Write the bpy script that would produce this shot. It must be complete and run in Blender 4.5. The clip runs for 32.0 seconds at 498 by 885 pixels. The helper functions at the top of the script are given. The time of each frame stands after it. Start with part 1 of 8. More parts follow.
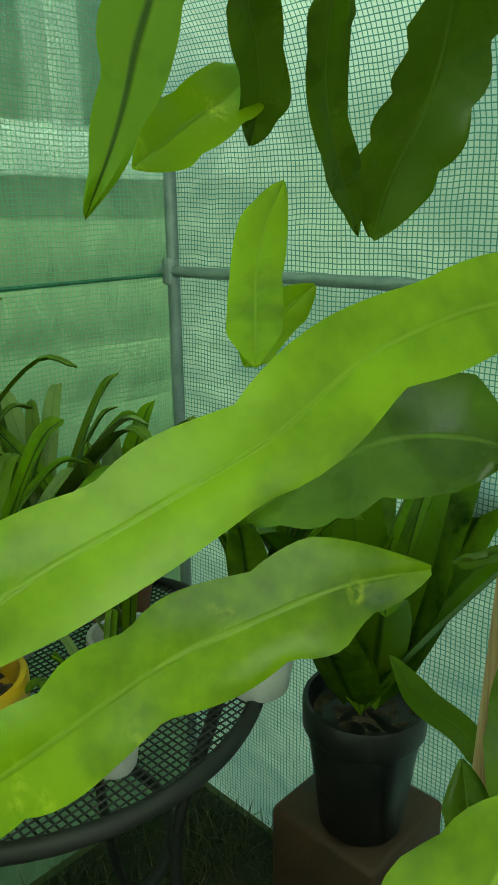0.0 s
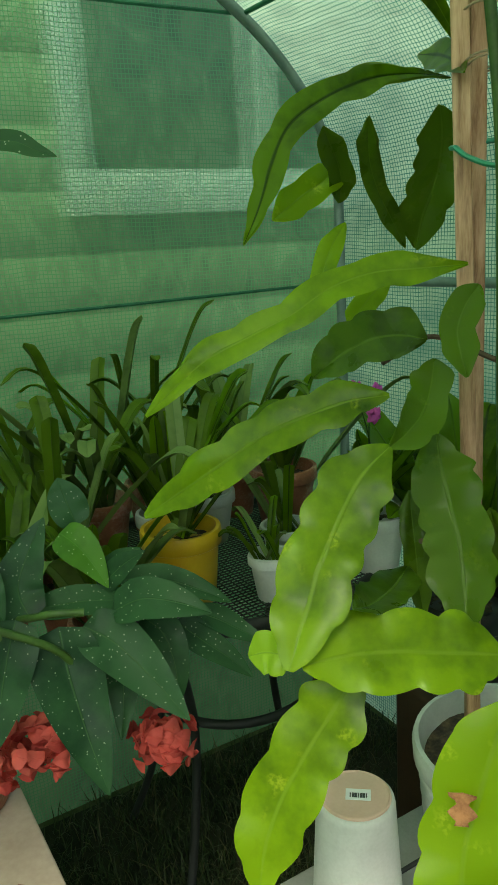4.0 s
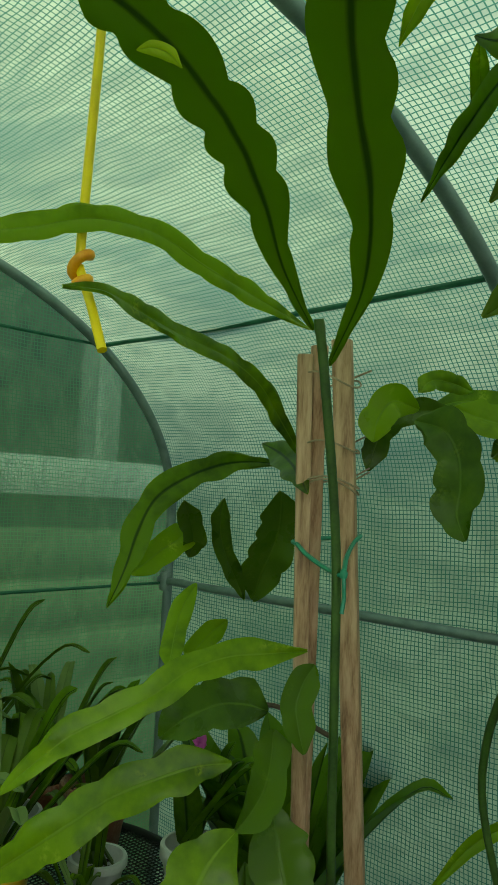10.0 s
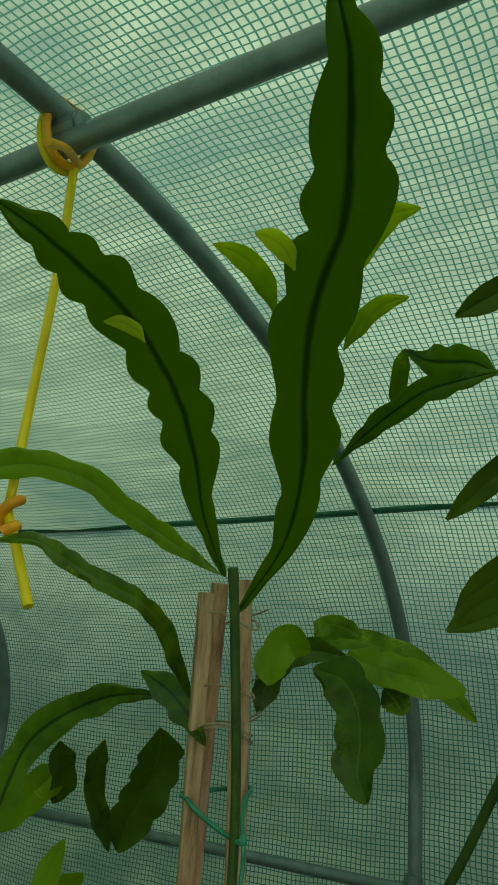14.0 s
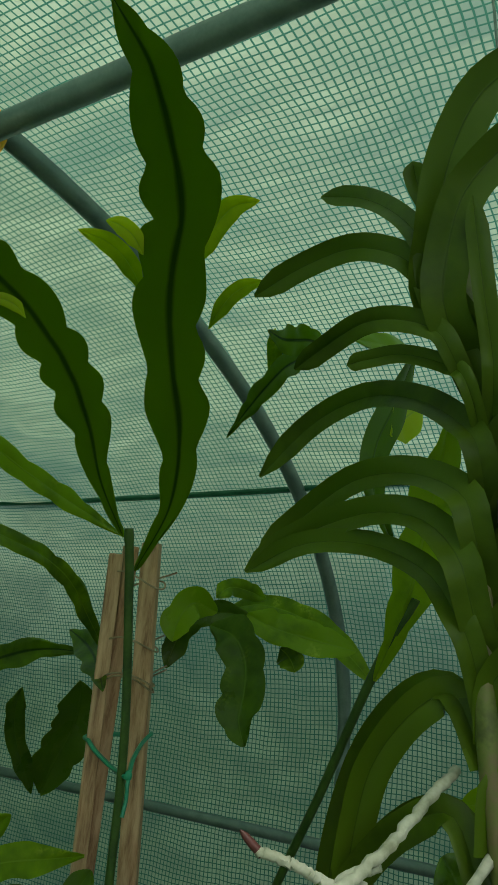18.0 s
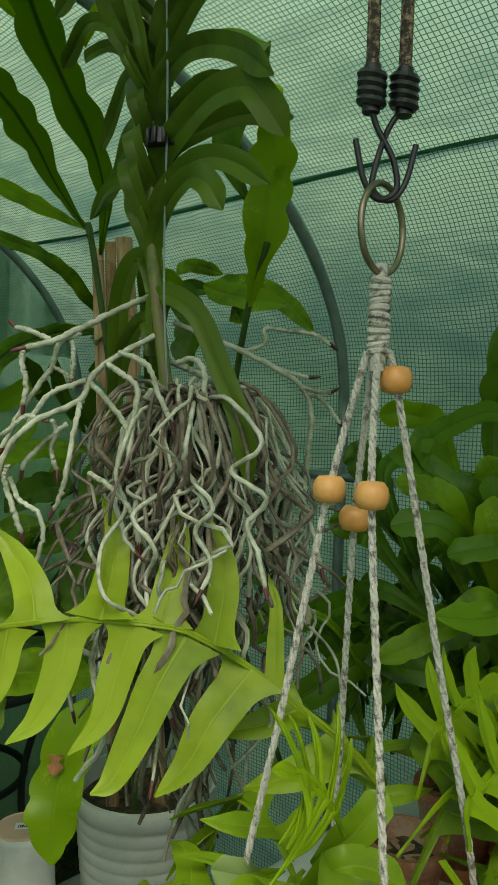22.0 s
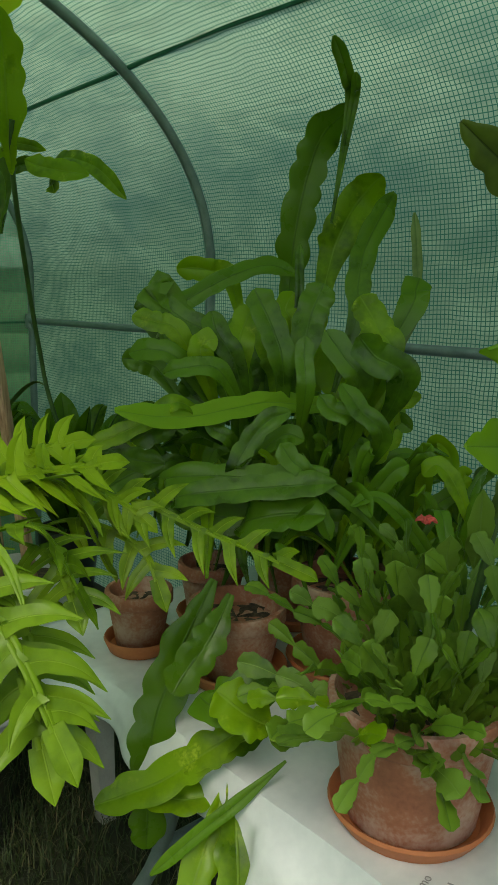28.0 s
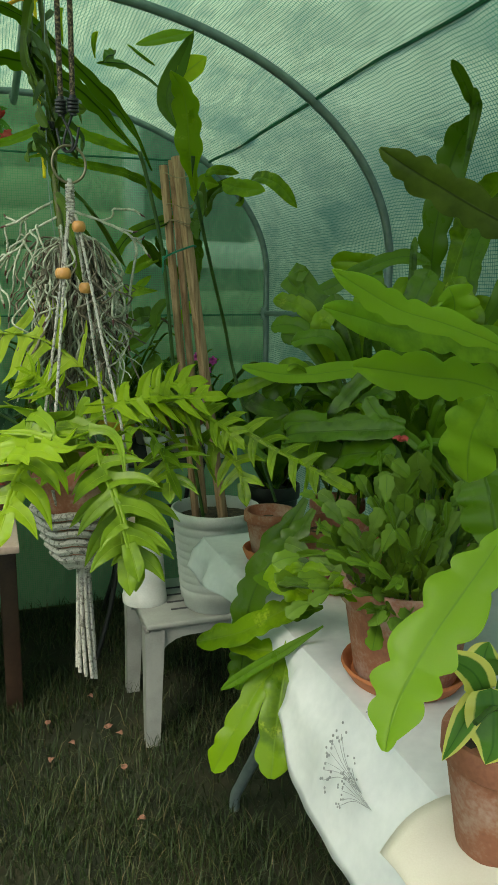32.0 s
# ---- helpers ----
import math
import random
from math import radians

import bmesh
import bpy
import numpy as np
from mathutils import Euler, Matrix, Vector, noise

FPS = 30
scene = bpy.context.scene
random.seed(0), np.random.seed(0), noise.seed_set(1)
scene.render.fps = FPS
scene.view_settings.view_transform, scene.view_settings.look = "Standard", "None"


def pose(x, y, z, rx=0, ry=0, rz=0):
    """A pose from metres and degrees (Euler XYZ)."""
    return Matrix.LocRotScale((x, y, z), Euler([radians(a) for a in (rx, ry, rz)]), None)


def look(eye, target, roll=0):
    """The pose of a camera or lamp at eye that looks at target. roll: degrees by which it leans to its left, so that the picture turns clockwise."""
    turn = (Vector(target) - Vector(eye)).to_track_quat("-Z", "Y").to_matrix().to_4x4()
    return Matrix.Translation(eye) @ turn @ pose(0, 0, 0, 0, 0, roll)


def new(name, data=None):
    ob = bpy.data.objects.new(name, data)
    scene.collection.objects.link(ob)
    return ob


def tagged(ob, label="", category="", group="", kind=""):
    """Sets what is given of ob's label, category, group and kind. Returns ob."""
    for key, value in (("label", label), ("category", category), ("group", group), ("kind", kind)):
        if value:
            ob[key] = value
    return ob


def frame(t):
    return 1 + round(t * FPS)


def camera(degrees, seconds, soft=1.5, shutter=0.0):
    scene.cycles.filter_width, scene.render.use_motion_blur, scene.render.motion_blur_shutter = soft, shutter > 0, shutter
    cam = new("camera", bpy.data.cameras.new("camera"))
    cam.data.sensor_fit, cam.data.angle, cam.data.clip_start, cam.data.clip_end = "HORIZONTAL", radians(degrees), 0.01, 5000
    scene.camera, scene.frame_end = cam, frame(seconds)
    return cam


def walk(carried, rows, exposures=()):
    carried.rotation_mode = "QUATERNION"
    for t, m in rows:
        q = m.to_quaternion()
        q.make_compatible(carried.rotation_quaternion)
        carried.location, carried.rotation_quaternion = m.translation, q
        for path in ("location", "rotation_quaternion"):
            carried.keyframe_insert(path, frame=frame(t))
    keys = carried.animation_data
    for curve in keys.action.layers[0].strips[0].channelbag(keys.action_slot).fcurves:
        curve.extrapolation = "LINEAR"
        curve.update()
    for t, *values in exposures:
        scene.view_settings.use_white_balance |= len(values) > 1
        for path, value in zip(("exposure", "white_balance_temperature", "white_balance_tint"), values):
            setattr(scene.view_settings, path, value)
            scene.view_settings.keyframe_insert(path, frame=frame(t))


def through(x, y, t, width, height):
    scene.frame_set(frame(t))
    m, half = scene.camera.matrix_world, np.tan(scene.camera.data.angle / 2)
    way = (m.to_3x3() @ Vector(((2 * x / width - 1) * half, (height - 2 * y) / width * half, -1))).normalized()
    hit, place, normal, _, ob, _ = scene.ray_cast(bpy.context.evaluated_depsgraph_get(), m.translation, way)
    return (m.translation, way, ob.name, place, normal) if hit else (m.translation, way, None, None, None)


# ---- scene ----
EXPOSURES = [(0, 2.4, 7200, 2), (1, 2, 7200, 2), (2, 1.9, 7200, 2), (5, 1.7, 7200, 2), (6.3, 1.5, 7200, 2), (8, 1.5, 7200, 2), (9.5, 1.34, 7200, 2), (11, 1.04, 7200, 2), (13, 0.66, 7200, 2), (15, 0.82, 7200, 2), (18, 0.58, 7000, 2), (20, 0.68, 7000, 2), (22, 0.82, 7200, 2), (24, 0.82, 7200, 2), (29, 1.05, 7000, 2), (32, 1.15, 7000, 2)]
cam = camera(36.4, 32.0)
PATH = [
    (0, (-0.0197, 0.3988, 1.3097), (1.3654, 1.7219, 0.7343), -0.79),
    (0.5, (-0.0377, 0.3217, 1.3006), (1.3290, 1.6660, 0.7310), -0.93),
    (1, (-0.0626, 0.2415, 1.2948), (1.2664, 1.6236, 0.7284), -1.86),
    (1.5, (-0.0913, 0.1686, 1.2977), (1.0714, 1.6920, 0.7192), -2.67),
    (2, (-0.1166, 0.0986, 1.2933), (0.9819, 1.6742, 0.7371), -3.07),
    (2.5, (-0.1491, 0.0570, 1.2927), (0.8259, 1.7237, 0.7711), -4.04),
    (4.5, (-0.2852, -0.0628, 1.3210), (0.7171, 1.5955, 0.8228), -2.79),
    (5, (-0.3384, -0.1310, 1.3280), (0.8405, 1.4325, 0.9254), -1.72),
    (5.5, (-0.3642, -0.1744, 1.3343), (0.8501, 1.3942, 1.0788), -1.07),
    (6, (-0.3619, -0.2248, 1.3494), (0.8644, 1.3430, 1.1502), -0.70),
    (6.5, (-0.3702, -0.2301, 1.3567), (0.8529, 1.3467, 1.2231), -0.56),
    (7, (-0.3715, -0.1877, 1.3579), (0.8432, 1.3994, 1.2825), -0.12),
    (7.5, (-0.3613, -0.1687, 1.3648), (0.8539, 1.4191, 1.3266), 0.08),
    (8, (-0.3315, -0.1573, 1.3756), (0.8682, 1.4426, 1.3669), 1.37),
    (8.5, (-0.3181, -0.1466, 1.3768), (0.8592, 1.4700, 1.3900), 2.31),
    (9, (-0.3266, -0.0981, 1.3959), (0.8853, 1.4924, 1.4284), 2.74),
    (9.5, (-0.3252, -0.0547, 1.4169), (1.0328, 1.4068, 1.5075), 2.78),
    (10, (-0.3240, -0.0304, 1.4374), (1.0839, 1.3767, 1.5828), 2.90),
    (10.5, (-0.3314, -0.0499, 1.4444), (1.0777, 1.3417, 1.7045), 5.47),
    (11, (-0.3355, -0.0429, 1.4521), (1.0801, 1.3171, 1.8349), 4.23),
    (11.5, (-0.3429, -0.0309, 1.4702), (1.0927, 1.2967, 1.8907), 3.72),
    (12, (-0.3575, -0.0228, 1.4817), (1.1131, 1.2447, 1.9627), 3.48),
    (12.5, (-0.3723, -0.0171, 1.4883), (1.1203, 1.2051, 2.0166), 3.75),
    (13, (-0.3764, -0.0014, 1.4942), (1.1385, 1.1811, 2.0493), 3.98),
    (13.5, (-0.3829, 0.0238, 1.5021), (1.1956, 1.1090, 2.0763), 4.07),
    (14, (-0.3954, 0.0343, 1.5032), (1.2089, 1.0558, 2.1213), 4.60),
    (14.5, (-0.4060, 0.0350, 1.5010), (1.2157, 1.0055, 2.1558), 5.31),
    (15, (-0.4010, 0.0332, 1.5019), (1.2509, 0.9347, 2.1790), 5.38),
    (15.5, (-0.3950, 0.0344, 1.4995), (1.2770, 0.8854, 2.1921), 5.52),
    (17.5, (-0.3711, -0.0528, 1.4876), (1.2303, 0.9550, 2.1420), 6.15),
    (18, (-0.3774, -0.1061, 1.4764), (1.2186, 0.9465, 2.0657), 6.14),
    (18.5, (-0.3820, -0.1619, 1.4646), (1.1797, 0.9760, 1.9858), 6.12),
    (19, (-0.3747, -0.2244, 1.4443), (1.1615, 0.9761, 1.8953), 5.93),
    (19.5, (-0.3768, -0.2688, 1.4314), (1.1527, 0.9798, 1.7512), 4.84),
    (20, (-0.3724, -0.3112, 1.4108), (1.1556, 0.9701, 1.5630), 3.51),
    (20.5, (-0.3787, -0.3523, 1.3921), (1.1406, 0.9457, 1.4835), 2.93),
    (21, (-0.4030, -0.4184, 1.3633), (1.0841, 0.9190, 1.3843), 2.62),
    (21.5, (-0.4093, -0.4818, 1.3572), (1.0498, 0.8848, 1.3084), 2.20),
    (22, (-0.4056, -0.5018, 1.3511), (1.0505, 0.8664, 1.2638), 1.84),
    (22.5, (-0.3987, -0.5330, 1.3425), (1.0814, 0.8070, 1.2297), 1.54),
    (23, (-0.3605, -0.5982, 1.3396), (1.1132, 0.7477, 1.1990), 1.24),
    (23.5, (-0.3215, -0.6456, 1.3366), (1.0699, 0.7780, 1.1584), 1.36),
    (24, (-0.2882, -0.6905, 1.3343), (1.0186, 0.8095, 1.1183), 1.51),
    (24.5, (-0.2810, -0.7474, 1.3268), (0.9525, 0.8098, 1.0938), 1.98),
    (25, (-0.2777, -0.7878, 1.3241), (0.9250, 0.7876, 1.0581), 1.83),
    (25.5, (-0.2719, -0.8106, 1.3192), (0.9431, 0.7512, 1.0339), 1.64),
    (26, (-0.2784, -0.8076, 1.3218), (1.0340, 0.6700, 1.0182), 1.29),
    (26.5, (-0.2797, -0.8071, 1.3049), (1.1738, 0.5297, 0.9756), 0.65),
    (28.5, (-0.2137, -1.1172, 1.2893), (1.0160, 0.4138, 0.9111), 1.15),
    (29, (-0.2020, -1.1370, 1.2830), (0.9930, 0.4210, 0.9030), 1.00),
    (29.5, (-0.1923, -1.1421, 1.2707), (0.9616, 0.4465, 0.8870), 1.05),
    (30, (-0.2098, -1.2254, 1.2588), (0.8846, 0.4047, 0.8763), 1.17),
    (30.5, (-0.2255, -1.3111, 1.2578), (0.8197, 0.3512, 0.8754), 1.11),
    (31, (-0.2135, -1.3727, 1.2626), (0.8212, 0.2972, 0.8904), 1.11),
    (31.5, (-0.1762, -1.4284, 1.2643), (0.7507, 0.3052, 0.8989), 0.72),
    (32, (-0.1290, -1.5018, 1.2605), (0.5049, 0.3601, 0.8903), 0.39),
]
walk(cam, [(t, look(eye, target, roll)) for t, eye, target, roll in PATH], EXPOSURES)

# ---- world and light ----
world = bpy.data.worlds.new("overcast_sky")
scene.world = world
world.use_nodes = True
wn = world.node_tree
sky = wn.nodes.new("ShaderNodeTexSky")
sky.sky_type = "NISHITA"
sky.sun_disc = False
sky.sun_elevation, sky.sun_rotation = radians(55), radians(225)
sky.dust_density = 3.0
wn.links.new(sky.outputs[0], wn.nodes["Background"].inputs[0])
wn.nodes["Background"].inputs[1].default_value = 0.13
sun = bpy.data.lights.new("sun", "SUN")
sun.energy, sun.angle, sun.color = 1.15, radians(24), (1.0, 0.96, 0.88)
new("sun", sun).matrix_world = look((-3.4, -3.4, 7), (0, 0, 0))

# ---- helpers of this scene ----
WORLD = {}


def thing(name, at, label, category, group="", kind=""):
    ob = new(name)
    ob.empty_display_size = 0.05
    ob.location = at
    WORLD[ob] = Matrix.Translation(at)
    return tagged(ob, label, category, group, kind)


def part(name, data, material, parent=None, label="", smooth=True):
    """One mesh object in world places, under a thing or a part."""
    if isinstance(data, bmesh.types.BMesh):
        mesh = bpy.data.meshes.new(name)
        data.to_mesh(mesh)
        data.free()
    else:
        mesh = data
    if smooth:
        mesh.polygons.foreach_set("use_smooth", [True] * len(mesh.polygons))
        mesh.set_sharp_from_angle(angle=radians(52))
    if material and not mesh.materials:
        mesh.materials.append(material)
    ob = new(name, mesh)
    WORLD[ob] = Matrix.Identity(4)
    if parent:
        ob.parent = parent
        ob.matrix_parent_inverse = WORLD[parent].inverted()
    if label:
        tagged(ob, label)
    return ob


def solid(name, data, material, label, category, group="", kind="", smooth=True):
    return tagged(part(name, data, material, None, "", smooth), label, category, group, kind)


def mesh_of(name, verts, faces, uvs=None):
    me = bpy.data.meshes.new(name)
    me.from_pydata([tuple(v) for v in verts], [], faces)
    if uvs is not None:
        layer = me.uv_layers.new(name="UVMap")
        flat = np.array([uvs[v] for f in faces for v in f], dtype=np.float32).ravel()
        layer.data.foreach_set("uv", flat)
    me.update()
    return me


def glide(points, n):
    """A smooth curve of n places through the given ones."""
    p = np.array(points, float)
    if len(p) == 2:
        return p[0] + (p[1] - p[0]) * np.linspace(0, 1, n)[:, None]
    q = np.vstack([2 * p[0] - p[1], p, 2 * p[-1] - p[-2]])
    s = np.linspace(0, len(p) - 1 - 1e-9, n)
    i = s.astype(int)
    f = (s - i)[:, None]
    a, b, c, d = q[i], q[i + 1], q[i + 2], q[i + 3]
    return 0.5 * (2 * b + (c - a) * f + (2 * a - 5 * b + 4 * c - d) * f**2 + (3 * b - a - 3 * c + d) * f**3)


def unit(v):
    v = np.asarray(v, float)
    return v / np.maximum(np.linalg.norm(v, axis=-1, keepdims=True), 1e-9)


def tube_data(path, radii, sides=8, closed=True):
    """Vertices and faces of a round tube along a path."""
    path = np.asarray(path, float)
    n = len(path)
    radii = np.broadcast_to(np.asarray(radii, float), (n,))
    way = unit(np.gradient(path, axis=0))
    side = np.cross(way[0], (0, 0, 1.0))
    if np.linalg.norm(side) < 0.1:
        side = np.cross(way[0], (1.0, 0, 0))
    verts, ang = [], np.linspace(0, 2 * np.pi, sides, endpoint=False)
    for k in range(n):
        side = unit(side - way[k] * (side @ way[k]))
        up = np.cross(side, way[k])
        verts.extend(path[k] + radii[k] * (np.cos(a) * side + np.sin(a) * up) for a in ang)
    faces = [(k * sides + j, k * sides + (j + 1) % sides, (k + 1) * sides + (j + 1) % sides, (k + 1) * sides + j) for k in range(n - 1) for j in range(sides)]
    if closed:
        faces += [tuple(range(sides))[::-1], tuple((n - 1) * sides + j for j in range(sides))]
    return verts, faces


def tube(name, points, r, n=24, sides=8):
    return mesh_of(name, *tube_data(glide(points, n), r, sides))


def joined(name, pieces):
    verts, faces = [], []
    for v, f in pieces:
        faces += [tuple(i + len(verts) for i in face) for face in f]
        verts += list(v)
    return mesh_of(name, verts, faces)


def lathe(name, profile, at, sides=36, tilt=None):
    """A turned body; profile: radius and height, from below to the inside."""
    verts, faces = [], []
    for r, z in profile:
        for k in range(sides):
            a = 2 * math.pi * k / sides
            verts.append((at[0] + r * math.cos(a), at[1] + r * math.sin(a), at[2] + z))
    for i in range(len(profile) - 1):
        for k in range(sides):
            j = (k + 1) % sides
            faces.append((i * sides + k, i * sides + j, (i + 1) * sides + j, (i + 1) * sides + k))
    faces.append(tuple(range(sides))[::-1])
    faces.append(tuple((len(profile) - 1) * sides + k for k in range(sides)))
    return mesh_of(name, verts, faces)


def box_bm(size, m, bevel=0.004, seg=2):
    bm = bmesh.new()
    bmesh.ops.create_cube(bm, size=1, matrix=m @ Matrix.Diagonal((*size, 1)))
    if bevel:
        bmesh.ops.bevel(bm, geom=bm.edges[:], offset=bevel, segments=seg, affect="EDGES", profile=0.5)
    return bm


def beam(a, b, w, d, bevel=0.002, roll=0.0):
    """A squared bar from a to b."""
    a, b = Vector(a), Vector(b)
    m = Matrix.Translation((a + b) / 2) @ (b - a).to_track_quat("Z", "Y").to_matrix().to_4x4() @ pose(0, 0, 0, 0, 0, roll)
    return box_bm((w, d, (b - a).length), m, bevel)


def blade(points, width, n=22, face=(0, 0, 1), thick=0.0016, fold=0.12, notch=0.0, notches=7, shape=None, twist=0.0, wave=0.0, seed=0, curl=0.0):
    """A flat leaf or leaf-like stem along a curve: raised midrib, scalloped and cupped margins. face: the way its upper side looks."""
    rng = random.Random(seed)
    deep = notch and n > 12
    if deep:
        n = max(n, int(notches * 8) + 10)
    path = glide(points, n)
    way = unit(np.gradient(path, axis=0))
    s = np.linspace(0, 1, n)
    if shape is None:
        shape = lambda u: (np.sin(np.pi * np.clip(u, 0, 1) ** 0.75) ** 0.6) * (1 - 0.1 * u)
    w0 = width * 0.5 * np.clip(np.array([shape(u) for u in s]), 0.02, None)
    verts, uvs, faces = [], [], []
    ph = [rng.random(), rng.random()]
    jit = [rng.random() * 6, rng.random() * 6]
    up0 = np.array(face, float)
    twist = twist or rng.gauss(0, 0.3)
    for k in range(n):
        up = up0 - way[k] * (up0 @ way[k])
        up = unit(up if np.linalg.norm(up) > 0.05 else np.cross(way[k], (1, 0.3, 0)))
        side = np.cross(way[k], up)
        a = twist * (s[k] - 0.4)
        up, side = up * math.cos(a) + side * math.sin(a), side * math.cos(a) - up * math.sin(a)
        ws, cup = [], []
        for q in (0, 1):
            cell = (s[k] * notches + ph[q] + 0.5 * q + 0.22 * math.sin(s[k] * notches * 1.7 + jit[q])) % 1.0
            lobe = abs(math.sin(math.pi * min(1.0, cell ** 1.3))) ** 0.75
            ws.append(w0[k] * (1.06 - 2.3 * notch * (1 - lobe)))
            cup.append((0.06 * lobe * w0[k] if deep else 0) + wave * width * math.sin(2 * math.pi * (s[k] * notches * 0.5 + ph[q])) + 0.10 * w0[k] * math.sin(s[k] * 8 + jit[q]) + 0.05 * w0[k] * math.sin(s[k] * 21 + jit[1 - q]))
        t = thick * (0.5 + 0.5 * min(1, w0[k] / (0.3 * width)))
        f = fold + curl * s[k]
        row = []
        for x, h, v in ((-1, 1, 0), (-0.72, 0.56, 0.7), (-0.12, 0.03, 0.8), (0, 0, 0.3), (0.12, 0.03, 0.8), (0.72, 0.56, 0.7), (1, 1, 0), (0.72, 0.56, -0.7), (0.12, 0.03, -0.9), (0, 0, -1.9), (-0.12, 0.03, -0.9), (-0.72, 0.56, -0.7)):
            q = 0 if x < 0 else 1
            c = cup[q] * (0.5 if abs(x) > 0.9 else 1.0 if abs(x) > 0.5 else 0.2 if x else 0)
            row.append((x, h * f * ws[q] + v * t + c, ws[q]))
        for x, h, w in row:
            verts.append(path[k] + side * x * w + up * h)
            uvs.append((0.5 + 0.5 * x, s[k]))
    for k in range(n - 1):
        for j in range(12):
            i = (j + 1) % 12
            faces.append((k * 12 + j, (k + 1) * 12 + j, (k + 1) * 12 + i, k * 12 + i))
    faces += [tuple(range(12)), tuple((n - 1) * 12 + j for j in range(12))[::-1]]
    return mesh_of("blade", verts, faces, uvs)


# ---- materials ----
def material(name):
    m = bpy.data.materials.new(name)
    m.use_nodes = True
    t = m.node_tree
    return m, t, t.nodes["Principled BSDF"]


def node(t, kind, **given):
    n = t.nodes.new(kind)
    for key, value in given.items():
        if key in n.inputs:
            n.inputs[key].default_value = value
    return n


def ramp(t, source, stops):
    r = t.nodes.new("ShaderNodeValToRGB")
    while len(r.color_ramp.elements) < len(stops):
        r.color_ramp.elements.new(0.5)
    for e, (p, c) in zip(r.color_ramp.elements, stops):
        e.position, e.color = min(1.0, p), (*c, 1)
    t.links.new(source, r.inputs[0])
    return r.outputs[0]


def surface(name, colours, scale=20.0, rough=0.6, bump=0.2, fine=200.0, metal=0.0, detail=6.0, spec=0.5, stretch=None):
    """A matt or glossy surface with stains at one scale and grain at another."""
    m, t, b = material(name)
    co = t.nodes.new("ShaderNodeTexCoord")
    big = node(t, "ShaderNodeTexNoise", Scale=scale, Detail=detail)
    small = node(t, "ShaderNodeTexNoise", Scale=fine, Detail=3.0)
    where = co.outputs["Object"]
    if stretch:
        mp = t.nodes.new("ShaderNodeMapping")
        mp.inputs["Scale"].default_value = stretch
        t.links.new(where, mp.inputs[0])
        where = mp.outputs[0]
    t.links.new(where, big.inputs["Vector"])
    t.links.new(where, small.inputs["Vector"])
    mix = t.nodes.new("ShaderNodeMath")
    mix.operation = "MULTIPLY_ADD"
    t.links.new(small.outputs[0], mix.inputs[0])
    mix.inputs[1].default_value = 0.35
    t.links.new(big.outputs[0], mix.inputs[2])
    lo, hi = 0.45, 0.85
    stops = [(lo + (hi - lo) * i / max(1, len(colours) - 1), c) for i, c in enumerate(colours)]
    t.links.new(ramp(t, mix.outputs[0], stops), b.inputs["Base Color"])
    rr = node(t, "ShaderNodeMapRange")
    t.links.new(big.outputs[0], rr.inputs[0])
    rr.inputs[3].default_value, rr.inputs[4].default_value = max(0.02, rough - 0.15), min(1, rough + 0.15)
    t.links.new(rr.outputs[0], b.inputs["Roughness"])
    b.inputs["Metallic"].default_value = metal
    b.inputs["Specular IOR Level"].default_value = spec
    if bump:
        bp = node(t, "ShaderNodeBump", Strength=bump, Distance=0.002)
        t.links.new(mix.outputs[0], bp.inputs["Height"])
        t.links.new(bp.outputs[0], b.inputs["Normal"])
    return m


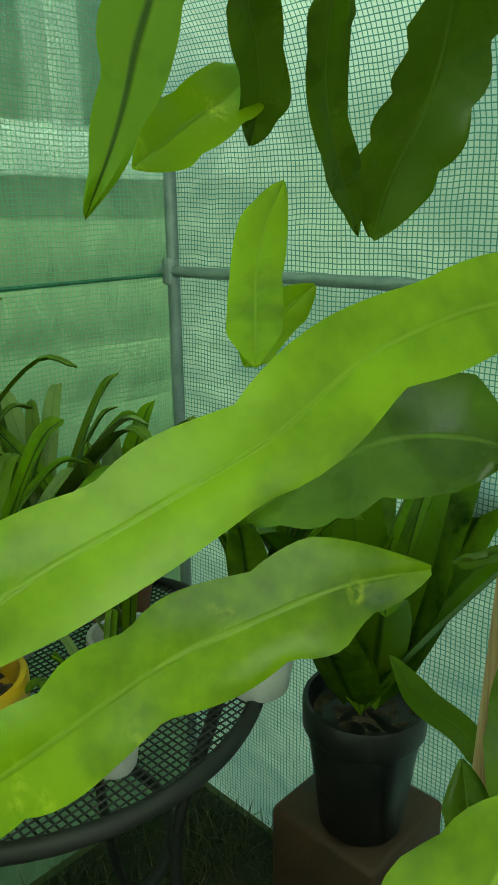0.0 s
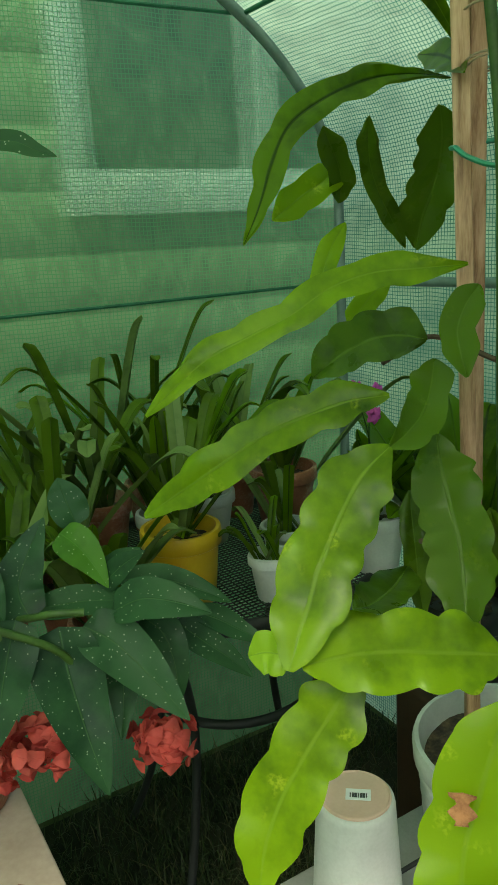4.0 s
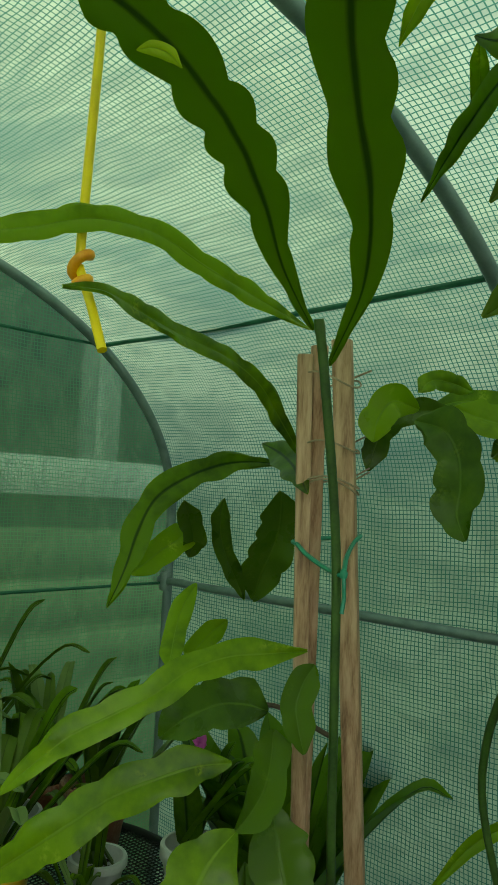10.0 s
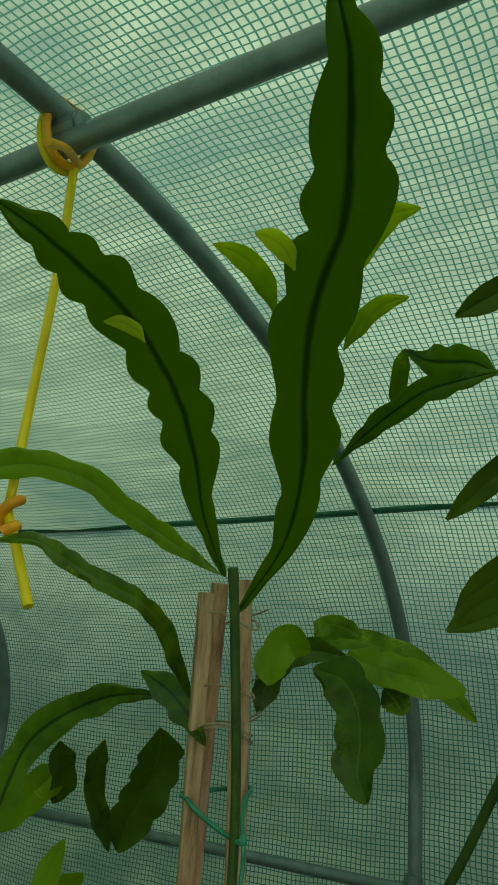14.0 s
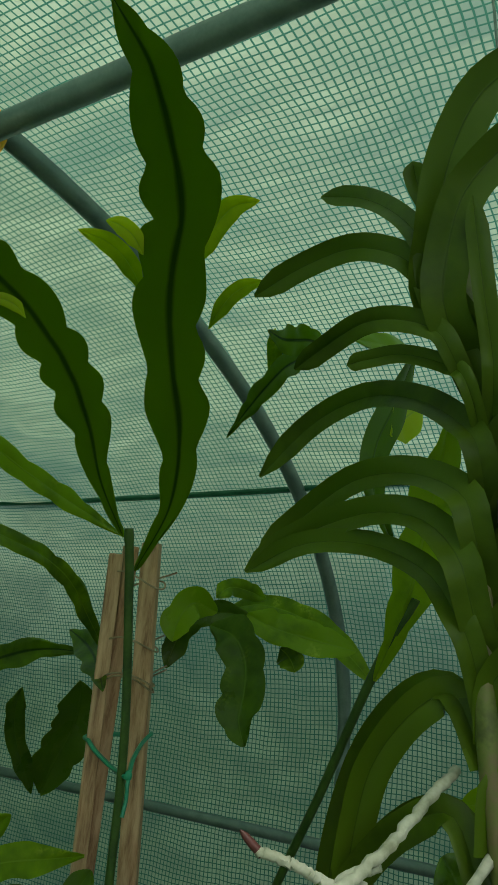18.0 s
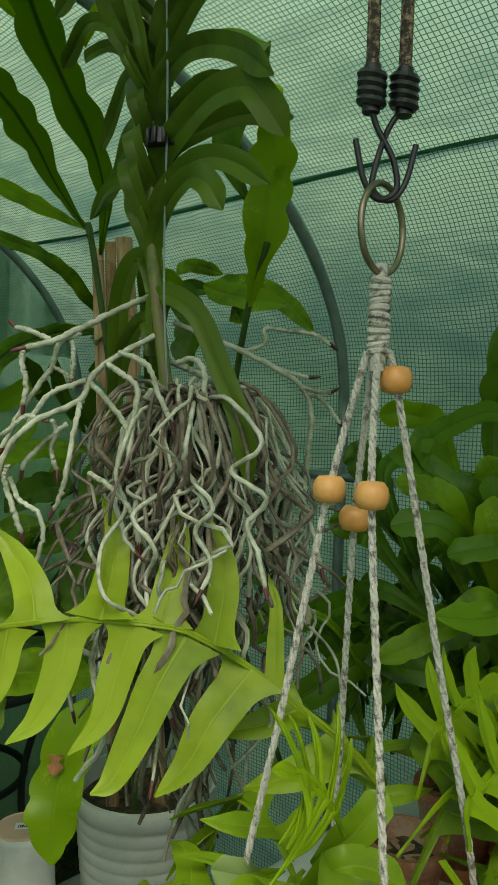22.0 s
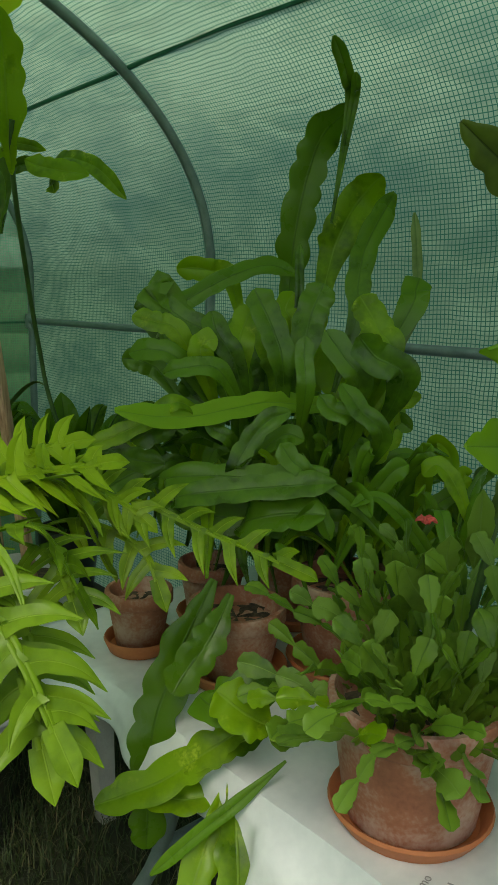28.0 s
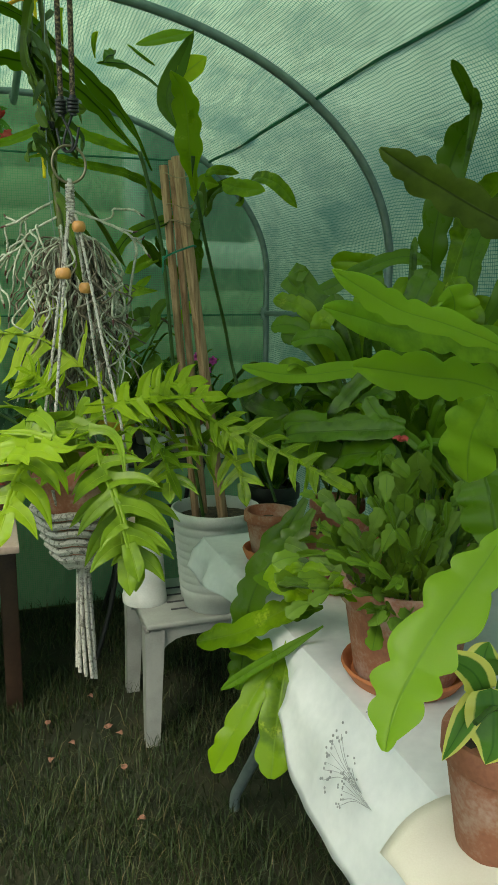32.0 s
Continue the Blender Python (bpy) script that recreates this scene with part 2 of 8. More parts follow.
def leafy(name, dark, light, rib=None, rough=0.32, through=0.35, patch=(0.25, 0.34, 0.03), patches=0.0, glow=None, spots=None, rib_width=0.035, edge=None):
    """A living leaf: mottled, with a midrib, gloss, and light that shines through it."""
    m, t, b = material(name)
    uv = t.nodes.new("ShaderNodeUVMap")
    co = t.nodes.new("ShaderNodeTexCoord")
    info = t.nodes.new("ShaderNodeObjectInfo")
    sep = t.nodes.new("ShaderNodeSeparateXYZ")
    t.links.new(uv.outputs[0], sep.inputs[0])
    big = node(t, "ShaderNodeTexNoise", Scale=22.0, Detail=5.0)
    fine = node(t, "ShaderNodeTexNoise", Scale=260.0, Detail=4.0)
    t.links.new(co.outputs["Object"], big.inputs["Vector"])
    t.links.new(co.outputs["Object"], fine.inputs["Vector"])
    k = t.nodes.new("ShaderNodeMath")
    k.operation = "MULTIPLY_ADD"
    t.links.new(info.outputs["Random"], k.inputs[0])
    k.inputs[1].default_value = 0.5
    t.links.new(big.outputs[0], k.inputs[2])
    tipn = t.nodes.new("ShaderNodeMath")
    tipn.operation = "MULTIPLY_ADD"
    t.links.new(sep.outputs[1], tipn.inputs[0])
    tipn.inputs[1].default_value = 0.22
    t.links.new(k.outputs[0], tipn.inputs[2])
    mid = node(t, "ShaderNodeTexNoise", Scale=95.0, Detail=4.0)
    t.links.new(co.outputs["Object"], mid.inputs["Vector"])
    k2 = t.nodes.new("ShaderNodeMath")
    k2.operation = "MULTIPLY_ADD"
    t.links.new(mid.outputs[0], k2.inputs[0])
    k2.inputs[1].default_value = 0.3
    t.links.new(tipn.outputs[0], k2.inputs[2])
    col = ramp(t, k2.outputs[0], [(0.5, tuple(0.8 * c for c in dark)), (1.03, light)])
    off = t.nodes.new("ShaderNodeMath")
    off.operation = "SUBTRACT"
    t.links.new(sep.outputs[0], off.inputs[0])
    off.inputs[1].default_value = 0.5
    ab = t.nodes.new("ShaderNodeMath")
    ab.operation = "ABSOLUTE"
    t.links.new(off.outputs[0], ab.inputs[0])
    ribm = node(t, "ShaderNodeMapRange")
    t.links.new(ab.outputs[0], ribm.inputs[0])
    ribm.inputs[1].default_value, ribm.inputs[2].default_value = rib_width * 0.3, rib_width
    ribm.inputs[3].default_value, ribm.inputs[4].default_value = 0.75, 0.0
    if rib:
        mx = t.nodes.new("ShaderNodeMix")
        mx.data_type = "RGBA"
        t.links.new(ribm.outputs[0], mx.inputs[0])
        t.links.new(col, mx.inputs[6])
        mx.inputs[7].default_value = (*rib, 1)
        col = mx.outputs[2]
    if edge:
        wob = t.nodes.new("ShaderNodeMath")
        wob.operation = "MULTIPLY_ADD"
        t.links.new(big.outputs[0], wob.inputs[0])
        wob.inputs[1].default_value = 0.35
        t.links.new(ab.outputs[0], wob.inputs[2])
        em = node(t, "ShaderNodeMapRange")
        t.links.new(wob.outputs[0], em.inputs[0])
        em.inputs[1].default_value, em.inputs[2].default_value = 0.46, 0.5
        mx = t.nodes.new("ShaderNodeMix")
        mx.data_type = "RGBA"
        t.links.new(em.outputs[0], mx.inputs[0])
        t.links.new(col, mx.inputs[6])
        mx.inputs[7].default_value = (*edge, 1)
        col = mx.outputs[2]
    if patches or spots:
        pn = node(t, "ShaderNodeTexNoise" if not spots else "ShaderNodeTexVoronoi", Scale=30.0 if not spots else 170.0)
        t.links.new(co.outputs["Object"], pn.inputs["Vector"])
        pm = node(t, "ShaderNodeMapRange")
        t.links.new(pn.outputs[0], pm.inputs[0])
        if spots:
            pm.inputs[1].default_value, pm.inputs[2].default_value = 0.10, 0.16
            pm.inputs[3].default_value, pm.inputs[4].default_value = 1.0, 0.0
        else:
            pm.inputs[1].default_value, pm.inputs[2].default_value = 0.62, 0.74
            pm.inputs[4].default_value = patches
            pf = t.nodes.new("ShaderNodeMath")
            pf.operation = "MULTIPLY"
            t.links.new(pm.outputs[0], pf.inputs[0])
            t.links.new(ramp(t, fine.outputs[0], [(0.4, (0, 0, 0)), (0.6, (1, 1, 1))]), pf.inputs[1])
            pm = pf
        mx = t.nodes.new("ShaderNodeMix")
        mx.data_type = "RGBA"
        t.links.new(pm.outputs[0], mx.inputs[0])
        t.links.new(col, mx.inputs[6])
        mx.inputs[7].default_value = (*(spots or patch), 1)
        col = mx.outputs[2]
    t.links.new(col, b.inputs["Base Color"])
    rr = node(t, "ShaderNodeMapRange")
    t.links.new(big.outputs[0], rr.inputs[0])
    rr.inputs[3].default_value, rr.inputs[4].default_value = rough - 0.08, rough + 0.10
    t.links.new(rr.outputs[0], b.inputs["Roughness"])
    hs = t.nodes.new("ShaderNodeMath")
    hs.operation = "MULTIPLY_ADD"
    t.links.new(ribm.outputs[0], hs.inputs[0])
    hs.inputs[1].default_value = -0.8
    t.links.new(big.outputs[0], hs.inputs[2])
    bp = node(t, "ShaderNodeBump", Strength=0.42, Distance=0.003)
    t.links.new(hs.outputs[0], bp.inputs["Height"])
    bp2 = node(t, "ShaderNodeBump", Strength=0.08, Distance=0.001)
    t.links.new(fine.outputs[0], bp2.inputs["Height"])
    t.links.new(bp.outputs[0], bp2.inputs["Normal"])
    t.links.new(bp2.outputs[0], b.inputs["Normal"])
    b.inputs["Specular IOR Level"].default_value = 0.24
    tr = t.nodes.new("ShaderNodeBsdfTranslucent")
    gl = t.nodes.new("ShaderNodeMix")
    gl.data_type = "RGBA"
    gl.blend_type = "MULTIPLY"
    gl.inputs[0].default_value = 1.0
    t.links.new(col, gl.inputs[6])
    gl.inputs[7].default_value = (*(glow or (2.2, 2.0, 0.8)), 1)
    t.links.new(gl.outputs[2], tr.inputs[0])
    ms = t.nodes.new("ShaderNodeMixShader")
    ms.inputs[0].default_value = through
    t.links.new(b.outputs[0], ms.inputs[1])
    t.links.new(tr.outputs[0], ms.inputs[2])
    t.links.new(ms.outputs[0], t.nodes["Material Output"].inputs[0])
    return m


def cover_sheet(name, film, thread, clear=0.22, cell=0.0088):
    """Reinforced greenhouse film: cloudy sheet with a woven grid of thread."""
    m, t, b = material(name)
    uv = t.nodes.new("ShaderNodeUVMap")
    co = t.nodes.new("ShaderNodeTexCoord")
    warp = node(t, "ShaderNodeTexNoise", Scale=9.0, Detail=2.0)
    t.links.new(co.outputs["Object"], warp.inputs["Vector"])
    add = t.nodes.new("ShaderNodeVectorMath")
    add.operation = "MULTIPLY_ADD"
    t.links.new(warp.outputs[1], add.inputs[0])
    add.inputs[1].default_value = (0.012, 0.012, 0)
    t.links.new(uv.outputs[0], add.inputs[2])
    sep = t.nodes.new("ShaderNodeSeparateXYZ")
    t.links.new(add.outputs[0], sep.inputs[0])
    lines = []
    for axis, wide in ((0, 0.19), (1, 0.21)):
        d = t.nodes.new("ShaderNodeMath")
        d.operation = "DIVIDE"
        t.links.new(sep.outputs[axis], d.inputs[0])
        d.inputs[1].default_value = cell
        fr = t.nodes.new("ShaderNodeMath")
        fr.operation = "FRACT"
        t.links.new(d.outputs[0], fr.inputs[0])
        pp = t.nodes.new("ShaderNodeMath")
        pp.operation = "PINGPONG"
        pp.inputs[1].default_value = 0.5
        t.links.new(fr.outputs[0], pp.inputs[0])
        mr = node(t, "ShaderNodeMapRange")
        t.links.new(pp.outputs[0], mr.inputs[0])
        mr.inputs[1].default_value, mr.inputs[2].default_value = wide * 0.35, wide * 0.65
        mr.inputs[3].default_value, mr.inputs[4].default_value = 1.0, 0.0
        lines.append(mr)
    mxl = t.nodes.new("ShaderNodeMath")
    mxl.operation = "MAXIMUM"
    t.links.new(lines[0].outputs[0], mxl.inputs[0])
    t.links.new(lines[1].outputs[0], mxl.inputs[1])
    big = node(t, "ShaderNodeTexNoise", Scale=3.0, Detail=6.0)
    t.links.new(co.outputs["Object"], big.inputs["Vector"])
    streak = t.nodes.new("ShaderNodeMapping")
    streak.inputs["Scale"].default_value = (5.0, 1.2, 3.0)
    streak.inputs["Rotation"].default_value = (0.5, 0.3, 0.6)
    t.links.new(co.outputs["Object"], streak.inputs[0])
    crease = node(t, "ShaderNodeTexNoise", Scale=4.0, Detail=8.0, Distortion=1.2)
    t.links.new(streak.outputs[0], crease.inputs["Vector"])
    both = t.nodes.new("ShaderNodeMath")
    both.operation = "MULTIPLY_ADD"
    t.links.new(crease.outputs[0], both.inputs[0])
    both.inputs[1].default_value = 0.8
    t.links.new(big.outputs[0], both.inputs[2])
    # the ramp paints sheen and shade of wrinkles into the film's colour
    fc = ramp(t, both.outputs[0], [(0.64, [film[0] * 0.6, film[1] * 0.7, film[2] * 0.76]), (0.9, film), (1.0, [min(0.95, c * 1.2) for c in film])])
    mc = t.nodes.new("ShaderNodeMix")
    mc.data_type = "RGBA"
    t.links.new(mxl.outputs[0], mc.inputs[0])
    t.links.new(fc, mc.inputs[6])
    mc.inputs[7].default_value = (*thread, 1)
    tr = t.nodes.new("ShaderNodeBsdfTranslucent")
    t.links.new(mc.outputs[2], tr.inputs[0])
    t.links.new(mc.outputs[2], b.inputs["Base Color"])
    b.inputs["Roughness"].default_value = 0.3
    bp = node(t, "ShaderNodeBump", Strength=0.5, Distance=0.001)
    t.links.new(mxl.outputs[0], bp.inputs["Height"])
    wr = node(t, "ShaderNodeBump", Strength=0.45, Distance=0.012)
    t.links.new(crease.outputs[0], wr.inputs["Height"])
    t.links.new(wr.outputs[0], bp.inputs["Normal"])
    t.links.new(bp.outputs[0], b.inputs["Normal"])
    t.links.new(bp.outputs[0], tr.inputs["Normal"])
    m1 = t.nodes.new("ShaderNodeMixShader")
    m1.inputs[0].default_value = 0.75
    t.links.new(b.outputs[0], m1.inputs[1])
    t.links.new(tr.outputs[0], m1.inputs[2])
    rf = t.nodes.new("ShaderNodeBsdfRefraction")
    rf.inputs["IOR"].default_value = 1.12
    rf.inputs["Roughness"].default_value = 0.2
    rf.inputs["Color"].default_value = (*[min(1, c * 1.05) for c in film], 1)
    tp = t.nodes.new("ShaderNodeBsdfTransparent")
    tp.inputs[0].default_value = (*film, 1)
    m2 = t.nodes.new("ShaderNodeMixShader")
    m2.inputs[0].default_value = 0.6
    t.links.new(rf.outputs[0], m2.inputs[1])
    t.links.new(tp.outputs[0], m2.inputs[2])
    inv = node(t, "ShaderNodeMapRange")
    t.links.new(mxl.outputs[0], inv.inputs[0])
    inv.inputs[3].default_value, inv.inputs[4].default_value = clear, clear * 0.15
    m3 = t.nodes.new("ShaderNodeMixShader")
    t.links.new(inv.outputs[0], m3.inputs[0])
    t.links.new(m1.outputs[0], m3.inputs[1])
    t.links.new(m2.outputs[0], m3.inputs[2])
    t.links.new(m3.outputs[0], t.nodes["Material Output"].inputs[0])
    return m


COVER = cover_sheet("green_film", (0.40, 0.525, 0.355), (0.045, 0.185, 0.12), 0.15)
COVER_END = cover_sheet("green_end_film", (0.31, 0.47, 0.34), (0.10, 0.29, 0.17), 0.5)
STEEL = surface("grey_green_steel", [(0.16, 0.22, 0.22), (0.24, 0.31, 0.31)], 30, 0.42, 0.05, 300, 0.35)
# Darker copy of the lawn; the tunnel's shade is put into its colour.
SHADED_SOIL = surface("shaded_grass_floor", [(0.006, 0.008, 0.003), (0.014, 0.019, 0.006), (0.03, 0.028, 0.012)], 6, 0.95, 0.4, 120)
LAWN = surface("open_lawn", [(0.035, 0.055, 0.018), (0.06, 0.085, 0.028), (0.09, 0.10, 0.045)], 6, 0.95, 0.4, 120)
WOOD = surface("stake_wood", [(0.20, 0.10, 0.05), (0.42, 0.25, 0.14), (0.56, 0.37, 0.23)], 14, 0.7, 0.3, 90, stretch=(9, 9, 0.35))
WHITE_CLOTH = surface("white_oilcloth", [(0.60, 0.63, 0.64), (0.78, 0.80, 0.80)], 5, 0.38, 0.12, 60)
WHITE_PLASTIC = surface("aged_white_plastic", [(0.48, 0.50, 0.48), (0.62, 0.64, 0.62)], 14, 0.5, 0.12, 220)
TERRACOTTA = surface("terracotta", [(0.24, 0.09, 0.05), (0.34, 0.13, 0.07), (0.46, 0.30, 0.23)], 16, 0.8, 0.25, 180)
CACTUS = leafy("flat_stem_green", (0.040, 0.110, 0.003), (0.19, 0.33, 0.008), (0.19, 0.32, 0.025), patches=0.8, patch=(0.4, 0.5, 0.04), rough=0.30, through=0.34, glow=(2.5, 2.1, 0.6))
# Dark rib colour imitates a thick midrib blocking the light behind backlit stems.
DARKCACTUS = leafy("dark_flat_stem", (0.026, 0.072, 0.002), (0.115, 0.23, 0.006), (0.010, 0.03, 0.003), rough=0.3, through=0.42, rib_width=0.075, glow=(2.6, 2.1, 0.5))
FERN = leafy("fern_green", (0.075, 0.165, 0.004), (0.23, 0.36, 0.010), (0.28, 0.40, 0.03), rough=0.36, through=0.3)
VANDA = leafy("strap_leaf_green", (0.030, 0.068, 0.004), (0.085, 0.155, 0.009), (0.05, 0.10, 0.008), rough=0.36, through=0.28, rib_width=0.02)

# ---- tunnel ----
HALF, FOOT, TOP, RISE = 0.985, 1.372, 2.0, 0.628
ENDS = (1.57, -1.95)


def arch(x_scale=1.0, lift=0.0, n=40, low=0.0):
    """The outline of the tunnel across, from one foot to the other."""
    pts = [(-(HALF + lift) , low), (-(HALF + lift), 0.5), (-(HALF + lift), 1.0)]
    for k in range(n + 1):
        a = math.pi * (1 - k / n)
        pts.append(((HALF + lift) * math.cos(a), FOOT + (RISE + lift) * math.sin(a)))
    return pts + [(HALF + lift, 1.0), (HALF + lift, 0.5), (HALF + lift, low)]


HOOPS = (1.558, 0.516, -0.526, -1.568)
for y in HOOPS:
    pts = [(x, y, z) for x, z in arch()]
    solid("hoop", tube("hoop", pts, 0.0125, 110, 12), STEEL, "grey-green steel tube arch carrying the tunnel's film", "hoop", "hoops of the tunnel", "structure")
solid("ridge_bar", tube("ridge_bar", [(0, ENDS[1], 1.972), (0, 1.6, 1.972)], 0.0125, 12, 12), STEEL, "grey-green steel ridge tube under the arches", "bar", "", "structure")
for x in (0.978, -0.978):
    solid("side_bar", tube("side_bar", [(x, ENDS[1], 1.206), (x, 1.6, 1.206)], 0.0105, 12, 12), STEEL, "grey-green steel side rail joining the arches", "bar", "side rails", "structure")

# film over the arches
prof = np.array(arch(lift=0.016, n=64, low=-0.02))
run = np.r_[0, np.cumsum(np.linalg.norm(np.diff(prof, axis=0), axis=1))]
rows = np.linspace(ENDS[1], ENDS[0], 60)
verts, uvs, faces = [], [], []
for j, y in enumerate(rows):
    near = min(abs(y - h) for h in HOOPS)
    for i, (x, z) in enumerate(prof):
        sag = 0.012 * min(1, near / 0.3) + 0.006 * noise.noise((x * 4, y * 4, z * 4))
        verts.append((x * (1 - sag * 0.6), y, z - (sag if z > 1.3 else 0)))
        uvs.append((run[i], y))
m_ = len(prof)
# unseen opening added over the shoulder away from the table, to let light in
light_gap = lambda j, i: prof[i][0] < -0.40 and prof[i][1] > 1.05 and -1.75 < rows[j] < -0.05
faces = [(j * m_ + i, j * m_ + i + 1, (j + 1) * m_ + i + 1, (j + 1) * m_ + i) for j in range(59) for i in range(m_ - 1) if not light_gap(j, i)]
solid("wall_film", mesh_of("wall_film", verts, faces, uvs), COVER, "cloudy green reinforced film stretched over the tunnel", "film", "", "structure")
for name, y in (("wall_end", ENDS[0] + 0.012),):
    verts, uvs, faces = [], [], []
    n_ = 24
    for i, (x, z) in enumerate(prof):
        for k in range(n_):
            zz = z * k / (n_ - 1) if k else -0.02
            verts.append((x, y + 0.006 * noise.noise((x * 3, zz * 3, 5)), zz))
            uvs.append((x, zz))
    for i in range(m_ - 1):
        for k in range(n_ - 1):
            faces.append((i * n_ + k, i * n_ + k + 1, (i + 1) * n_ + k + 1, (i + 1) * n_ + k))
    solid(name, mesh_of(name, verts, faces, uvs), COVER_END, "cloudy green reinforced film closing the tunnel's end", "film", "", "structure")

# unseen entrance end: film round an open doorway widened to let light in
y = ENDS[1] - 0.004
verts, faces, uvs = [], [], []
for i, (x, z) in enumerate(prof):
    low_ = 1.88 if -0.86 < x < 0.80 else -0.02
    for k in range(10):
        zz = min(low_, z) + (z - min(low_, z)) * k / 9
        verts.append((x, y, zz))
        uvs.append((x, zz))
for i in range(m_ - 1):
    for k in range(9):
        faces.append((i * 10 + k, i * 10 + k + 1, (i + 1) * 10 + k + 1, (i + 1) * 10 + k))
solid("wall_entrance", mesh_of("wall_entrance", verts, faces, uvs), COVER, "unseen green reinforced film round the tunnel's open doorway", "film", "", "structure")

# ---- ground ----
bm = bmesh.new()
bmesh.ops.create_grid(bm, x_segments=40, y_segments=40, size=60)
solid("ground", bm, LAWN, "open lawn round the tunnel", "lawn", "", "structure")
# inner sheet of the ground, coloured darker for shade under the film
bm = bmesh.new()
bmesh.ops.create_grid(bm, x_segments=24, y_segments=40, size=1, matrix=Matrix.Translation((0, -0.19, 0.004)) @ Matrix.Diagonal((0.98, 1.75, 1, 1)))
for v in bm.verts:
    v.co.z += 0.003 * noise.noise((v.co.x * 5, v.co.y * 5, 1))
solid("floor", bm, SHADED_SOIL, "trodden earth and grass under the tunnel, shade in its colour", "floor", "", "structure")
LEAVES = {
    "C": CACTUS, "D": DARKCACTUS, "V": VANDA, "F": FERN,
    "G": leafy("fern_deep_green", (0.042, 0.11, 0.004), (0.17, 0.29, 0.012), (0.22, 0.34, 0.03), rough=0.36, through=0.25),
    "Y": leafy("young_leaf", (0.22, 0.36, 0.012), (0.40, 0.50, 0.03), (0.3, 0.42, 0.08), through=0.5),
    "B": leafy("pale_flat_stem", (0.05, 0.14, 0.006), (0.22, 0.38, 0.022), (0.16, 0.30, 0.03), patches=0.3, rough=0.34, rib_width=0.025),
    "L": leafy("lime_frond_tip", (0.16, 0.27, 0.010), (0.27, 0.38, 0.025), (0.30, 0.42, 0.05), rough=0.40, through=0.32),
    "N": leafy("red_margined_stem", (0.05, 0.085, 0.012), (0.11, 0.17, 0.02), (0.03, 0.05, 0.01), rough=0.34, through=0.35),
    "P": leafy("spotted_leaf", (0.012, 0.05, 0.02), (0.03, 0.10, 0.035), (0.05, 0.13, 0.04), rough=0.4, through=0.25, spots=(0.30, 0.38, 0.28), rib_width=0.02),
    "Q": leafy("fresh_spotted_leaf", (0.05, 0.17, 0.02), (0.1, 0.26, 0.03), (0.12, 0.3, 0.05), rough=0.4, through=0.4, spots=(0.45, 0.6, 0.35), rib_width=0.02),
}
# T is lowered so that the bush's inner shade is partly in its green.
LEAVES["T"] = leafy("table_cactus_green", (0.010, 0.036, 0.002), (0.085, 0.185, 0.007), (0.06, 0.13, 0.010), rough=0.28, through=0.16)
# H repeats the flat stem green darker, with shade put into the colour.
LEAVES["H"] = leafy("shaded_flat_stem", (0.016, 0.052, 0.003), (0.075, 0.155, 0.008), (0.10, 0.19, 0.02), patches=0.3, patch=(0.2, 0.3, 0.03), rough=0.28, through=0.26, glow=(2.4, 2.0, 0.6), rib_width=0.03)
LEAVES["O"] = leafy("dull_olive_leaf", (0.07, 0.13, 0.035), (0.16, 0.24, 0.07), (0.10, 0.18, 0.05), rough=0.5, through=0.2)
LEAVES["J"] = leafy("segment_green", (0.04, 0.10, 0.008), (0.14, 0.25, 0.02), (0.08, 0.17, 0.02), rough=0.38, through=0.25)
LEAVES["K"] = leafy("segment_grey_green", (0.05, 0.11, 0.014), (0.15, 0.255, 0.03), (0.17, 0.28, 0.05), rough=0.42, through=0.2)
LEAVES["W"] = leafy("variegated_leaf", (0.05, 0.15, 0.02), (0.1, 0.24, 0.03), (0.05, 0.15, 0.02), rough=0.35, through=0.3, edge=(0.62, 0.62, 0.16))
STEMGREEN = surface("stem_green", [(0.02, 0.055, 0.008), (0.055, 0.12, 0.016)], 30, 0.5, 0.15, 300)
WOODY = surface("woody_stem", [(0.05, 0.035, 0.02), (0.13, 0.09, 0.05)], 40, 0.85, 0.4, 300)
YELLOW = surface("yellow_cord", [(0.85, 0.60, 0.003), (0.95, 0.74, 0.006)], 40, 0.4, 0.1, 600)
ORANGE = surface("orange_knot", [(0.85, 0.30, 0.01), (0.95, 0.48, 0.015)], 60, 0.45, 0.1, 600)
GREENTIE = surface("green_tie", [(0.01, 0.2, 0.12), (0.02, 0.3, 0.18)], 50, 0.4, 0.1, 600)
TWINE = surface("twine", [(0.25, 0.18, 0.11), (0.42, 0.33, 0.22)], 80, 0.9, 0.3, 600)
SOIL = surface("potting_soil", [(0.012, 0.009, 0.006), (0.05, 0.035, 0.022), (0.12, 0.085, 0.05)], 60, 0.95, 1.0, 220)
BLACKMETAL = surface("black_metal", [(0.006, 0.007, 0.007), (0.014, 0.016, 0.016)], 30, 0.6, 0.1, 300)
ROOT = surface("aerial_root", [(0.15, 0.17, 0.10), (0.34, 0.37, 0.27), (0.5, 0.53, 0.43)], 45, 0.75, 0.35, 260)
OLDROOT = surface("old_root", [(0.05, 0.038, 0.025), (0.13, 0.11, 0.075), (0.23, 0.21, 0.16)], 45, 0.85, 0.4, 260)
ROOTTIP = surface("root_tip", [(0.05, 0.014, 0.014), (0.11, 0.03, 0.026)], 60, 0.4, 0.05, 300)
ROPE = surface("cotton_rope", [(0.36, 0.35, 0.30), (0.52, 0.51, 0.45), (0.13, 0.12, 0.10)], 160, 0.95, 0.5, 900)
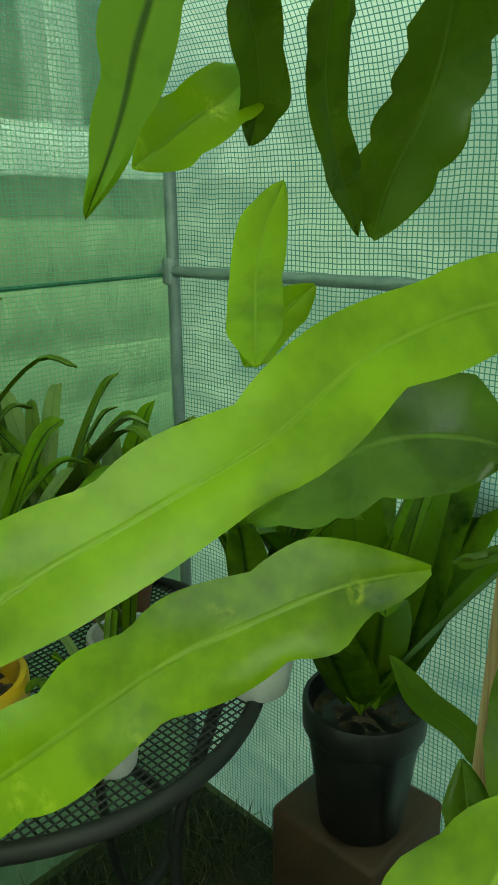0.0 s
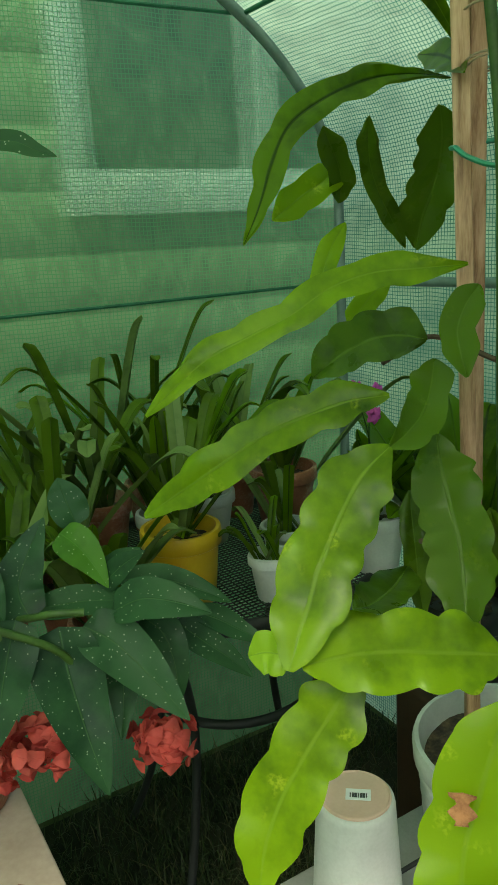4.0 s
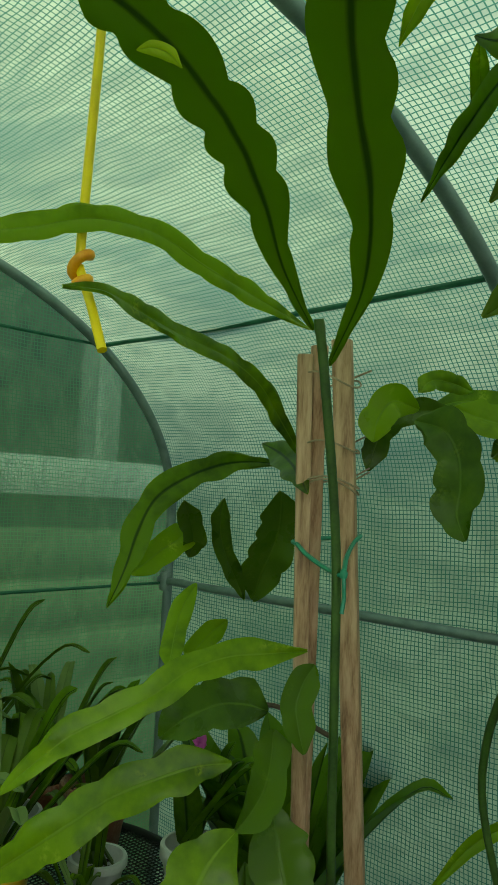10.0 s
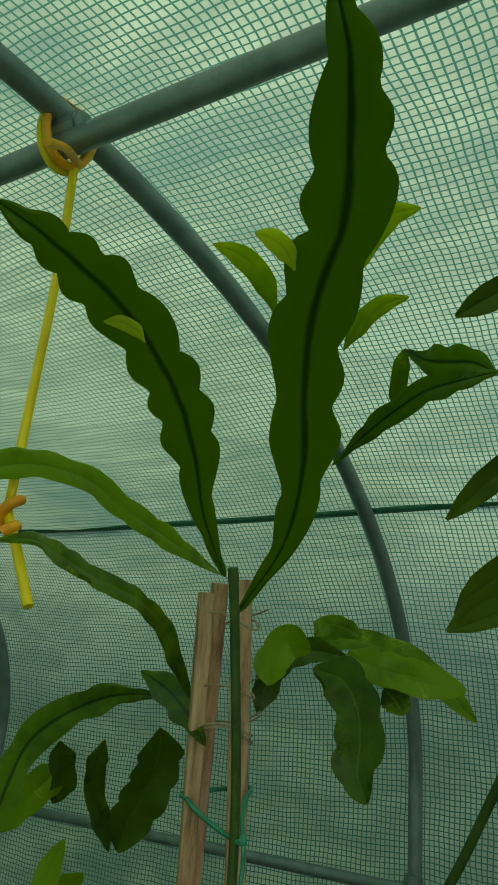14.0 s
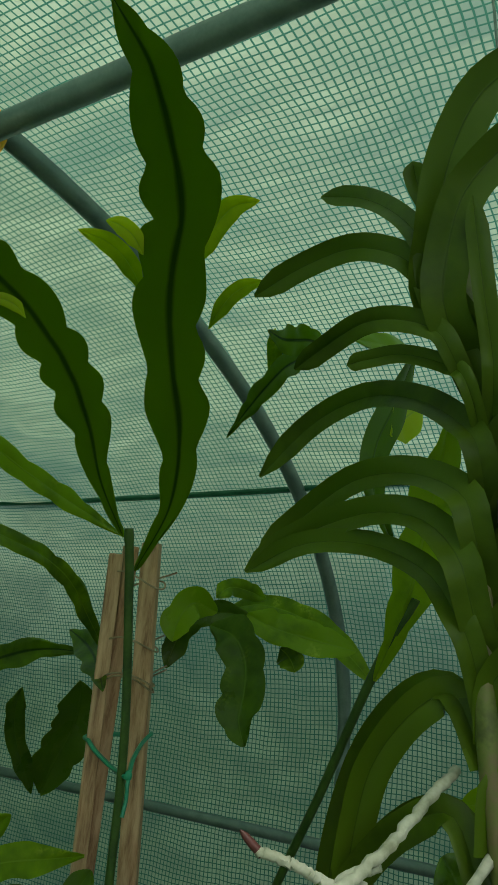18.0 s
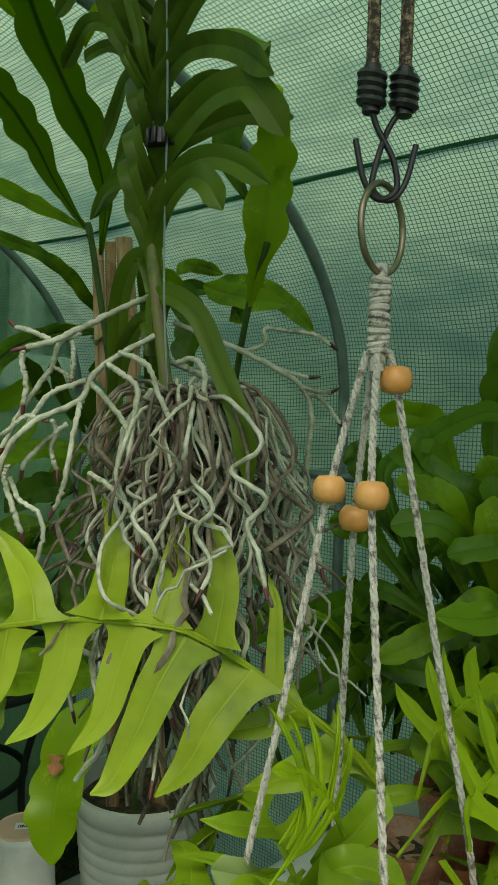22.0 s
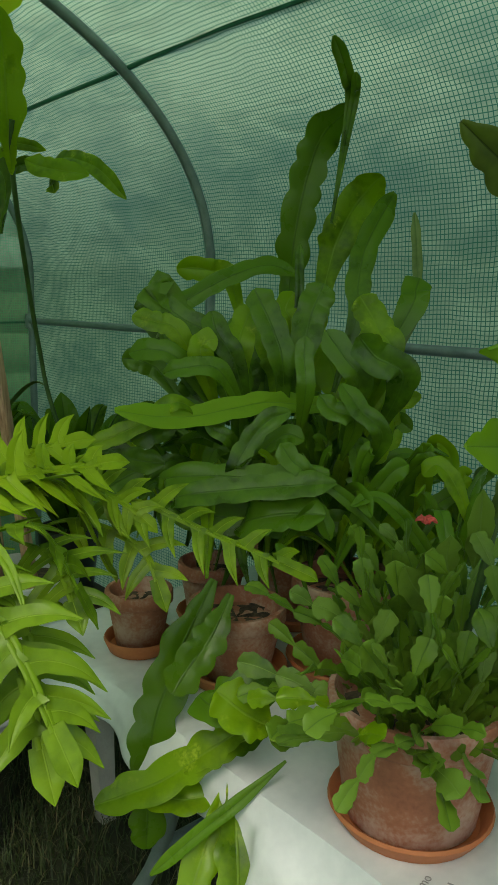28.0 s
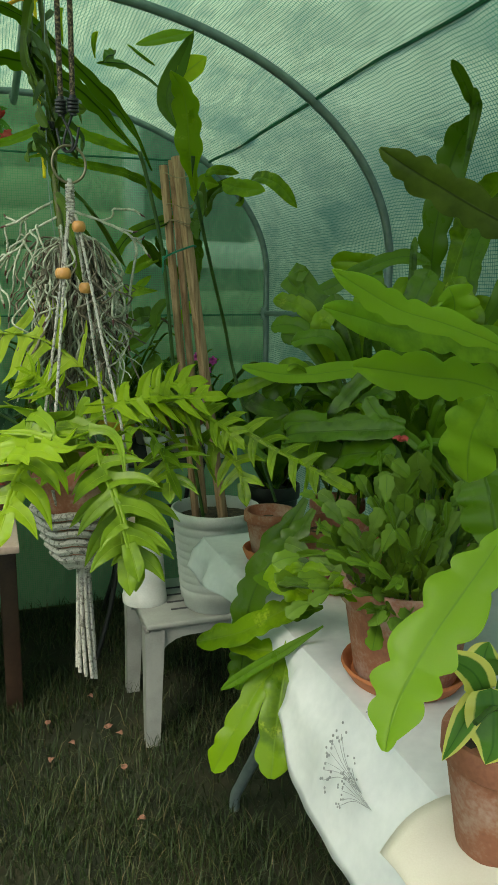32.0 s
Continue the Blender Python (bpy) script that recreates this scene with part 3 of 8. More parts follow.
BEADWOOD = surface("bead_wood", [(0.55, 0.24, 0.06), (0.68, 0.36, 0.12)], 30, 0.35, 0.08, 300)
BLACKPLASTIC = surface("black_plastic", [(0.008, 0.008, 0.009), (0.02, 0.02, 0.022)], 30, 0.35, 0.05, 300)
BUNGEE = surface("bungee_cord", [(0.02, 0.014, 0.010), (0.04, 0.03, 0.02), (0.34, 0.24, 0.15)], 240, 0.8, 0.3, 900)
BRASS = surface("dull_brass", [(0.2, 0.17, 0.11), (0.3, 0.26, 0.18)], 30, 0.35, 0.05, 300, 0.9)
YELLOWPOT = surface("yellow_glaze", [(0.55, 0.34, 0.015), (0.62, 0.4, 0.03)], 10, 0.35, 0.03, 150)
PEACH = surface("peach_base", [(0.62, 0.42, 0.33), (0.7, 0.5, 0.4)], 12, 0.6, 0.05, 200)
PAPER = surface("paper_label", [(0.75, 0.77, 0.78), (0.82, 0.84, 0.85)], 20, 0.7, 0.0, 300)
INK = surface("dark_ink", [(0.03, 0.03, 0.035), (0.06, 0.06, 0.065)], 30, 0.7, 0.0, 300)
GREYINK = surface("grey_print", [(0.22, 0.23, 0.24), (0.34, 0.35, 0.36)], 60, 0.6, 0.0, 300)
BEIGE = surface("beige_cloth", [(0.66, 0.6, 0.48), (0.74, 0.69, 0.58)], 8, 0.7, 0.3, 500)
RED = leafy("red_petal", (0.5, 0.05, 0.05), (0.66, 0.13, 0.11), None, rough=0.6, through=0.4, glow=(1.3, 1.0, 1.0))
PINK = leafy("pink_petal", (0.5, 0.05, 0.35), (0.65, 0.12, 0.5), None, rough=0.6, through=0.4, glow=(1.2, 1.0, 1.2))
LEAVES["R"], LEAVES["M"] = RED, PINK
PETALDRY = surface("dry_petal", [(0.22, 0.09, 0.06), (0.34, 0.17, 0.12)], 60, 0.8, 0.1, 300)
DARKWOOD = surface("dark_stained_wood", [(0.035, 0.016, 0.01), (0.07, 0.035, 0.02)], 14, 0.6, 0.2, 160)
BOARD = surface("weathered_board", [(0.36, 0.27, 0.22), (0.5, 0.4, 0.34)], 9, 0.75, 0.25, 120)
SEAMGREEN = surface("seam_tape", [(0.012, 0.10, 0.055), (0.03, 0.17, 0.10)], 40, 0.7, 0.3, 300)
SIDING = surface("painted_siding", [(0.20, 0.30, 0.15), (0.27, 0.37, 0.2)], 5, 0.7, 0.1, 120)
FRAMEWHITE = surface("white_frame", [(0.55, 0.62, 0.60), (0.66, 0.72, 0.70)], 8, 0.4, 0.02, 120)
GLASSDARK = surface("dark_window_glass", [(0.008, 0.03, 0.03), (0.02, 0.05, 0.045)], 2, 0.12, 0.0, 40)
HEDGE = surface("hedge_leaves", [(0.02, 0.06, 0.012), (0.06, 0.13, 0.02), (0.12, 0.2, 0.04)], 12, 0.8, 1.0, 90)
CLAY = surface("new_clay", [(0.42, 0.13, 0.045), (0.52, 0.18, 0.07)], 14, 0.7, 0.1, 200)
SCAR = surface("dry_scar", [(0.16, 0.06, 0.02), (0.36, 0.17, 0.07)], 90, 0.8, 0.4, 400)
ORCHIDSTEM = surface("orchid_stem", [(0.05, 0.065, 0.015), (0.12, 0.16, 0.03), (0.16, 0.13, 0.06)], 40, 0.55, 0.3, 300)
COUNT = [0]


def leaf_on(plant, points, width, face, mat, name="leaf", **shape):
    COUNT[0] += 1
    return part(name, blade(points, width, face=face, seed=COUNT[0], **shape), LEAVES[mat], plant)


def cactus_shape(u):
    return (0.14 + 0.86 * min(1.0, u / 0.30) ** 1.2) * min(1.0, ((1 - u) / 0.30) ** 0.62) * (0.9 + 0.1 * math.sin(math.pi * u)) if 0 < u < 1 else 0.06


def stem_shape(u):
    return (0.12 + 0.88 * min(1.0, u / 0.17) ** 0.9) * min(1.0, ((1 - u) / 0.26) ** 0.6) if 0 < u < 1 else 0.1


def blunt_shape(u):
    return (0.2 + 0.8 * min(1.0, u / 0.32) ** 1.1) * min(1.0, ((1 - u) / 0.13) ** 0.5) if 0 < u < 1 else 0.2


def broad_shape(u):
    return (0.12 + 0.88 * min(1.0, u / 0.28) ** 1.1) * min(1.0, ((1 - u) / 0.24) ** 0.55) if 0 < u < 1 else 0.1


def strap_shape(u):
    return (0.8 + 0.2 * min(1, u * 3)) * min(1.0, ((1 - u) / 0.09) ** 0.5) if u < 1 else 0.12


def ovate_shape(u):
    return math.sin(math.pi * min(1, u * 0.96 + 0.04) ** 0.62) ** 0.75 if 0 < u < 1 else 0.03


def segment_shape(u):
    return (0.25 + 0.75 * min(1, u / 0.45)) * min(1.0, ((1 - u) / 0.14) ** 0.5) if u < 1 else 0.25


def tube_part(name, points, r, mat, parent, n=24, sides=8, label=""):
    return part(name, tube(name, points, r, n, sides), mat, parent, label)


def pot_profile(r, h, rim=0.006, lip=0.012, foot=0.72, wall=0.005):
    """A plain flower pot with a rim, hollow to the soil."""
    return [(r * foot * 0.9, 0), (r * foot, 0.004), (r * 0.955, h * 0.78), (r + rim * 0.2, h * 0.785), (r + rim * 0.5, h * 0.8), (r + rim * 0.5, h - 0.004), (r + rim * 0.2, h), (r - wall, h), (r - wall * 1.6, h - 0.01), (r - wall * 3, h - lip - 0.012)]


def soil_bm(at, r, seed=1):
    bm = bmesh.new()
    bmesh.ops.create_circle(bm, cap_ends=False, segments=28, radius=r)
    geom = bmesh.ops.create_grid(bm, x_segments=1, y_segments=1, size=0.0001)
    bm.clear()
    rings = 7
    grid = []
    for i in range(rings + 1):
        rr = r * i / rings
        grid.append([bm.verts.new((at[0] + rr * math.cos(a), at[1] + rr * math.sin(a), at[2] + 0.006 * noise.noise((rr * 60 + seed, a * 3, seed)))) for a in [2 * math.pi * k / 28 for k in range(28)]])
    for i in range(rings):
        for k in range(28):
            bm.faces.new((grid[i][k], grid[i + 1][k], grid[i + 1][(k + 1) % 28], grid[i][(k + 1) % 28]))
    return bm


def flower_pot(at, r, h, mat, label, group="", saucer=False, foot=0.72, soil=True):
    pot = thing("flower_pot", at, label, "pot", group)
    part("body", lathe("body", pot_profile(r, h, foot=foot), at), mat, pot)
    if soil:
        part("soil", soil_bm((at[0], at[1], at[2] + h - 0.024), r * 0.97 - 0.006), SOIL, pot)
    return pot


def saucer(at, r, mat, label):
    return solid("saucer", lathe("saucer", [(r * 0.82, 0), (r * 0.86, 0.002), (r, 0.022), (r - 0.002, 0.026), (r - 0.006, 0.024), (r * 0.84, 0.007)], at), mat, label, "saucer")


# ---- tunnel fittings ----
for x, z, y in ((0.978, 1.206, 1.558), (0.978, 1.206, 0.516), (0, 1.985, 0.516), (0, 1.985, 1.558)):
    bm = bmesh.new()
    bmesh.ops.create_cone(bm, cap_ends=True, segments=16, radius1=0.0165, radius2=0.0165, depth=0.05, matrix=pose(x, y, z, 90 if x == 0 else 0))
    bmesh.ops.bevel(bm, geom=bm.edges[:], offset=0.003, segments=2, affect="EDGES")
    solid("tube_clamp", bm, STEEL, "grey-green clamp where two tunnel tubes cross", "clamp", "tube clamps", "structure")
for side in (1, -1):
    zs = 1.80
    xs = side * (1.001 * math.sqrt(1 - ((zs - FOOT) / 0.644) ** 2))
    pts = [(xs - side * (0.010 + 0.004 * math.sin(9 * y)), y, zs - 0.006 + 0.004 * math.sin(5 * y)) for y in np.linspace(ENDS[1], ENDS[0], 30)]
    solid("seam", tube("seam", pts, 0.0055, 80, 6), SEAMGREEN, "dark green stitched seam of the tunnel's film", "seam", "film seams", "structure")
for z, w in ((1.80, 0.75), (1.20, 0.99)):
    solid("seam", tube("seam", [(-w, ENDS[0] - 0.002, z), (0, ENDS[0] - 0.003, z - 0.006), (w, ENDS[0] - 0.002, z)], 0.004, 30, 6), SEAMGREEN, "dark green stitched seam of the tunnel's film", "seam", "film seams", "structure")

# ---- outside ----
wall = solid("wall_shed", box_bm((9.0, 0.12, 3.4), pose(0.9, 2.30, 1.7), 0.01), SIDING, "pale green painted shed wall close behind the film", "wall", "", "structure")
for k in range(12):
    part("board", box_bm((9.0, 0.02, 0.17), pose(0.9, 2.232, 0.14 + 0.18 * k, 4), 0.004, 1), SIDING, wall)
win = thing("window_1", (1.19, 2.20, 1.8), "white-framed shed window with dark glass seen through film", "window", "", "structure")
part("pane", box_bm((0.56, 0.012, 0.66), pose(0.872, 2.20, 1.86), 0.002), GLASSDARK, win)
part("pane", box_bm((0.56, 0.012, 0.66), pose(1.51, 2.20, 1.86), 0.002), GLASSDARK, win)
for a, b, w in (((0.55, 2.19, 1.44), (0.55, 2.19, 2.3), 0.09), ((1.19, 2.19, 1.44), (1.19, 2.19, 2.3), 0.08), ((1.83, 2.19, 1.44), (1.83, 2.19, 2.3), 0.09), ((0.505, 2.186, 1.475), (1.87, 2.186, 1.475), 0.13), ((0.505, 2.186, 2.25), (1.87, 2.186, 2.25), 0.12)):
    part("frame", beam(a, b, 0.05 if a[2] == b[2] else w, w if a[2] == b[2] else 0.05, 0.006), FRAMEWHITE, win)
# ---- stool with the tall plant ----
ST = (0.240, 0.452)
# White plastic greyed in its colour for the shade the stool stands in.
STOOLGREY = surface("shaded_white_plastic", [(0.27, 0.28, 0.26), (0.36, 0.37, 0.35)], 14, 0.55, 0.15, 220)
stool = thing("stool", (ST[0] + 0.19, ST[1] + 0.22, 0), "white moulded plastic stool on the grass, greyed for shade", "stool")
sx, sy, sh = 0.40, 0.345, 0.37
bm = box_bm((sx, sy, 0.018), pose(ST[0] + sx / 2, ST[1] + sy / 2, sh - 0.009), 0.007, 3)
part("seat", bm, STOOLGREY, stool)
# Ink-dark strips on the closed seat stand for the shade in its slots.
for k in range(4):
    part("slot", box_bm((sx * 0.55, 0.008, 0.004), pose(ST[0] + sx / 2, ST[1] + 0.09 + 0.055 * k, sh + 0.0005), 0.001, 1), INK, stool, "dark strip on the seat for a shaded slot")
for ax, ay, bx, by in ((0, 0, 1, 0), (0, 1, 1, 1), (0, 0, 0, 1), (1, 0, 1, 1)):
    p0, p1 = (ST[0] + 0.012 + (sx - 0.024) * ax, ST[1] + 0.012 + (sy - 0.024) * ay), (ST[0] + 0.012 + (sx - 0.024) * bx, ST[1] + 0.012 + (sy - 0.024) * by)
    verts, faces = [], []
    for j in range(17):
        u = j / 16
        drop = 0.045 + 0.10 * (abs(2 * u - 1) ** 5)
        x, y = p0[0] + (p1[0] - p0[0]) * u, p0[1] + (p1[1] - p0[1]) * u
        ox, oy = (0, 0.004) if ay == by else (0.004, 0)
        for s_ in (-1, 1):
            verts += [(x + s_ * ox, y + s_ * oy, sh - 0.012), (x + s_ * ox, y + s_ * oy, sh - drop)]
    for j in range(16):
        a = 4 * j
        faces += [(a, a + 1, a + 5, a + 4), (a + 2, a + 6, a + 7, a + 3), (a + 1, a + 3, a + 7, a + 5)]
    part("apron", mesh_of("apron", verts, faces), STOOLGREY, stool, smooth=False)
for ax in (0, 1):
    for ay in (0, 1):
        x, y = ST[0] + 0.024 + (sx - 0.048) * ax, ST[1] + 0.024 + (sy - 0.048) * ay
        ex, ey = (ax - 0.5) * 0.012, (ay - 0.5) * 0.012
        verts, faces = [], []
        for z, w in ((0.0, 0.019), (0.012, 0.020), (0.2, 0.024), (sh - 0.02, 0.028)):
            o = 1 - z / sh
            verts += [(x + ex * o * 2 + dx * w, y + ey * o * 2 + dy * w, z) for dx, dy in ((-1, -1), (-0.3, -1), (1, -1), (1, 1), (-1, 1), (-1, -0.3))]
        faces = [(i * 6 + j, i * 6 + (j + 1) % 6, (i + 1) * 6 + (j + 1) % 6, (i + 1) * 6 + j) for i in range(3) for j in range(6)] + [tuple(range(6))[::-1]]
        part("leg", mesh_of("leg", verts, faces), STOOLGREY, stool, smooth=False)

PC = (0.470, 0.555, 0.37)
prof = [(0.090, 0), (0.094, 0.004), (0.098, 0.028), (0.104, 0.033)]
for k in range(9):
    z0, r0 = 0.045 + 0.024 * k, 0.105 + 0.0022 * k
    prof += [(r0, z0), (r0 + 0.0014, z0 + 0.003), (r0 + 0.0016, z0 + 0.017), (r0 + 0.0004, z0 + 0.020)]
prof += [(0.1255, 0.264), (0.131, 0.268), (0.1325, 0.290), (0.130, 0.298), (0.124, 0.299), (0.120, 0.288), (0.116, 0.26)]
bigpot = thing("flower_pot", PC, "ribbed white plastic pot standing on the stool", "pot")
part("body", lathe("body", prof, PC, 48), WHITE_PLASTIC, bigpot)
part("soil", soil_bm((PC[0], PC[1], PC[2] + 0.264), 0.118), SOIL, bigpot)
cup = thing("upturned_cup", (0.272, 0.641, 0.37), "white tapered pot upside down with a peach base", "pot")
part("body", lathe("body", [(0.066, 0), (0.067, 0.02), (0.064, 0.024), (0.051, 0.24), (0.0495, 0.247), (0.047, 0.249)], (0.272, 0.641, 0.37), 40), WHITE_PLASTIC, cup)
part("base", lathe("base", [(0.046, 0.2485), (0.0455, 0.2515), (0.0435, 0.2525), (0.042, 0.2505)], (0.272, 0.641, 0.37), 40), PEACH, cup, "matt peach underside")
lab = part("sticker", box_bm((0.032, 0.02, 0.0006), pose(0.274, 0.638, 0.6215, 0, 0, -40), 0), PAPER, cup, "white paper price sticker")
for k in range(7):
    part("bar", box_bm((0.0015 + 0.001 * (k % 3), 0.008, 0.0004), pose(0.274, 0.638, 0.6222, 0, 0, -40) @ pose(-0.010 + 0.0034 * k, -0.002, 0), 0), INK, lab)

stakes = thing("stake_tripod", (0.44, 0.57, 0.62), "three squared wooden stakes tied together in the pot", "plant stake")
for a, b, w in (((0.418, 0.575, 0.60), (0.322, 0.532, 1.604), 0.017), ((0.488, 0.525, 0.60), (0.352, 0.503, 1.623), 0.022), ((0.455, 0.615, 0.60), (0.345, 0.530, 1.618), 0.017)):
    part("stake", beam(a, b, w, w, 0.0018, 20), WOOD, stakes)
for z, wob in ((1.575, 0.004), (1.50, 0.003), (1.455, 0.004), (1.46, 0.003)):
    c = np.array((0.352 + (1.6 - z) * 0.1, 0.517 + (1.6 - z) * 0.05, z))
    pts = [c + np.array((0.034 * math.cos(a), 0.034 * math.sin(a), wob * math.sin(2 * a + z * 9) * 2)) for a in np.linspace(0, 2 * math.pi, 14)]
    pts += [c + np.array((0.05, -0.02, 0.02))]
    tube_part("twine", pts, 0.0012, TWINE, stakes, 40, 6, "fraying brown twine")
ring = [(0.330, 0.538, 1.388), (0.326, 0.520, 1.378), (0.314, 0.480, 1.366), (0.301, 0.450, 1.364), (0.330, 0.468, 1.378), (0.368, 0.488, 1.392), (0.392, 0.496, 1.400), (0.402, 0.512, 1.398), (0.372, 0.54, 1.394), (0.345, 0.556, 1.390), (0.330, 0.538, 1.388)]
tube_part("plant_tie", ring, 0.0026, GREENTIE, stakes, 44, 6, "green plastic plant tie")
tube_part("plant_tie", [(0.303, 0.449, 1.364), (0.299, 0.446, 1.355), (0.300, 0.446, 1.34), (0.297, 0.446, 1.325)], 0.0022, GREENTIE, stakes, 14, 6)
part("knot", lathe("knot", [(0.001, -0.005), (0.004, -0.003), (0.0045, 0.001), (0.003, 0.005), (0.001, 0.006)], (0.302, 0.449, 1.364), 10), GREENTIE, stakes)

tall = thing("climbing_cactus", PC, "tall climbing cactus with notched leaf-like green stems", "cactus")
tube_part("stem", [(0.43, 0.53, 0.62), (0.385, 0.50, 0.85), (0.335, 0.475, 1.05), (0.315, 0.465, 1.25), (0.298, 0.458, 1.40), (0.262, 0.452, 1.56), (0.245, 0.449, 1.618)], [0.0049] * 28 + [0.0050] * 6 + [0.0058, 0.005], STEMGREEN, tall, 36, 10)
for pts in ([(0.33, 0.48, 1.19), (0.31, 0.55, 1.21), (0.29, 0.60, 1.18)], [(0.35, 0.48, 0.98), (0.30, 0.52, 1.0), (0.25, 0.50, 1.02)]):
    tube_part("branch", pts, 0.0028, WOODY, tall, 16, 6)


def tall_leaf(points, width, face, mat, **shape):
    if mat != "D":
        shape["notch"] = shape.get("notch", 0) * 0.62
    if mat == "H":
        shape["twist"] = 0.4 if len(tall.children) % 2 else -0.4
        shape["curl"] = 0.3
    leaf_on(tall, points, width * (0.95 if mat == "D" else 1.0), face, mat, shape=cactus_shape if mat in "DY" else stem_shape, **shape)


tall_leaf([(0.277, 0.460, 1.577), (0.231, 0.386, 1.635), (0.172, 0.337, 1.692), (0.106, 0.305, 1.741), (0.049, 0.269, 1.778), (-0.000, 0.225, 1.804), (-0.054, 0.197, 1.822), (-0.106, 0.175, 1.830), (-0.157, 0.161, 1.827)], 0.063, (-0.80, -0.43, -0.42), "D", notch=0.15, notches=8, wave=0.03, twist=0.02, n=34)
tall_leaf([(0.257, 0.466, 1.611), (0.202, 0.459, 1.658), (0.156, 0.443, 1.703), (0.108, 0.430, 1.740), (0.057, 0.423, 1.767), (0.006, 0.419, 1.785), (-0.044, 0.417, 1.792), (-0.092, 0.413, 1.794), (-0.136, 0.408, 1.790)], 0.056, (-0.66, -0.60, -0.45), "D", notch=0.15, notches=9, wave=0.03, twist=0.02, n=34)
tall_leaf([(0.266, 0.478, 1.615), (0.200, 0.490, 1.634), (0.139, 0.500, 1.652), (0.081, 0.507, 1.670), (0.021, 0.514, 1.667), (-0.035, 0.519, 1.644), (-0.088, 0.522, 1.625), (-0.137, 0.522, 1.605)], 0.0261, (-0.50, -0.85, 0.18), "C", notch=0.14, notches=9, wave=0.06, n=32)
tall_leaf([(0.396, 0.590, 1.485), (0.336, 0.575, 1.527), (0.278, 0.558, 1.563), (0.214, 0.546, 1.583), (0.149, 0.535, 1.590), (0.088, 0.519, 1.597), (0.032, 0.501, 1.603), (-0.023, 0.481, 1.594)], 0.0232, (-0.59, -0.79, 0.18), "C", notch=0.14, notches=9, wave=0.1, n=32)
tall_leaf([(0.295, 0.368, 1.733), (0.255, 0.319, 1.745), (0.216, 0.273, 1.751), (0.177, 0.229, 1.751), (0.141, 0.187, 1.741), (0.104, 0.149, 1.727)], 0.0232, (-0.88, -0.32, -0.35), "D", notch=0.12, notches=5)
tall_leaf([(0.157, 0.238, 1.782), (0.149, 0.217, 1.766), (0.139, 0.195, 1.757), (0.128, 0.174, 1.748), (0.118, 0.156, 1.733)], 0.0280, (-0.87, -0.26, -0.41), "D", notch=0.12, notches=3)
tall_leaf([(0.251, 0.283, 1.772), (0.229, 0.272, 1.781), (0.207, 0.261, 1.790), (0.185, 0.249, 1.798)], 0.0149, (-0.86, -0.32, -0.39), "C")
tall_leaf([(0.049, 0.251, 1.785), (0.045, 0.238, 1.802), (0.041, 0.224, 1.818), (0.040, 0.207, 1.831), (0.045, 0.187, 1.834)], 0.0191, (-0.77, -0.33, -0.54), "Y")
tall_leaf([(0.119, 0.278, 1.772), (0.116, 0.267, 1.785), (0.114, 0.254, 1.798), (0.115, 0.239, 1.806), (0.119, 0.222, 1.809)], 0.0149, (-0.82, -0.35, -0.46), "Y")
tall_leaf([(0.005, 0.263, 1.780), (-0.001, 0.265, 1.788), (-0.008, 0.268, 1.794), (-0.015, 0.274, 1.798), (-0.022, 0.281, 1.799)], 0.0142, (-0.72, -0.44, -0.53), "Y")
tall_leaf([(0.061, 0.309, 1.782), (0.045, 0.308, 1.795), (0.028, 0.310, 1.805), (0.009, 0.316, 1.810), (-0.010, 0.324, 1.809)], 0.0172, (-0.68, -0.53, -0.51), "Y")
tall_leaf([(0.016, 0.400, 1.755), (0.007, 0.404, 1.763), (-0.003, 0.411, 1.766), (-0.012, 0.420, 1.764)], 0.0108, (-0.61, -0.66, -0.43), "Y")
tall_leaf([(0.549, 0.511, 1.566), (0.556, 0.460, 1.575), (0.570, 0.413, 1.566), (0.583, 0.371, 1.547), (0.597, 0.338, 1.517), (0.609, 0.308, 1.486)], 0.0353, (-0.85, -0.32, 0.42), "C", notch=0.1, notches=4, wave=0.05, fold=0.22)
tall_leaf([(0.445, 0.411, 1.552), (0.464, 0.384, 1.538), (0.483, 0.354, 1.531), (0.501, 0.324, 1.525), (0.519, 0.294, 1.520)], 0.0422, (-0.88, -0.32, 0.34), "C", notch=0.1, notches=4, wave=0.05, fold=0.22)
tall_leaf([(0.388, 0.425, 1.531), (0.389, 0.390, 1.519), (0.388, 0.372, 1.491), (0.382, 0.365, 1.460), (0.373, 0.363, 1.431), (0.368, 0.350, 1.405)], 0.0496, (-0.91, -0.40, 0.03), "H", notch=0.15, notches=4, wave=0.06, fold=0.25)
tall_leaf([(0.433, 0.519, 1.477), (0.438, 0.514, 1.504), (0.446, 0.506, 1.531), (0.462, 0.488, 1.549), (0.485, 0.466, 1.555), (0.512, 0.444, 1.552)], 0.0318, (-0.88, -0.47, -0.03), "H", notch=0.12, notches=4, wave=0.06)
tall_leaf([(0.396, 0.486, 1.509), (0.405, 0.487, 1.536), (0.421, 0.478, 1.559), (0.452, 0.462, 1.553)], 0.0398, (-0.88, -0.48, -0.04), "C", notch=0.12, notches=3, fold=0.3)
tall_leaf([(0.409, 0.436, 1.566), (0.430, 0.431, 1.582), (0.460, 0.422, 1.582), (0.492, 0.414, 1.576)], 0.0229, (-0.90, -0.42, -0.08), "C", notch=0.1, notches=3)
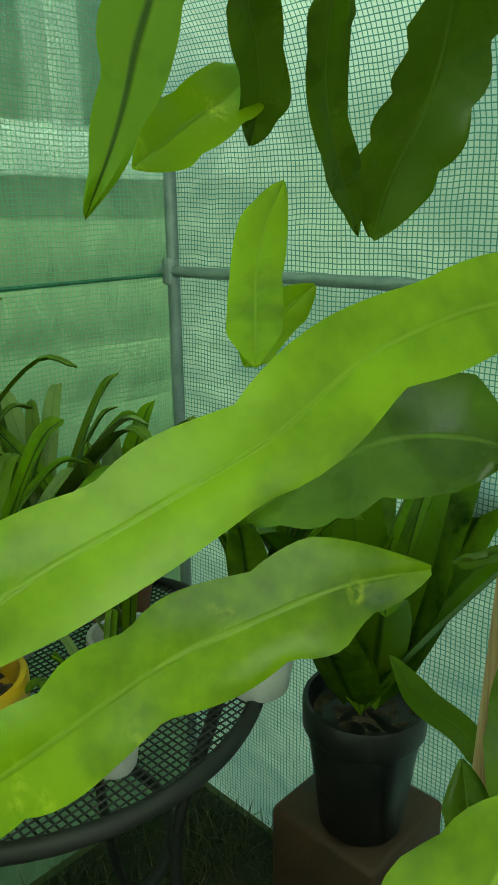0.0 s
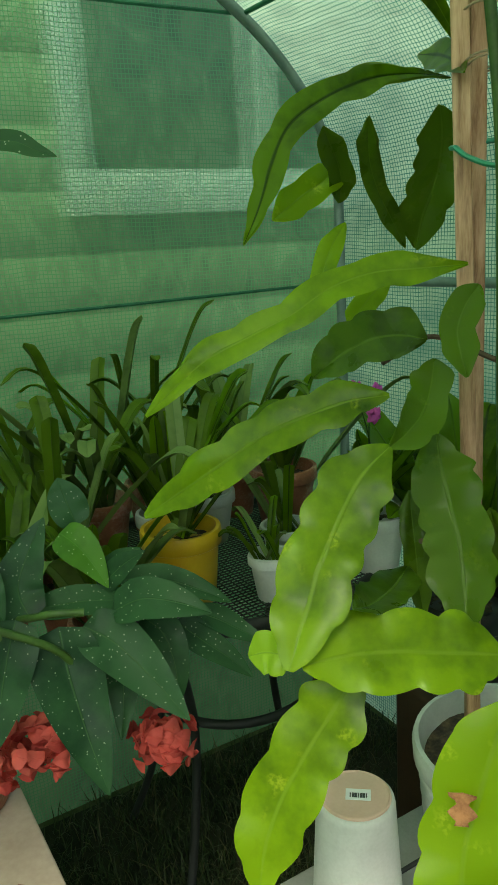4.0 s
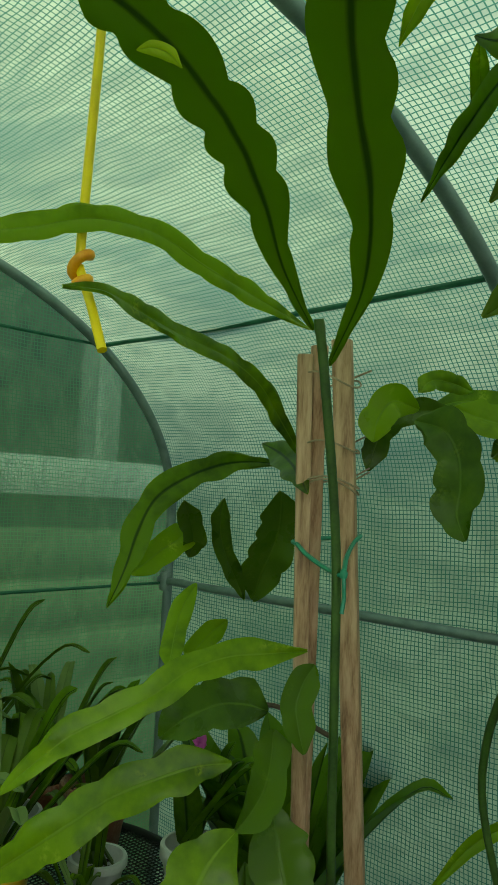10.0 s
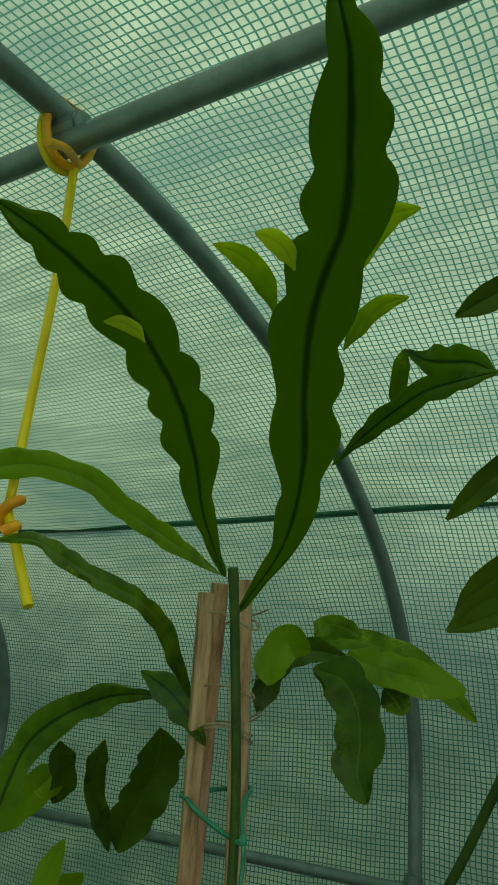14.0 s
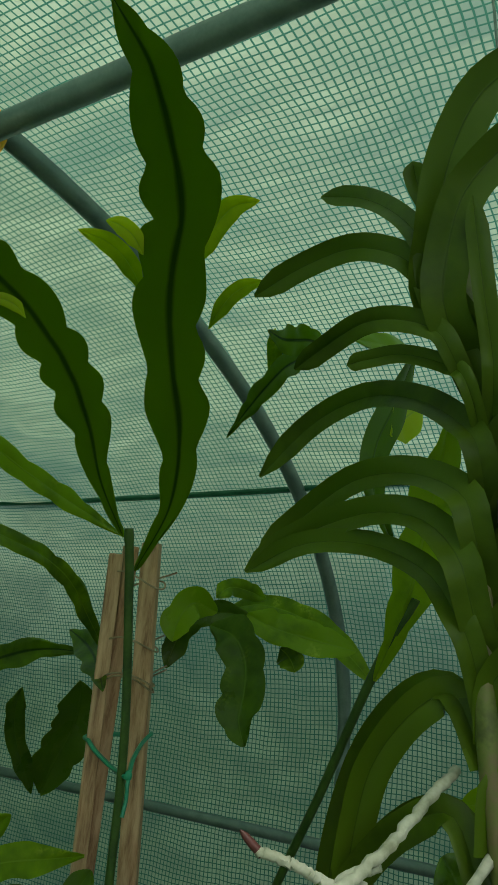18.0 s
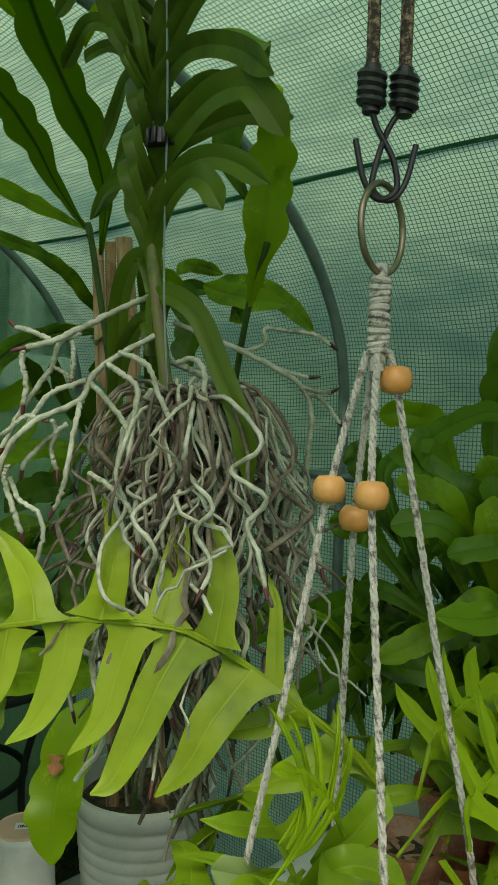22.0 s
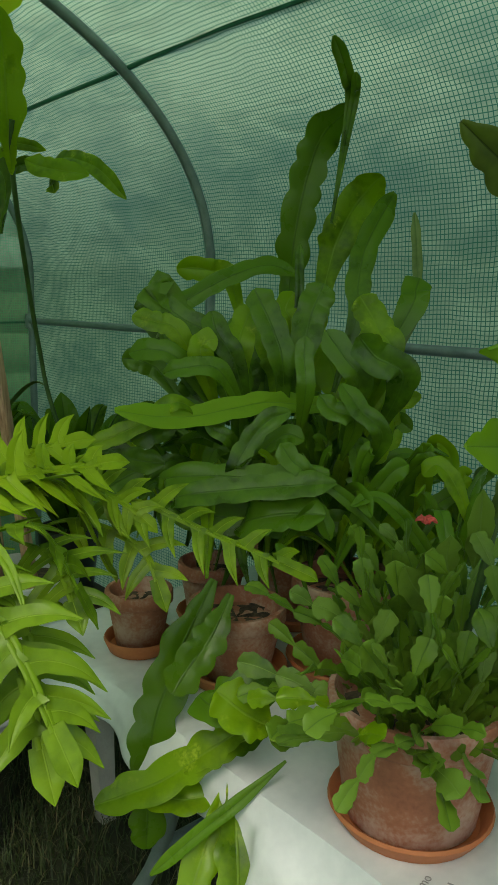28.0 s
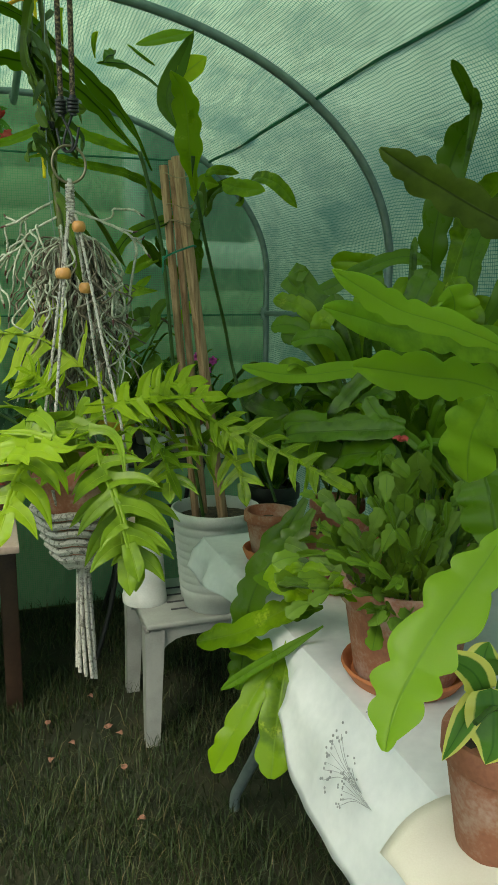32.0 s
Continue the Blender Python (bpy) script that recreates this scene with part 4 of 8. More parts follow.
tall_leaf([(0.481, 0.380, 1.515), (0.480, 0.369, 1.508), (0.478, 0.360, 1.498), (0.476, 0.354, 1.488)], 0.0314, (-0.94, -0.35, -0.00), "C", notch=0.1, notches=3)
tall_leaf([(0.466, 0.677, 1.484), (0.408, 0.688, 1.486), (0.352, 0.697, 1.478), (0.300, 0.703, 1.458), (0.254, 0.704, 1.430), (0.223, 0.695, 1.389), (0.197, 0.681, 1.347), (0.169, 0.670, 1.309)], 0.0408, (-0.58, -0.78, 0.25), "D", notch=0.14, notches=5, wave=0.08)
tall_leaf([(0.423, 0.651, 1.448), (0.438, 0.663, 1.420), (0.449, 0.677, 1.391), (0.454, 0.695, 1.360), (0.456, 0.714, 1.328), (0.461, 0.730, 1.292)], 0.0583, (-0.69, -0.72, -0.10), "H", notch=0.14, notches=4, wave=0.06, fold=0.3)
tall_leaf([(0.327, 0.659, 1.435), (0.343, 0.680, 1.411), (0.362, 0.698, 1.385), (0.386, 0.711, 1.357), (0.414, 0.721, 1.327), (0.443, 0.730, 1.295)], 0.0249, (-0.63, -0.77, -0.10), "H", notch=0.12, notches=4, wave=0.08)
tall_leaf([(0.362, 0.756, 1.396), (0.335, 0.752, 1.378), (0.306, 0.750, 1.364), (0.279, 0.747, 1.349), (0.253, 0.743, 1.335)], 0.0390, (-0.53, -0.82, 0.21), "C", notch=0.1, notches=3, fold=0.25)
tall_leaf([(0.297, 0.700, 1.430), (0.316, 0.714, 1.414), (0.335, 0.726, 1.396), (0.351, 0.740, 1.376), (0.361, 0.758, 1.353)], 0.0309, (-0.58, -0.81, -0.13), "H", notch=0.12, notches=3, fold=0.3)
tall_leaf([(0.302, 0.502, 1.445), (0.360, 0.568, 1.470), (0.412, 0.640, 1.495), (0.456, 0.721, 1.516)], 0.0413, (-0.74, -0.67, -0.03), "D", notch=0.12, notches=3)
tall_leaf([(0.231, 0.633, 1.243), (0.249, 0.650, 1.261), (0.268, 0.667, 1.282), (0.290, 0.681, 1.304), (0.317, 0.691, 1.327)], 0.0264, (-0.74, -0.67, 0.07), "C", notch=0.05, notches=3)
tall_leaf([(0.440, 0.842, 1.186), (0.448, 0.827, 1.212), (0.458, 0.810, 1.235), (0.471, 0.791, 1.255)], 0.0328, (-0.66, -0.72, 0.19), "C")
tall_leaf([(0.292, 0.485, 1.282), (0.249, 0.500, 1.281), (0.207, 0.514, 1.280), (0.168, 0.527, 1.269), (0.133, 0.536, 1.249), (0.099, 0.549, 1.234), (0.066, 0.564, 1.218), (0.038, 0.578, 1.195), (0.012, 0.591, 1.170)], 0.0328, (-0.51, -0.71, 0.49), "C", notch=0.16, notches=5, wave=0.05, n=34)
tall_leaf([(0.258, 0.553, 1.157), (0.226, 0.578, 1.152), (0.195, 0.601, 1.140), (0.164, 0.623, 1.125), (0.134, 0.643, 1.104), (0.105, 0.663, 1.081), (0.077, 0.685, 1.058), (0.048, 0.706, 1.035)], 0.0484, (-0.47, -0.74, 0.48), "C", notch=0.16, notches=5, wave=0.04, n=34)
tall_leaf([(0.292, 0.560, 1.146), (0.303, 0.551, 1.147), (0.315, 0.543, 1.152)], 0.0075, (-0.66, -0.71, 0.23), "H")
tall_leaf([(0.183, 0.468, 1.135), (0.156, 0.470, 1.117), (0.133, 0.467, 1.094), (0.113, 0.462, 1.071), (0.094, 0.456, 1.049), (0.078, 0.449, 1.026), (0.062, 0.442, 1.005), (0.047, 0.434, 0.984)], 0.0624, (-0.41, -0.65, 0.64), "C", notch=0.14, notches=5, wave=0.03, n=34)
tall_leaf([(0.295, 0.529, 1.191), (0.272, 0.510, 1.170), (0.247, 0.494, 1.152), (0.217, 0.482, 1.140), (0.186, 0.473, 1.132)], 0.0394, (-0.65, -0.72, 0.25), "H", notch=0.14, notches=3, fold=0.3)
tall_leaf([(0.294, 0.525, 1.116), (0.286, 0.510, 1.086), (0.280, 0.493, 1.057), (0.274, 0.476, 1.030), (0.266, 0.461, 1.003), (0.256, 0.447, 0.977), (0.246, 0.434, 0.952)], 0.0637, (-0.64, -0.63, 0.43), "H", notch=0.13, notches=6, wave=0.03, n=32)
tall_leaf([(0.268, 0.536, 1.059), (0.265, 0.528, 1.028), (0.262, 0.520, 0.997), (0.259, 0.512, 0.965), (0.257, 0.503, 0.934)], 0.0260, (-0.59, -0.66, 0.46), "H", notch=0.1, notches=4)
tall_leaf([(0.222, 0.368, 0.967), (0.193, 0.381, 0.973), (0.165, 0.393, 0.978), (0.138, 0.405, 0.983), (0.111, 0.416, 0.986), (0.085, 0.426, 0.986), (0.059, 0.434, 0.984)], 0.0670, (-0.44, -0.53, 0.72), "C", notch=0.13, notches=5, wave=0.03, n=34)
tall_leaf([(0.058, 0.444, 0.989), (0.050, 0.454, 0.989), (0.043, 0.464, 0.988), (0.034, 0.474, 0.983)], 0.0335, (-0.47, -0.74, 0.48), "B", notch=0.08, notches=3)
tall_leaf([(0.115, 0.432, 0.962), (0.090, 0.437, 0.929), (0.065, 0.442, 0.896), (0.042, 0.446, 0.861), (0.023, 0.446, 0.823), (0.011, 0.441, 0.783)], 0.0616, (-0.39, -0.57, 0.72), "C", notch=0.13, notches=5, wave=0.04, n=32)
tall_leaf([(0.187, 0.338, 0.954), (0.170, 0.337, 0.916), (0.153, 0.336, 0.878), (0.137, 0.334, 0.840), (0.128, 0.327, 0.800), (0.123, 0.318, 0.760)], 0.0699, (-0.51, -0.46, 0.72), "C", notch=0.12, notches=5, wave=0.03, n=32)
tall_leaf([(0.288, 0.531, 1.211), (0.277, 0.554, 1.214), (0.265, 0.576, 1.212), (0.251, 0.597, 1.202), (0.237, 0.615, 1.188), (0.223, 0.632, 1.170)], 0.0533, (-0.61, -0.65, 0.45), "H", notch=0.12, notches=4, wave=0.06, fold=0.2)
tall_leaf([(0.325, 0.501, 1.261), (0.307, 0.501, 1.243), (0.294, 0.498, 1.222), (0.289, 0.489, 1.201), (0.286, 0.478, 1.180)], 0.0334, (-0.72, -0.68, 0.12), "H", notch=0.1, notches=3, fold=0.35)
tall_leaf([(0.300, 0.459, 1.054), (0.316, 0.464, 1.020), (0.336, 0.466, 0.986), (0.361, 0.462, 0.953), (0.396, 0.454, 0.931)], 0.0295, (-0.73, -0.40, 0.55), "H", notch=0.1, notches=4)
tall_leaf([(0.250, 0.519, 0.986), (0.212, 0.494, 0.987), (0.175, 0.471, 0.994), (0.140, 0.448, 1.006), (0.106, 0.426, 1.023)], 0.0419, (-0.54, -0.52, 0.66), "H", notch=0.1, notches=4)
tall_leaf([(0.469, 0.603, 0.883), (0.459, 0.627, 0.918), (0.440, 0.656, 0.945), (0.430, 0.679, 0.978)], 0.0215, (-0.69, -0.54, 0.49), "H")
scar = blade([(0.1389, 0.3385, 0.8916), (0.1369, 0.3362, 0.8798), (0.1337, 0.3341, 0.8667)], 0.023, n=9, face=(-0.58, -0.55, 0.60), thick=0.0008, shape=lambda u: 0.65 + 0.3 * math.sin(11 * u + 1))
part("scar", scar, SCAR, tall, "dry brown scar on a stem")

slim = thing("slender_cactus", (0.46, 0.40, 0.72), "slender cactus with one thin stalk and long stems", "cactus")
tube_part("stem", [(0.56, 0.30, 0.74), (0.47, 0.36, 1.05), (0.435, 0.355, 1.20), (0.36, 0.25, 1.38), (0.315, 0.18, 1.50), (0.30, 0.14, 1.56)], 0.0045, STEMGREEN, slim, 30, 8)


def slim_leaf(points, width, face, mat, **shape):
    leaf_on(slim, points, width, face, mat, shape=cactus_shape, **shape)


slim_leaf([(0.316, 0.183, 1.485), (0.296, 0.147, 1.557), (0.288, 0.132, 1.613), (0.275, 0.114, 1.672), (0.243, 0.095, 1.712)], 0.0590, (-0.52, -0.85, -0.08), "C", notch=0.12, notches=5, n=28)
slim_leaf([(0.289, 0.156, 1.598), (0.256, 0.169, 1.652), (0.253, 0.168, 1.695), (0.278, 0.160, 1.748), (0.307, 0.153, 1.812)], 0.0391, (-0.24, -0.97, -0.06), "T")
slim_leaf([(0.305, 0.152, 1.807), (0.246, 0.148, 1.788), (0.187, 0.166, 1.775)], 0.0382, (-0.19, -0.78, 0.60), "C")
slim_leaf([(0.269, 0.160, 1.710), (0.301, 0.160, 1.738), (0.334, 0.154, 1.763)], 0.0413, (-0.27, -0.96, -0.08), "Y")

# ---- yellow cord ----
cord = thing("tied_rope", (0, 0.514, 1.99), "yellow cord tied to the ridge tube, knotted near its end", "cord")
tube_part("cord", [(0.012, 0.512, 1.955), (0.016, 0.514, 1.85), (0.014, 0.518, 1.70), (0.014, 0.521, 1.632)], 0.0042, YELLOW, cord, 20, 10)
tube_part("end", [(0.014, 0.521, 1.625), (0.018, 0.505, 1.59), (0.017, 0.483, 1.55)], 0.0042, YELLOW, cord, 12, 10)
kn = [(0.0145 + 0.0068 * math.cos(a), 0.519 - 0.0068 * math.sin(a), 1.636 - 0.0034 * a + 0.003 * math.sin(a)) for a in np.linspace(0.0, 9.0, 26)]
tube_part("knot", kn, 0.0047, ORANGE, cord, 50, 8, "tight orange-yellow overhand knot")
for off in (0.0, 0.011):
    lp = [(0.024 * math.cos(a) + off * 0.3, 0.505 + off + 0.012 * math.sin(a * 0.5), 1.985 + 0.034 * math.sin(a)) for a in np.linspace(0, 2 * math.pi, 18)]
    tube_part("loop", lp, 0.0042, YELLOW if off else ORANGE, cord, 36, 8)
tube_part("tail", [(0.01, 0.505, 1.955), (-0.02, 0.49, 1.945), (-0.05, 0.478, 1.925)], 0.004, ORANGE, cord, 10, 8, "short orange tail of the cord")

# ---- strap-leaved orchid with bare roots ----
vanda = thing("hanging_orchid", (0, -0.006, 1.564), "strap-leaved orchid hanging bare-rooted from a wire", "orchid")
tube_part("stem", [(0.012, -0.02, 1.33), (0.006, -0.012, 1.40), (0.0, -0.004, 1.48), (0.002, 0.0, 1.58), (0.0, 0.004, 1.66), (-0.008, 0.015, 1.74), (-0.012, 0.02, 1.79)], [0.0055] * 10 + [0.0055] * 12 + [0.005] * 6, ORCHIDSTEM, vanda, 28, 10)
tube_part("wire", [(0.0, -0.032, 1.32), (-0.014, -0.036, 1.45), (-0.014, -0.034, 1.6), (-0.008, -0.018, 1.75), (0.0, 0.0, 1.97)], 0.0009, STEEL, vanda, 20, 6, "thin grey hanging wire")
bm = bmesh.new()
bmesh.ops.create_cone(bm, cap_ends=True, segments=12, radius1=0.011, radius2=0.010, depth=0.012, matrix=pose(-0.012, -0.026, 1.564))
part("clip", bm, BLACKPLASTIC, vanda, "small black plant clip")
for k in range(9):
    a = 2 * math.pi * k / 9
    part("tooth", box_bm((0.003, 0.004, 0.013), pose(-0.012 + 0.0115 * math.cos(a), -0.026 + 0.0115 * math.sin(a), 1.564, 0, 0, math.degrees(a)), 0.0006, 1), BLACKPLASTIC, vanda)


def vanda_leaf(points, width, face, mat, **shape):
    shape.setdefault("fold", 0.35)
    if math.hypot(points[0][0], points[0][1]) < 0.07:
        points = [(0.004 + 0.12 * points[0][0], -0.004 + 0.12 * points[0][1], points[0][2] - 0.03)] + points
    leaf_on(vanda, points, width * 0.86, face, mat, shape=strap_shape, thick=0.0011, **shape)


vanda_leaf([(-0.032, 0.016, 1.678), (-0.033, 0.022, 1.707), (-0.019, 0.042, 1.740), (0.006, 0.078, 1.779), (0.021, 0.118, 1.802)], 0.0163, (-0.81, -0.43, -0.41), "V")
vanda_leaf([(-0.033, 0.013, 1.666), (-0.029, 0.023, 1.691), (-0.023, 0.042, 1.713), (-0.014, 0.075, 1.730), (-0.005, 0.115, 1.730), (-0.001, 0.150, 1.719)], 0.0189, (-0.79, -0.49, -0.37), "V")
vanda_leaf([(-0.031, 0.005, 1.641), (-0.035, 0.013, 1.655), (-0.038, 0.031, 1.663), (-0.032, 0.056, 1.668), (-0.024, 0.083, 1.661), (-0.022, 0.102, 1.651)], 0.0155, (-0.83, -0.49, -0.28), "V")
vanda_leaf([(-0.028, -0.002, 1.625), (-0.026, 0.008, 1.638), (-0.023, 0.034, 1.650), (-0.025, 0.054, 1.649), (-0.022, 0.068, 1.649)], 0.0114, (-0.86, -0.44, -0.24), "V")
vanda_leaf([(-0.020, -0.006, 1.591), (-0.015, 0.004, 1.609), (0.006, 0.035, 1.634), (0.032, 0.080, 1.651), (0.060, 0.132, 1.647), (0.074, 0.179, 1.616)], 0.0194, (-0.86, -0.48, -0.19), "V")
vanda_leaf([(-0.018, -0.003, 1.555), (-0.017, 0.005, 1.574), (0.013, 0.043, 1.594), (0.041, 0.090, 1.599), (0.072, 0.142, 1.583), (0.071, 0.173, 1.556)], 0.0213, (-0.87, -0.49, -0.08), "V")
vanda_leaf([(-0.015, -0.001, 1.521), (-0.020, 0.005, 1.543), (0.003, 0.033, 1.566), (0.032, 0.078, 1.576), (0.057, 0.135, 1.567), (0.061, 0.175, 1.545)], 0.0213, (-0.87, -0.48, -0.04), "V")
vanda_leaf([(-0.009, -0.000, 1.499), (-0.012, 0.007, 1.515), (0.003, 0.028, 1.538), (0.030, 0.072, 1.557), (0.043, 0.122, 1.560), (0.062, 0.174, 1.545)], 0.0176, (-0.88, -0.48, -0.01), "V")
vanda_leaf([(-0.030, 0.015, 1.675), (-0.030, 0.015, 1.714), (-0.029, 0.011, 1.761), (-0.021, -0.004, 1.809), (-0.001, -0.029, 1.844)], 0.0302, (-0.80, -0.37, -0.47), "V", fold=0.4)
vanda_leaf([(-0.035, 0.008, 1.664), (-0.042, 0.006, 1.694), (-0.037, -0.000, 1.731), (-0.033, -0.016, 1.755), (-0.028, -0.029, 1.769)], 0.0261, (-0.83, -0.36, -0.43), "V", fold=0.4)
vanda_leaf([(-0.022, -0.013, 1.630), (-0.026, -0.013, 1.645), (-0.038, -0.011, 1.679), (-0.043, -0.007, 1.725)], 0.0132, (-0.87, -0.36, -0.34), "V")
vanda_leaf([(-0.016, -0.003, 1.631), (-0.020, 0.008, 1.658), (-0.030, 0.011, 1.684), (-0.037, 0.010, 1.710)], 0.0168, (-0.86, -0.40, -0.33), "V")
vanda_leaf([(-0.027, 0.018, 1.698), (-0.027, 0.021, 1.732), (-0.027, 0.029, 1.753), (-0.032, 0.031, 1.766)], 0.0145, (-0.80, -0.40, -0.44), "V")
vanda_leaf([(-0.002, -0.012, 1.645), (-0.003, -0.029, 1.675), (-0.013, -0.066, 1.685), (-0.027, -0.111, 1.682), (-0.043, -0.155, 1.678)], 0.0289, (-0.77, -0.51, -0.38), "V", fold=0.35)
vanda_leaf([(-0.003, -0.017, 1.633), (-0.010, -0.050, 1.656), (-0.025, -0.096, 1.662), (-0.033, -0.134, 1.660), (-0.041, -0.170, 1.651)], 0.0202, (-0.80, -0.47, -0.37), "V", fold=0.3)
vanda_leaf([(-0.005, -0.012, 1.606), (-0.011, -0.045, 1.623), (-0.018, -0.084, 1.618), (-0.030, -0.130, 1.596), (-0.044, -0.173, 1.563)], 0.0208, (-0.82, -0.50, -0.28), "V", fold=0.3)
vanda_leaf([(-0.005, -0.017, 1.574), (-0.010, -0.043, 1.586), (-0.017, -0.082, 1.591), (-0.024, -0.120, 1.579)], 0.0178, (-0.83, -0.51, -0.22), "V", fold=0.3)
vanda_leaf([(-0.004, -0.015, 1.549), (-0.014, -0.051, 1.565), (-0.027, -0.100, 1.574), (-0.033, -0.139, 1.569), (-0.031, -0.156, 1.553), (-0.022, -0.165, 1.533)], 0.0251, (-0.88, -0.43, -0.21), "V", fold=0.3)
vanda_leaf([(0.008, -0.015, 1.563), (0.017, -0.043, 1.576), (0.030, -0.075, 1.584), (0.048, -0.112, 1.578)], 0.0198, (-0.86, -0.49, -0.17), "V", fold=0.3)
vanda_leaf([(-0.003, -0.012, 1.513), (-0.015, -0.047, 1.528), (-0.031, -0.091, 1.530), (-0.043, -0.137, 1.517), (-0.041, -0.170, 1.496)], 0.0191, (-0.85, -0.52, -0.10), "V", fold=0.3)
vanda_leaf([(-0.003, -0.010, 1.488), (-0.017, -0.043, 1.511), (-0.034, -0.086, 1.517), (-0.053, -0.125, 1.502), (-0.052, -0.139, 1.482)], 0.0204, (-0.84, -0.54, -0.07), "V", fold=0.3)
vanda_leaf([(0.001, -0.010, 1.441), (0.005, -0.031, 1.440), (0.012, -0.052, 1.422), (0.017, -0.071, 1.383), (0.023, -0.090, 1.339), (0.031, -0.094, 1.290)], 0.0204, (-0.84, -0.50, 0.24), "V", fold=0.25)
vanda_leaf([(0.006, 0.012, 1.477), (0.003, 0.031, 1.469), (0.012, 0.055, 1.441), (0.019, 0.066, 1.409), (0.028, 0.074, 1.374)], 0.0212, (-0.73, -0.67, 0.13), "V")
vanda_leaf([(0.010, 0.013, 1.424), (0.015, 0.039, 1.414), (0.022, 0.064, 1.389), (0.033, 0.086, 1.354), (0.041, 0.096, 1.323)], 0.0193, (-0.72, -0.66, 0.22), "V")
vanda_leaf([(0.007, 0.013, 1.479), (0.027, 0.042, 1.473), (0.070, 0.083, 1.442), (0.112, 0.117, 1.393), (0.151, 0.144, 1.328)], 0.0213, (-0.86, -0.45, 0.23), "V")
vanda_leaf([(0.014, 0.010, 1.423), (0.034, 0.038, 1.419), (0.066, 0.077, 1.390), (0.103, 0.114, 1.349), (0.127, 0.133, 1.309)], 0.0157, (-0.84, -0.43, 0.32), "V")


def root_radii(n, r, rng):
    return np.array([r * (1 + 0.10 * math.sin(i * 1.9 + rng.random()) + 0.06 * rng.random()) * (1 if i < n - 2 else 0.85) for i in range(n)])


def root(points, r, tip=True, old=False, seed=0):
    rng = random.Random(seed)
    n = 40
    r = r * 0.70
    path = glide(points, n)
    for i in range(n):
        path[i] += np.array([rng.gauss(0, 1) for _ in range(3)]) * r * 0.16
    ob = part("root", mesh_of("root", *tube_data(path, root_radii(n, r, rng), 7)), OLDROOT if old else ROOT, vanda)
    if tip:
        way = unit(path[-1] - path[-3])
        end = [path[-1] - way * 0.003, path[-1] + way * 0.003, path[-1] + way * 0.007, path[-1] + way * 0.0095]
        part("root_tip", mesh_of("root_tip", *tube_data(end, [r * 0.92, r * 0.9, r * 0.7, r * 0.2], 7)), ROOTTIP, ob)
    return path


BASE = np.array((0.012, -0.02, 1.375))
root([(0.007, -0.007, 1.413), (-0.027, -0.002, 1.394), (-0.053, -0.001, 1.376), (-0.065, -0.000, 1.355), (-0.087, 0.012, 1.342), (-0.101, 0.022, 1.330), (-0.112, 0.030, 1.311), (-0.116, 0.038, 1.280), (-0.116, 0.041, 1.246)], 0.0034, True, False, 900)
root([(0.009, 0.011, 1.445), (-0.020, 0.017, 1.430), (-0.051, 0.024, 1.412), (-0.070, 0.033, 1.401), (-0.091, 0.043, 1.394)], 0.0036, True, False, 901)
root([(-0.070, 0.033, 1.401), (-0.081, 0.046, 1.408), (-0.088, 0.061, 1.412)], 0.003, True, False, 902)
root([(-0.091, 0.043, 1.394), (-0.091, 0.044, 1.383), (-0.088, 0.042, 1.367), (-0.089, 0.045, 1.347)], 0.0031, True, False, 903)
root([(-0.051, 0.024, 1.409), (-0.061, 0.037, 1.401), (-0.064, 0.044, 1.380), (-0.071, 0.053, 1.365), (-0.087, 0.060, 1.335), (-0.093, 0.070, 1.311)], 0.0032, True, False, 904)
root([(-0.057, 0.004, 1.370), (-0.071, 0.022, 1.362), (-0.084, 0.023, 1.353), (-0.090, 0.032, 1.336), (-0.106, 0.038, 1.312), (-0.113, 0.049, 1.291)], 0.003, True, False, 905)
root([(-0.065, -0.000, 1.355), (-0.072, -0.005, 1.338), (-0.080, -0.009, 1.312), (-0.082, -0.003, 1.284), (-0.086, 0.002, 1.268)], 0.003, True, False, 906)
root([(-0.035, -0.009, 1.393), (-0.039, -0.035, 1.388), (-0.038, -0.051, 1.379), (-0.032, -0.056, 1.358), (-0.025, -0.063, 1.339)], 0.003, True, False, 907)
root([(-0.048, -0.008, 1.384), (-0.046, -0.025, 1.376), (-0.037, -0.035, 1.364), (-0.044, -0.039, 1.337), (-0.051, -0.043, 1.306)], 0.0032, True, False, 908)
root([(-0.060, -0.008, 1.367), (-0.058, -0.024, 1.355), (-0.048, -0.034, 1.337), (-0.044, -0.038, 1.319)], 0.0032, True, False, 909)
root([(-0.064, -0.012, 1.298), (-0.059, -0.032, 1.289), (-0.048, -0.044, 1.272), (-0.042, -0.049, 1.245)], 0.003, True, False, 910)
root([(0.002, -0.037, 1.387), (0.003, -0.054, 1.390), (0.002, -0.068, 1.380), (0.003, -0.067, 1.360), (0.002, -0.064, 1.347), (0.008, -0.068, 1.311)], 0.0032, True, False, 911)
root([(0.016, -0.008, 1.391), (0.040, -0.019, 1.381), (0.053, -0.034, 1.371), (0.053, -0.049, 1.358)], 0.004, True, False, 912)
root([(0.024, -0.005, 1.424), (0.047, -0.016, 1.415), (0.076, -0.035, 1.403), (0.101, -0.048, 1.391), (0.127, -0.062, 1.376), (0.136, -0.070, 1.348), (0.129, -0.073, 1.314), (0.121, -0.075, 1.266), (0.115, -0.080, 1.231)], 0.0036, True, False, 913)
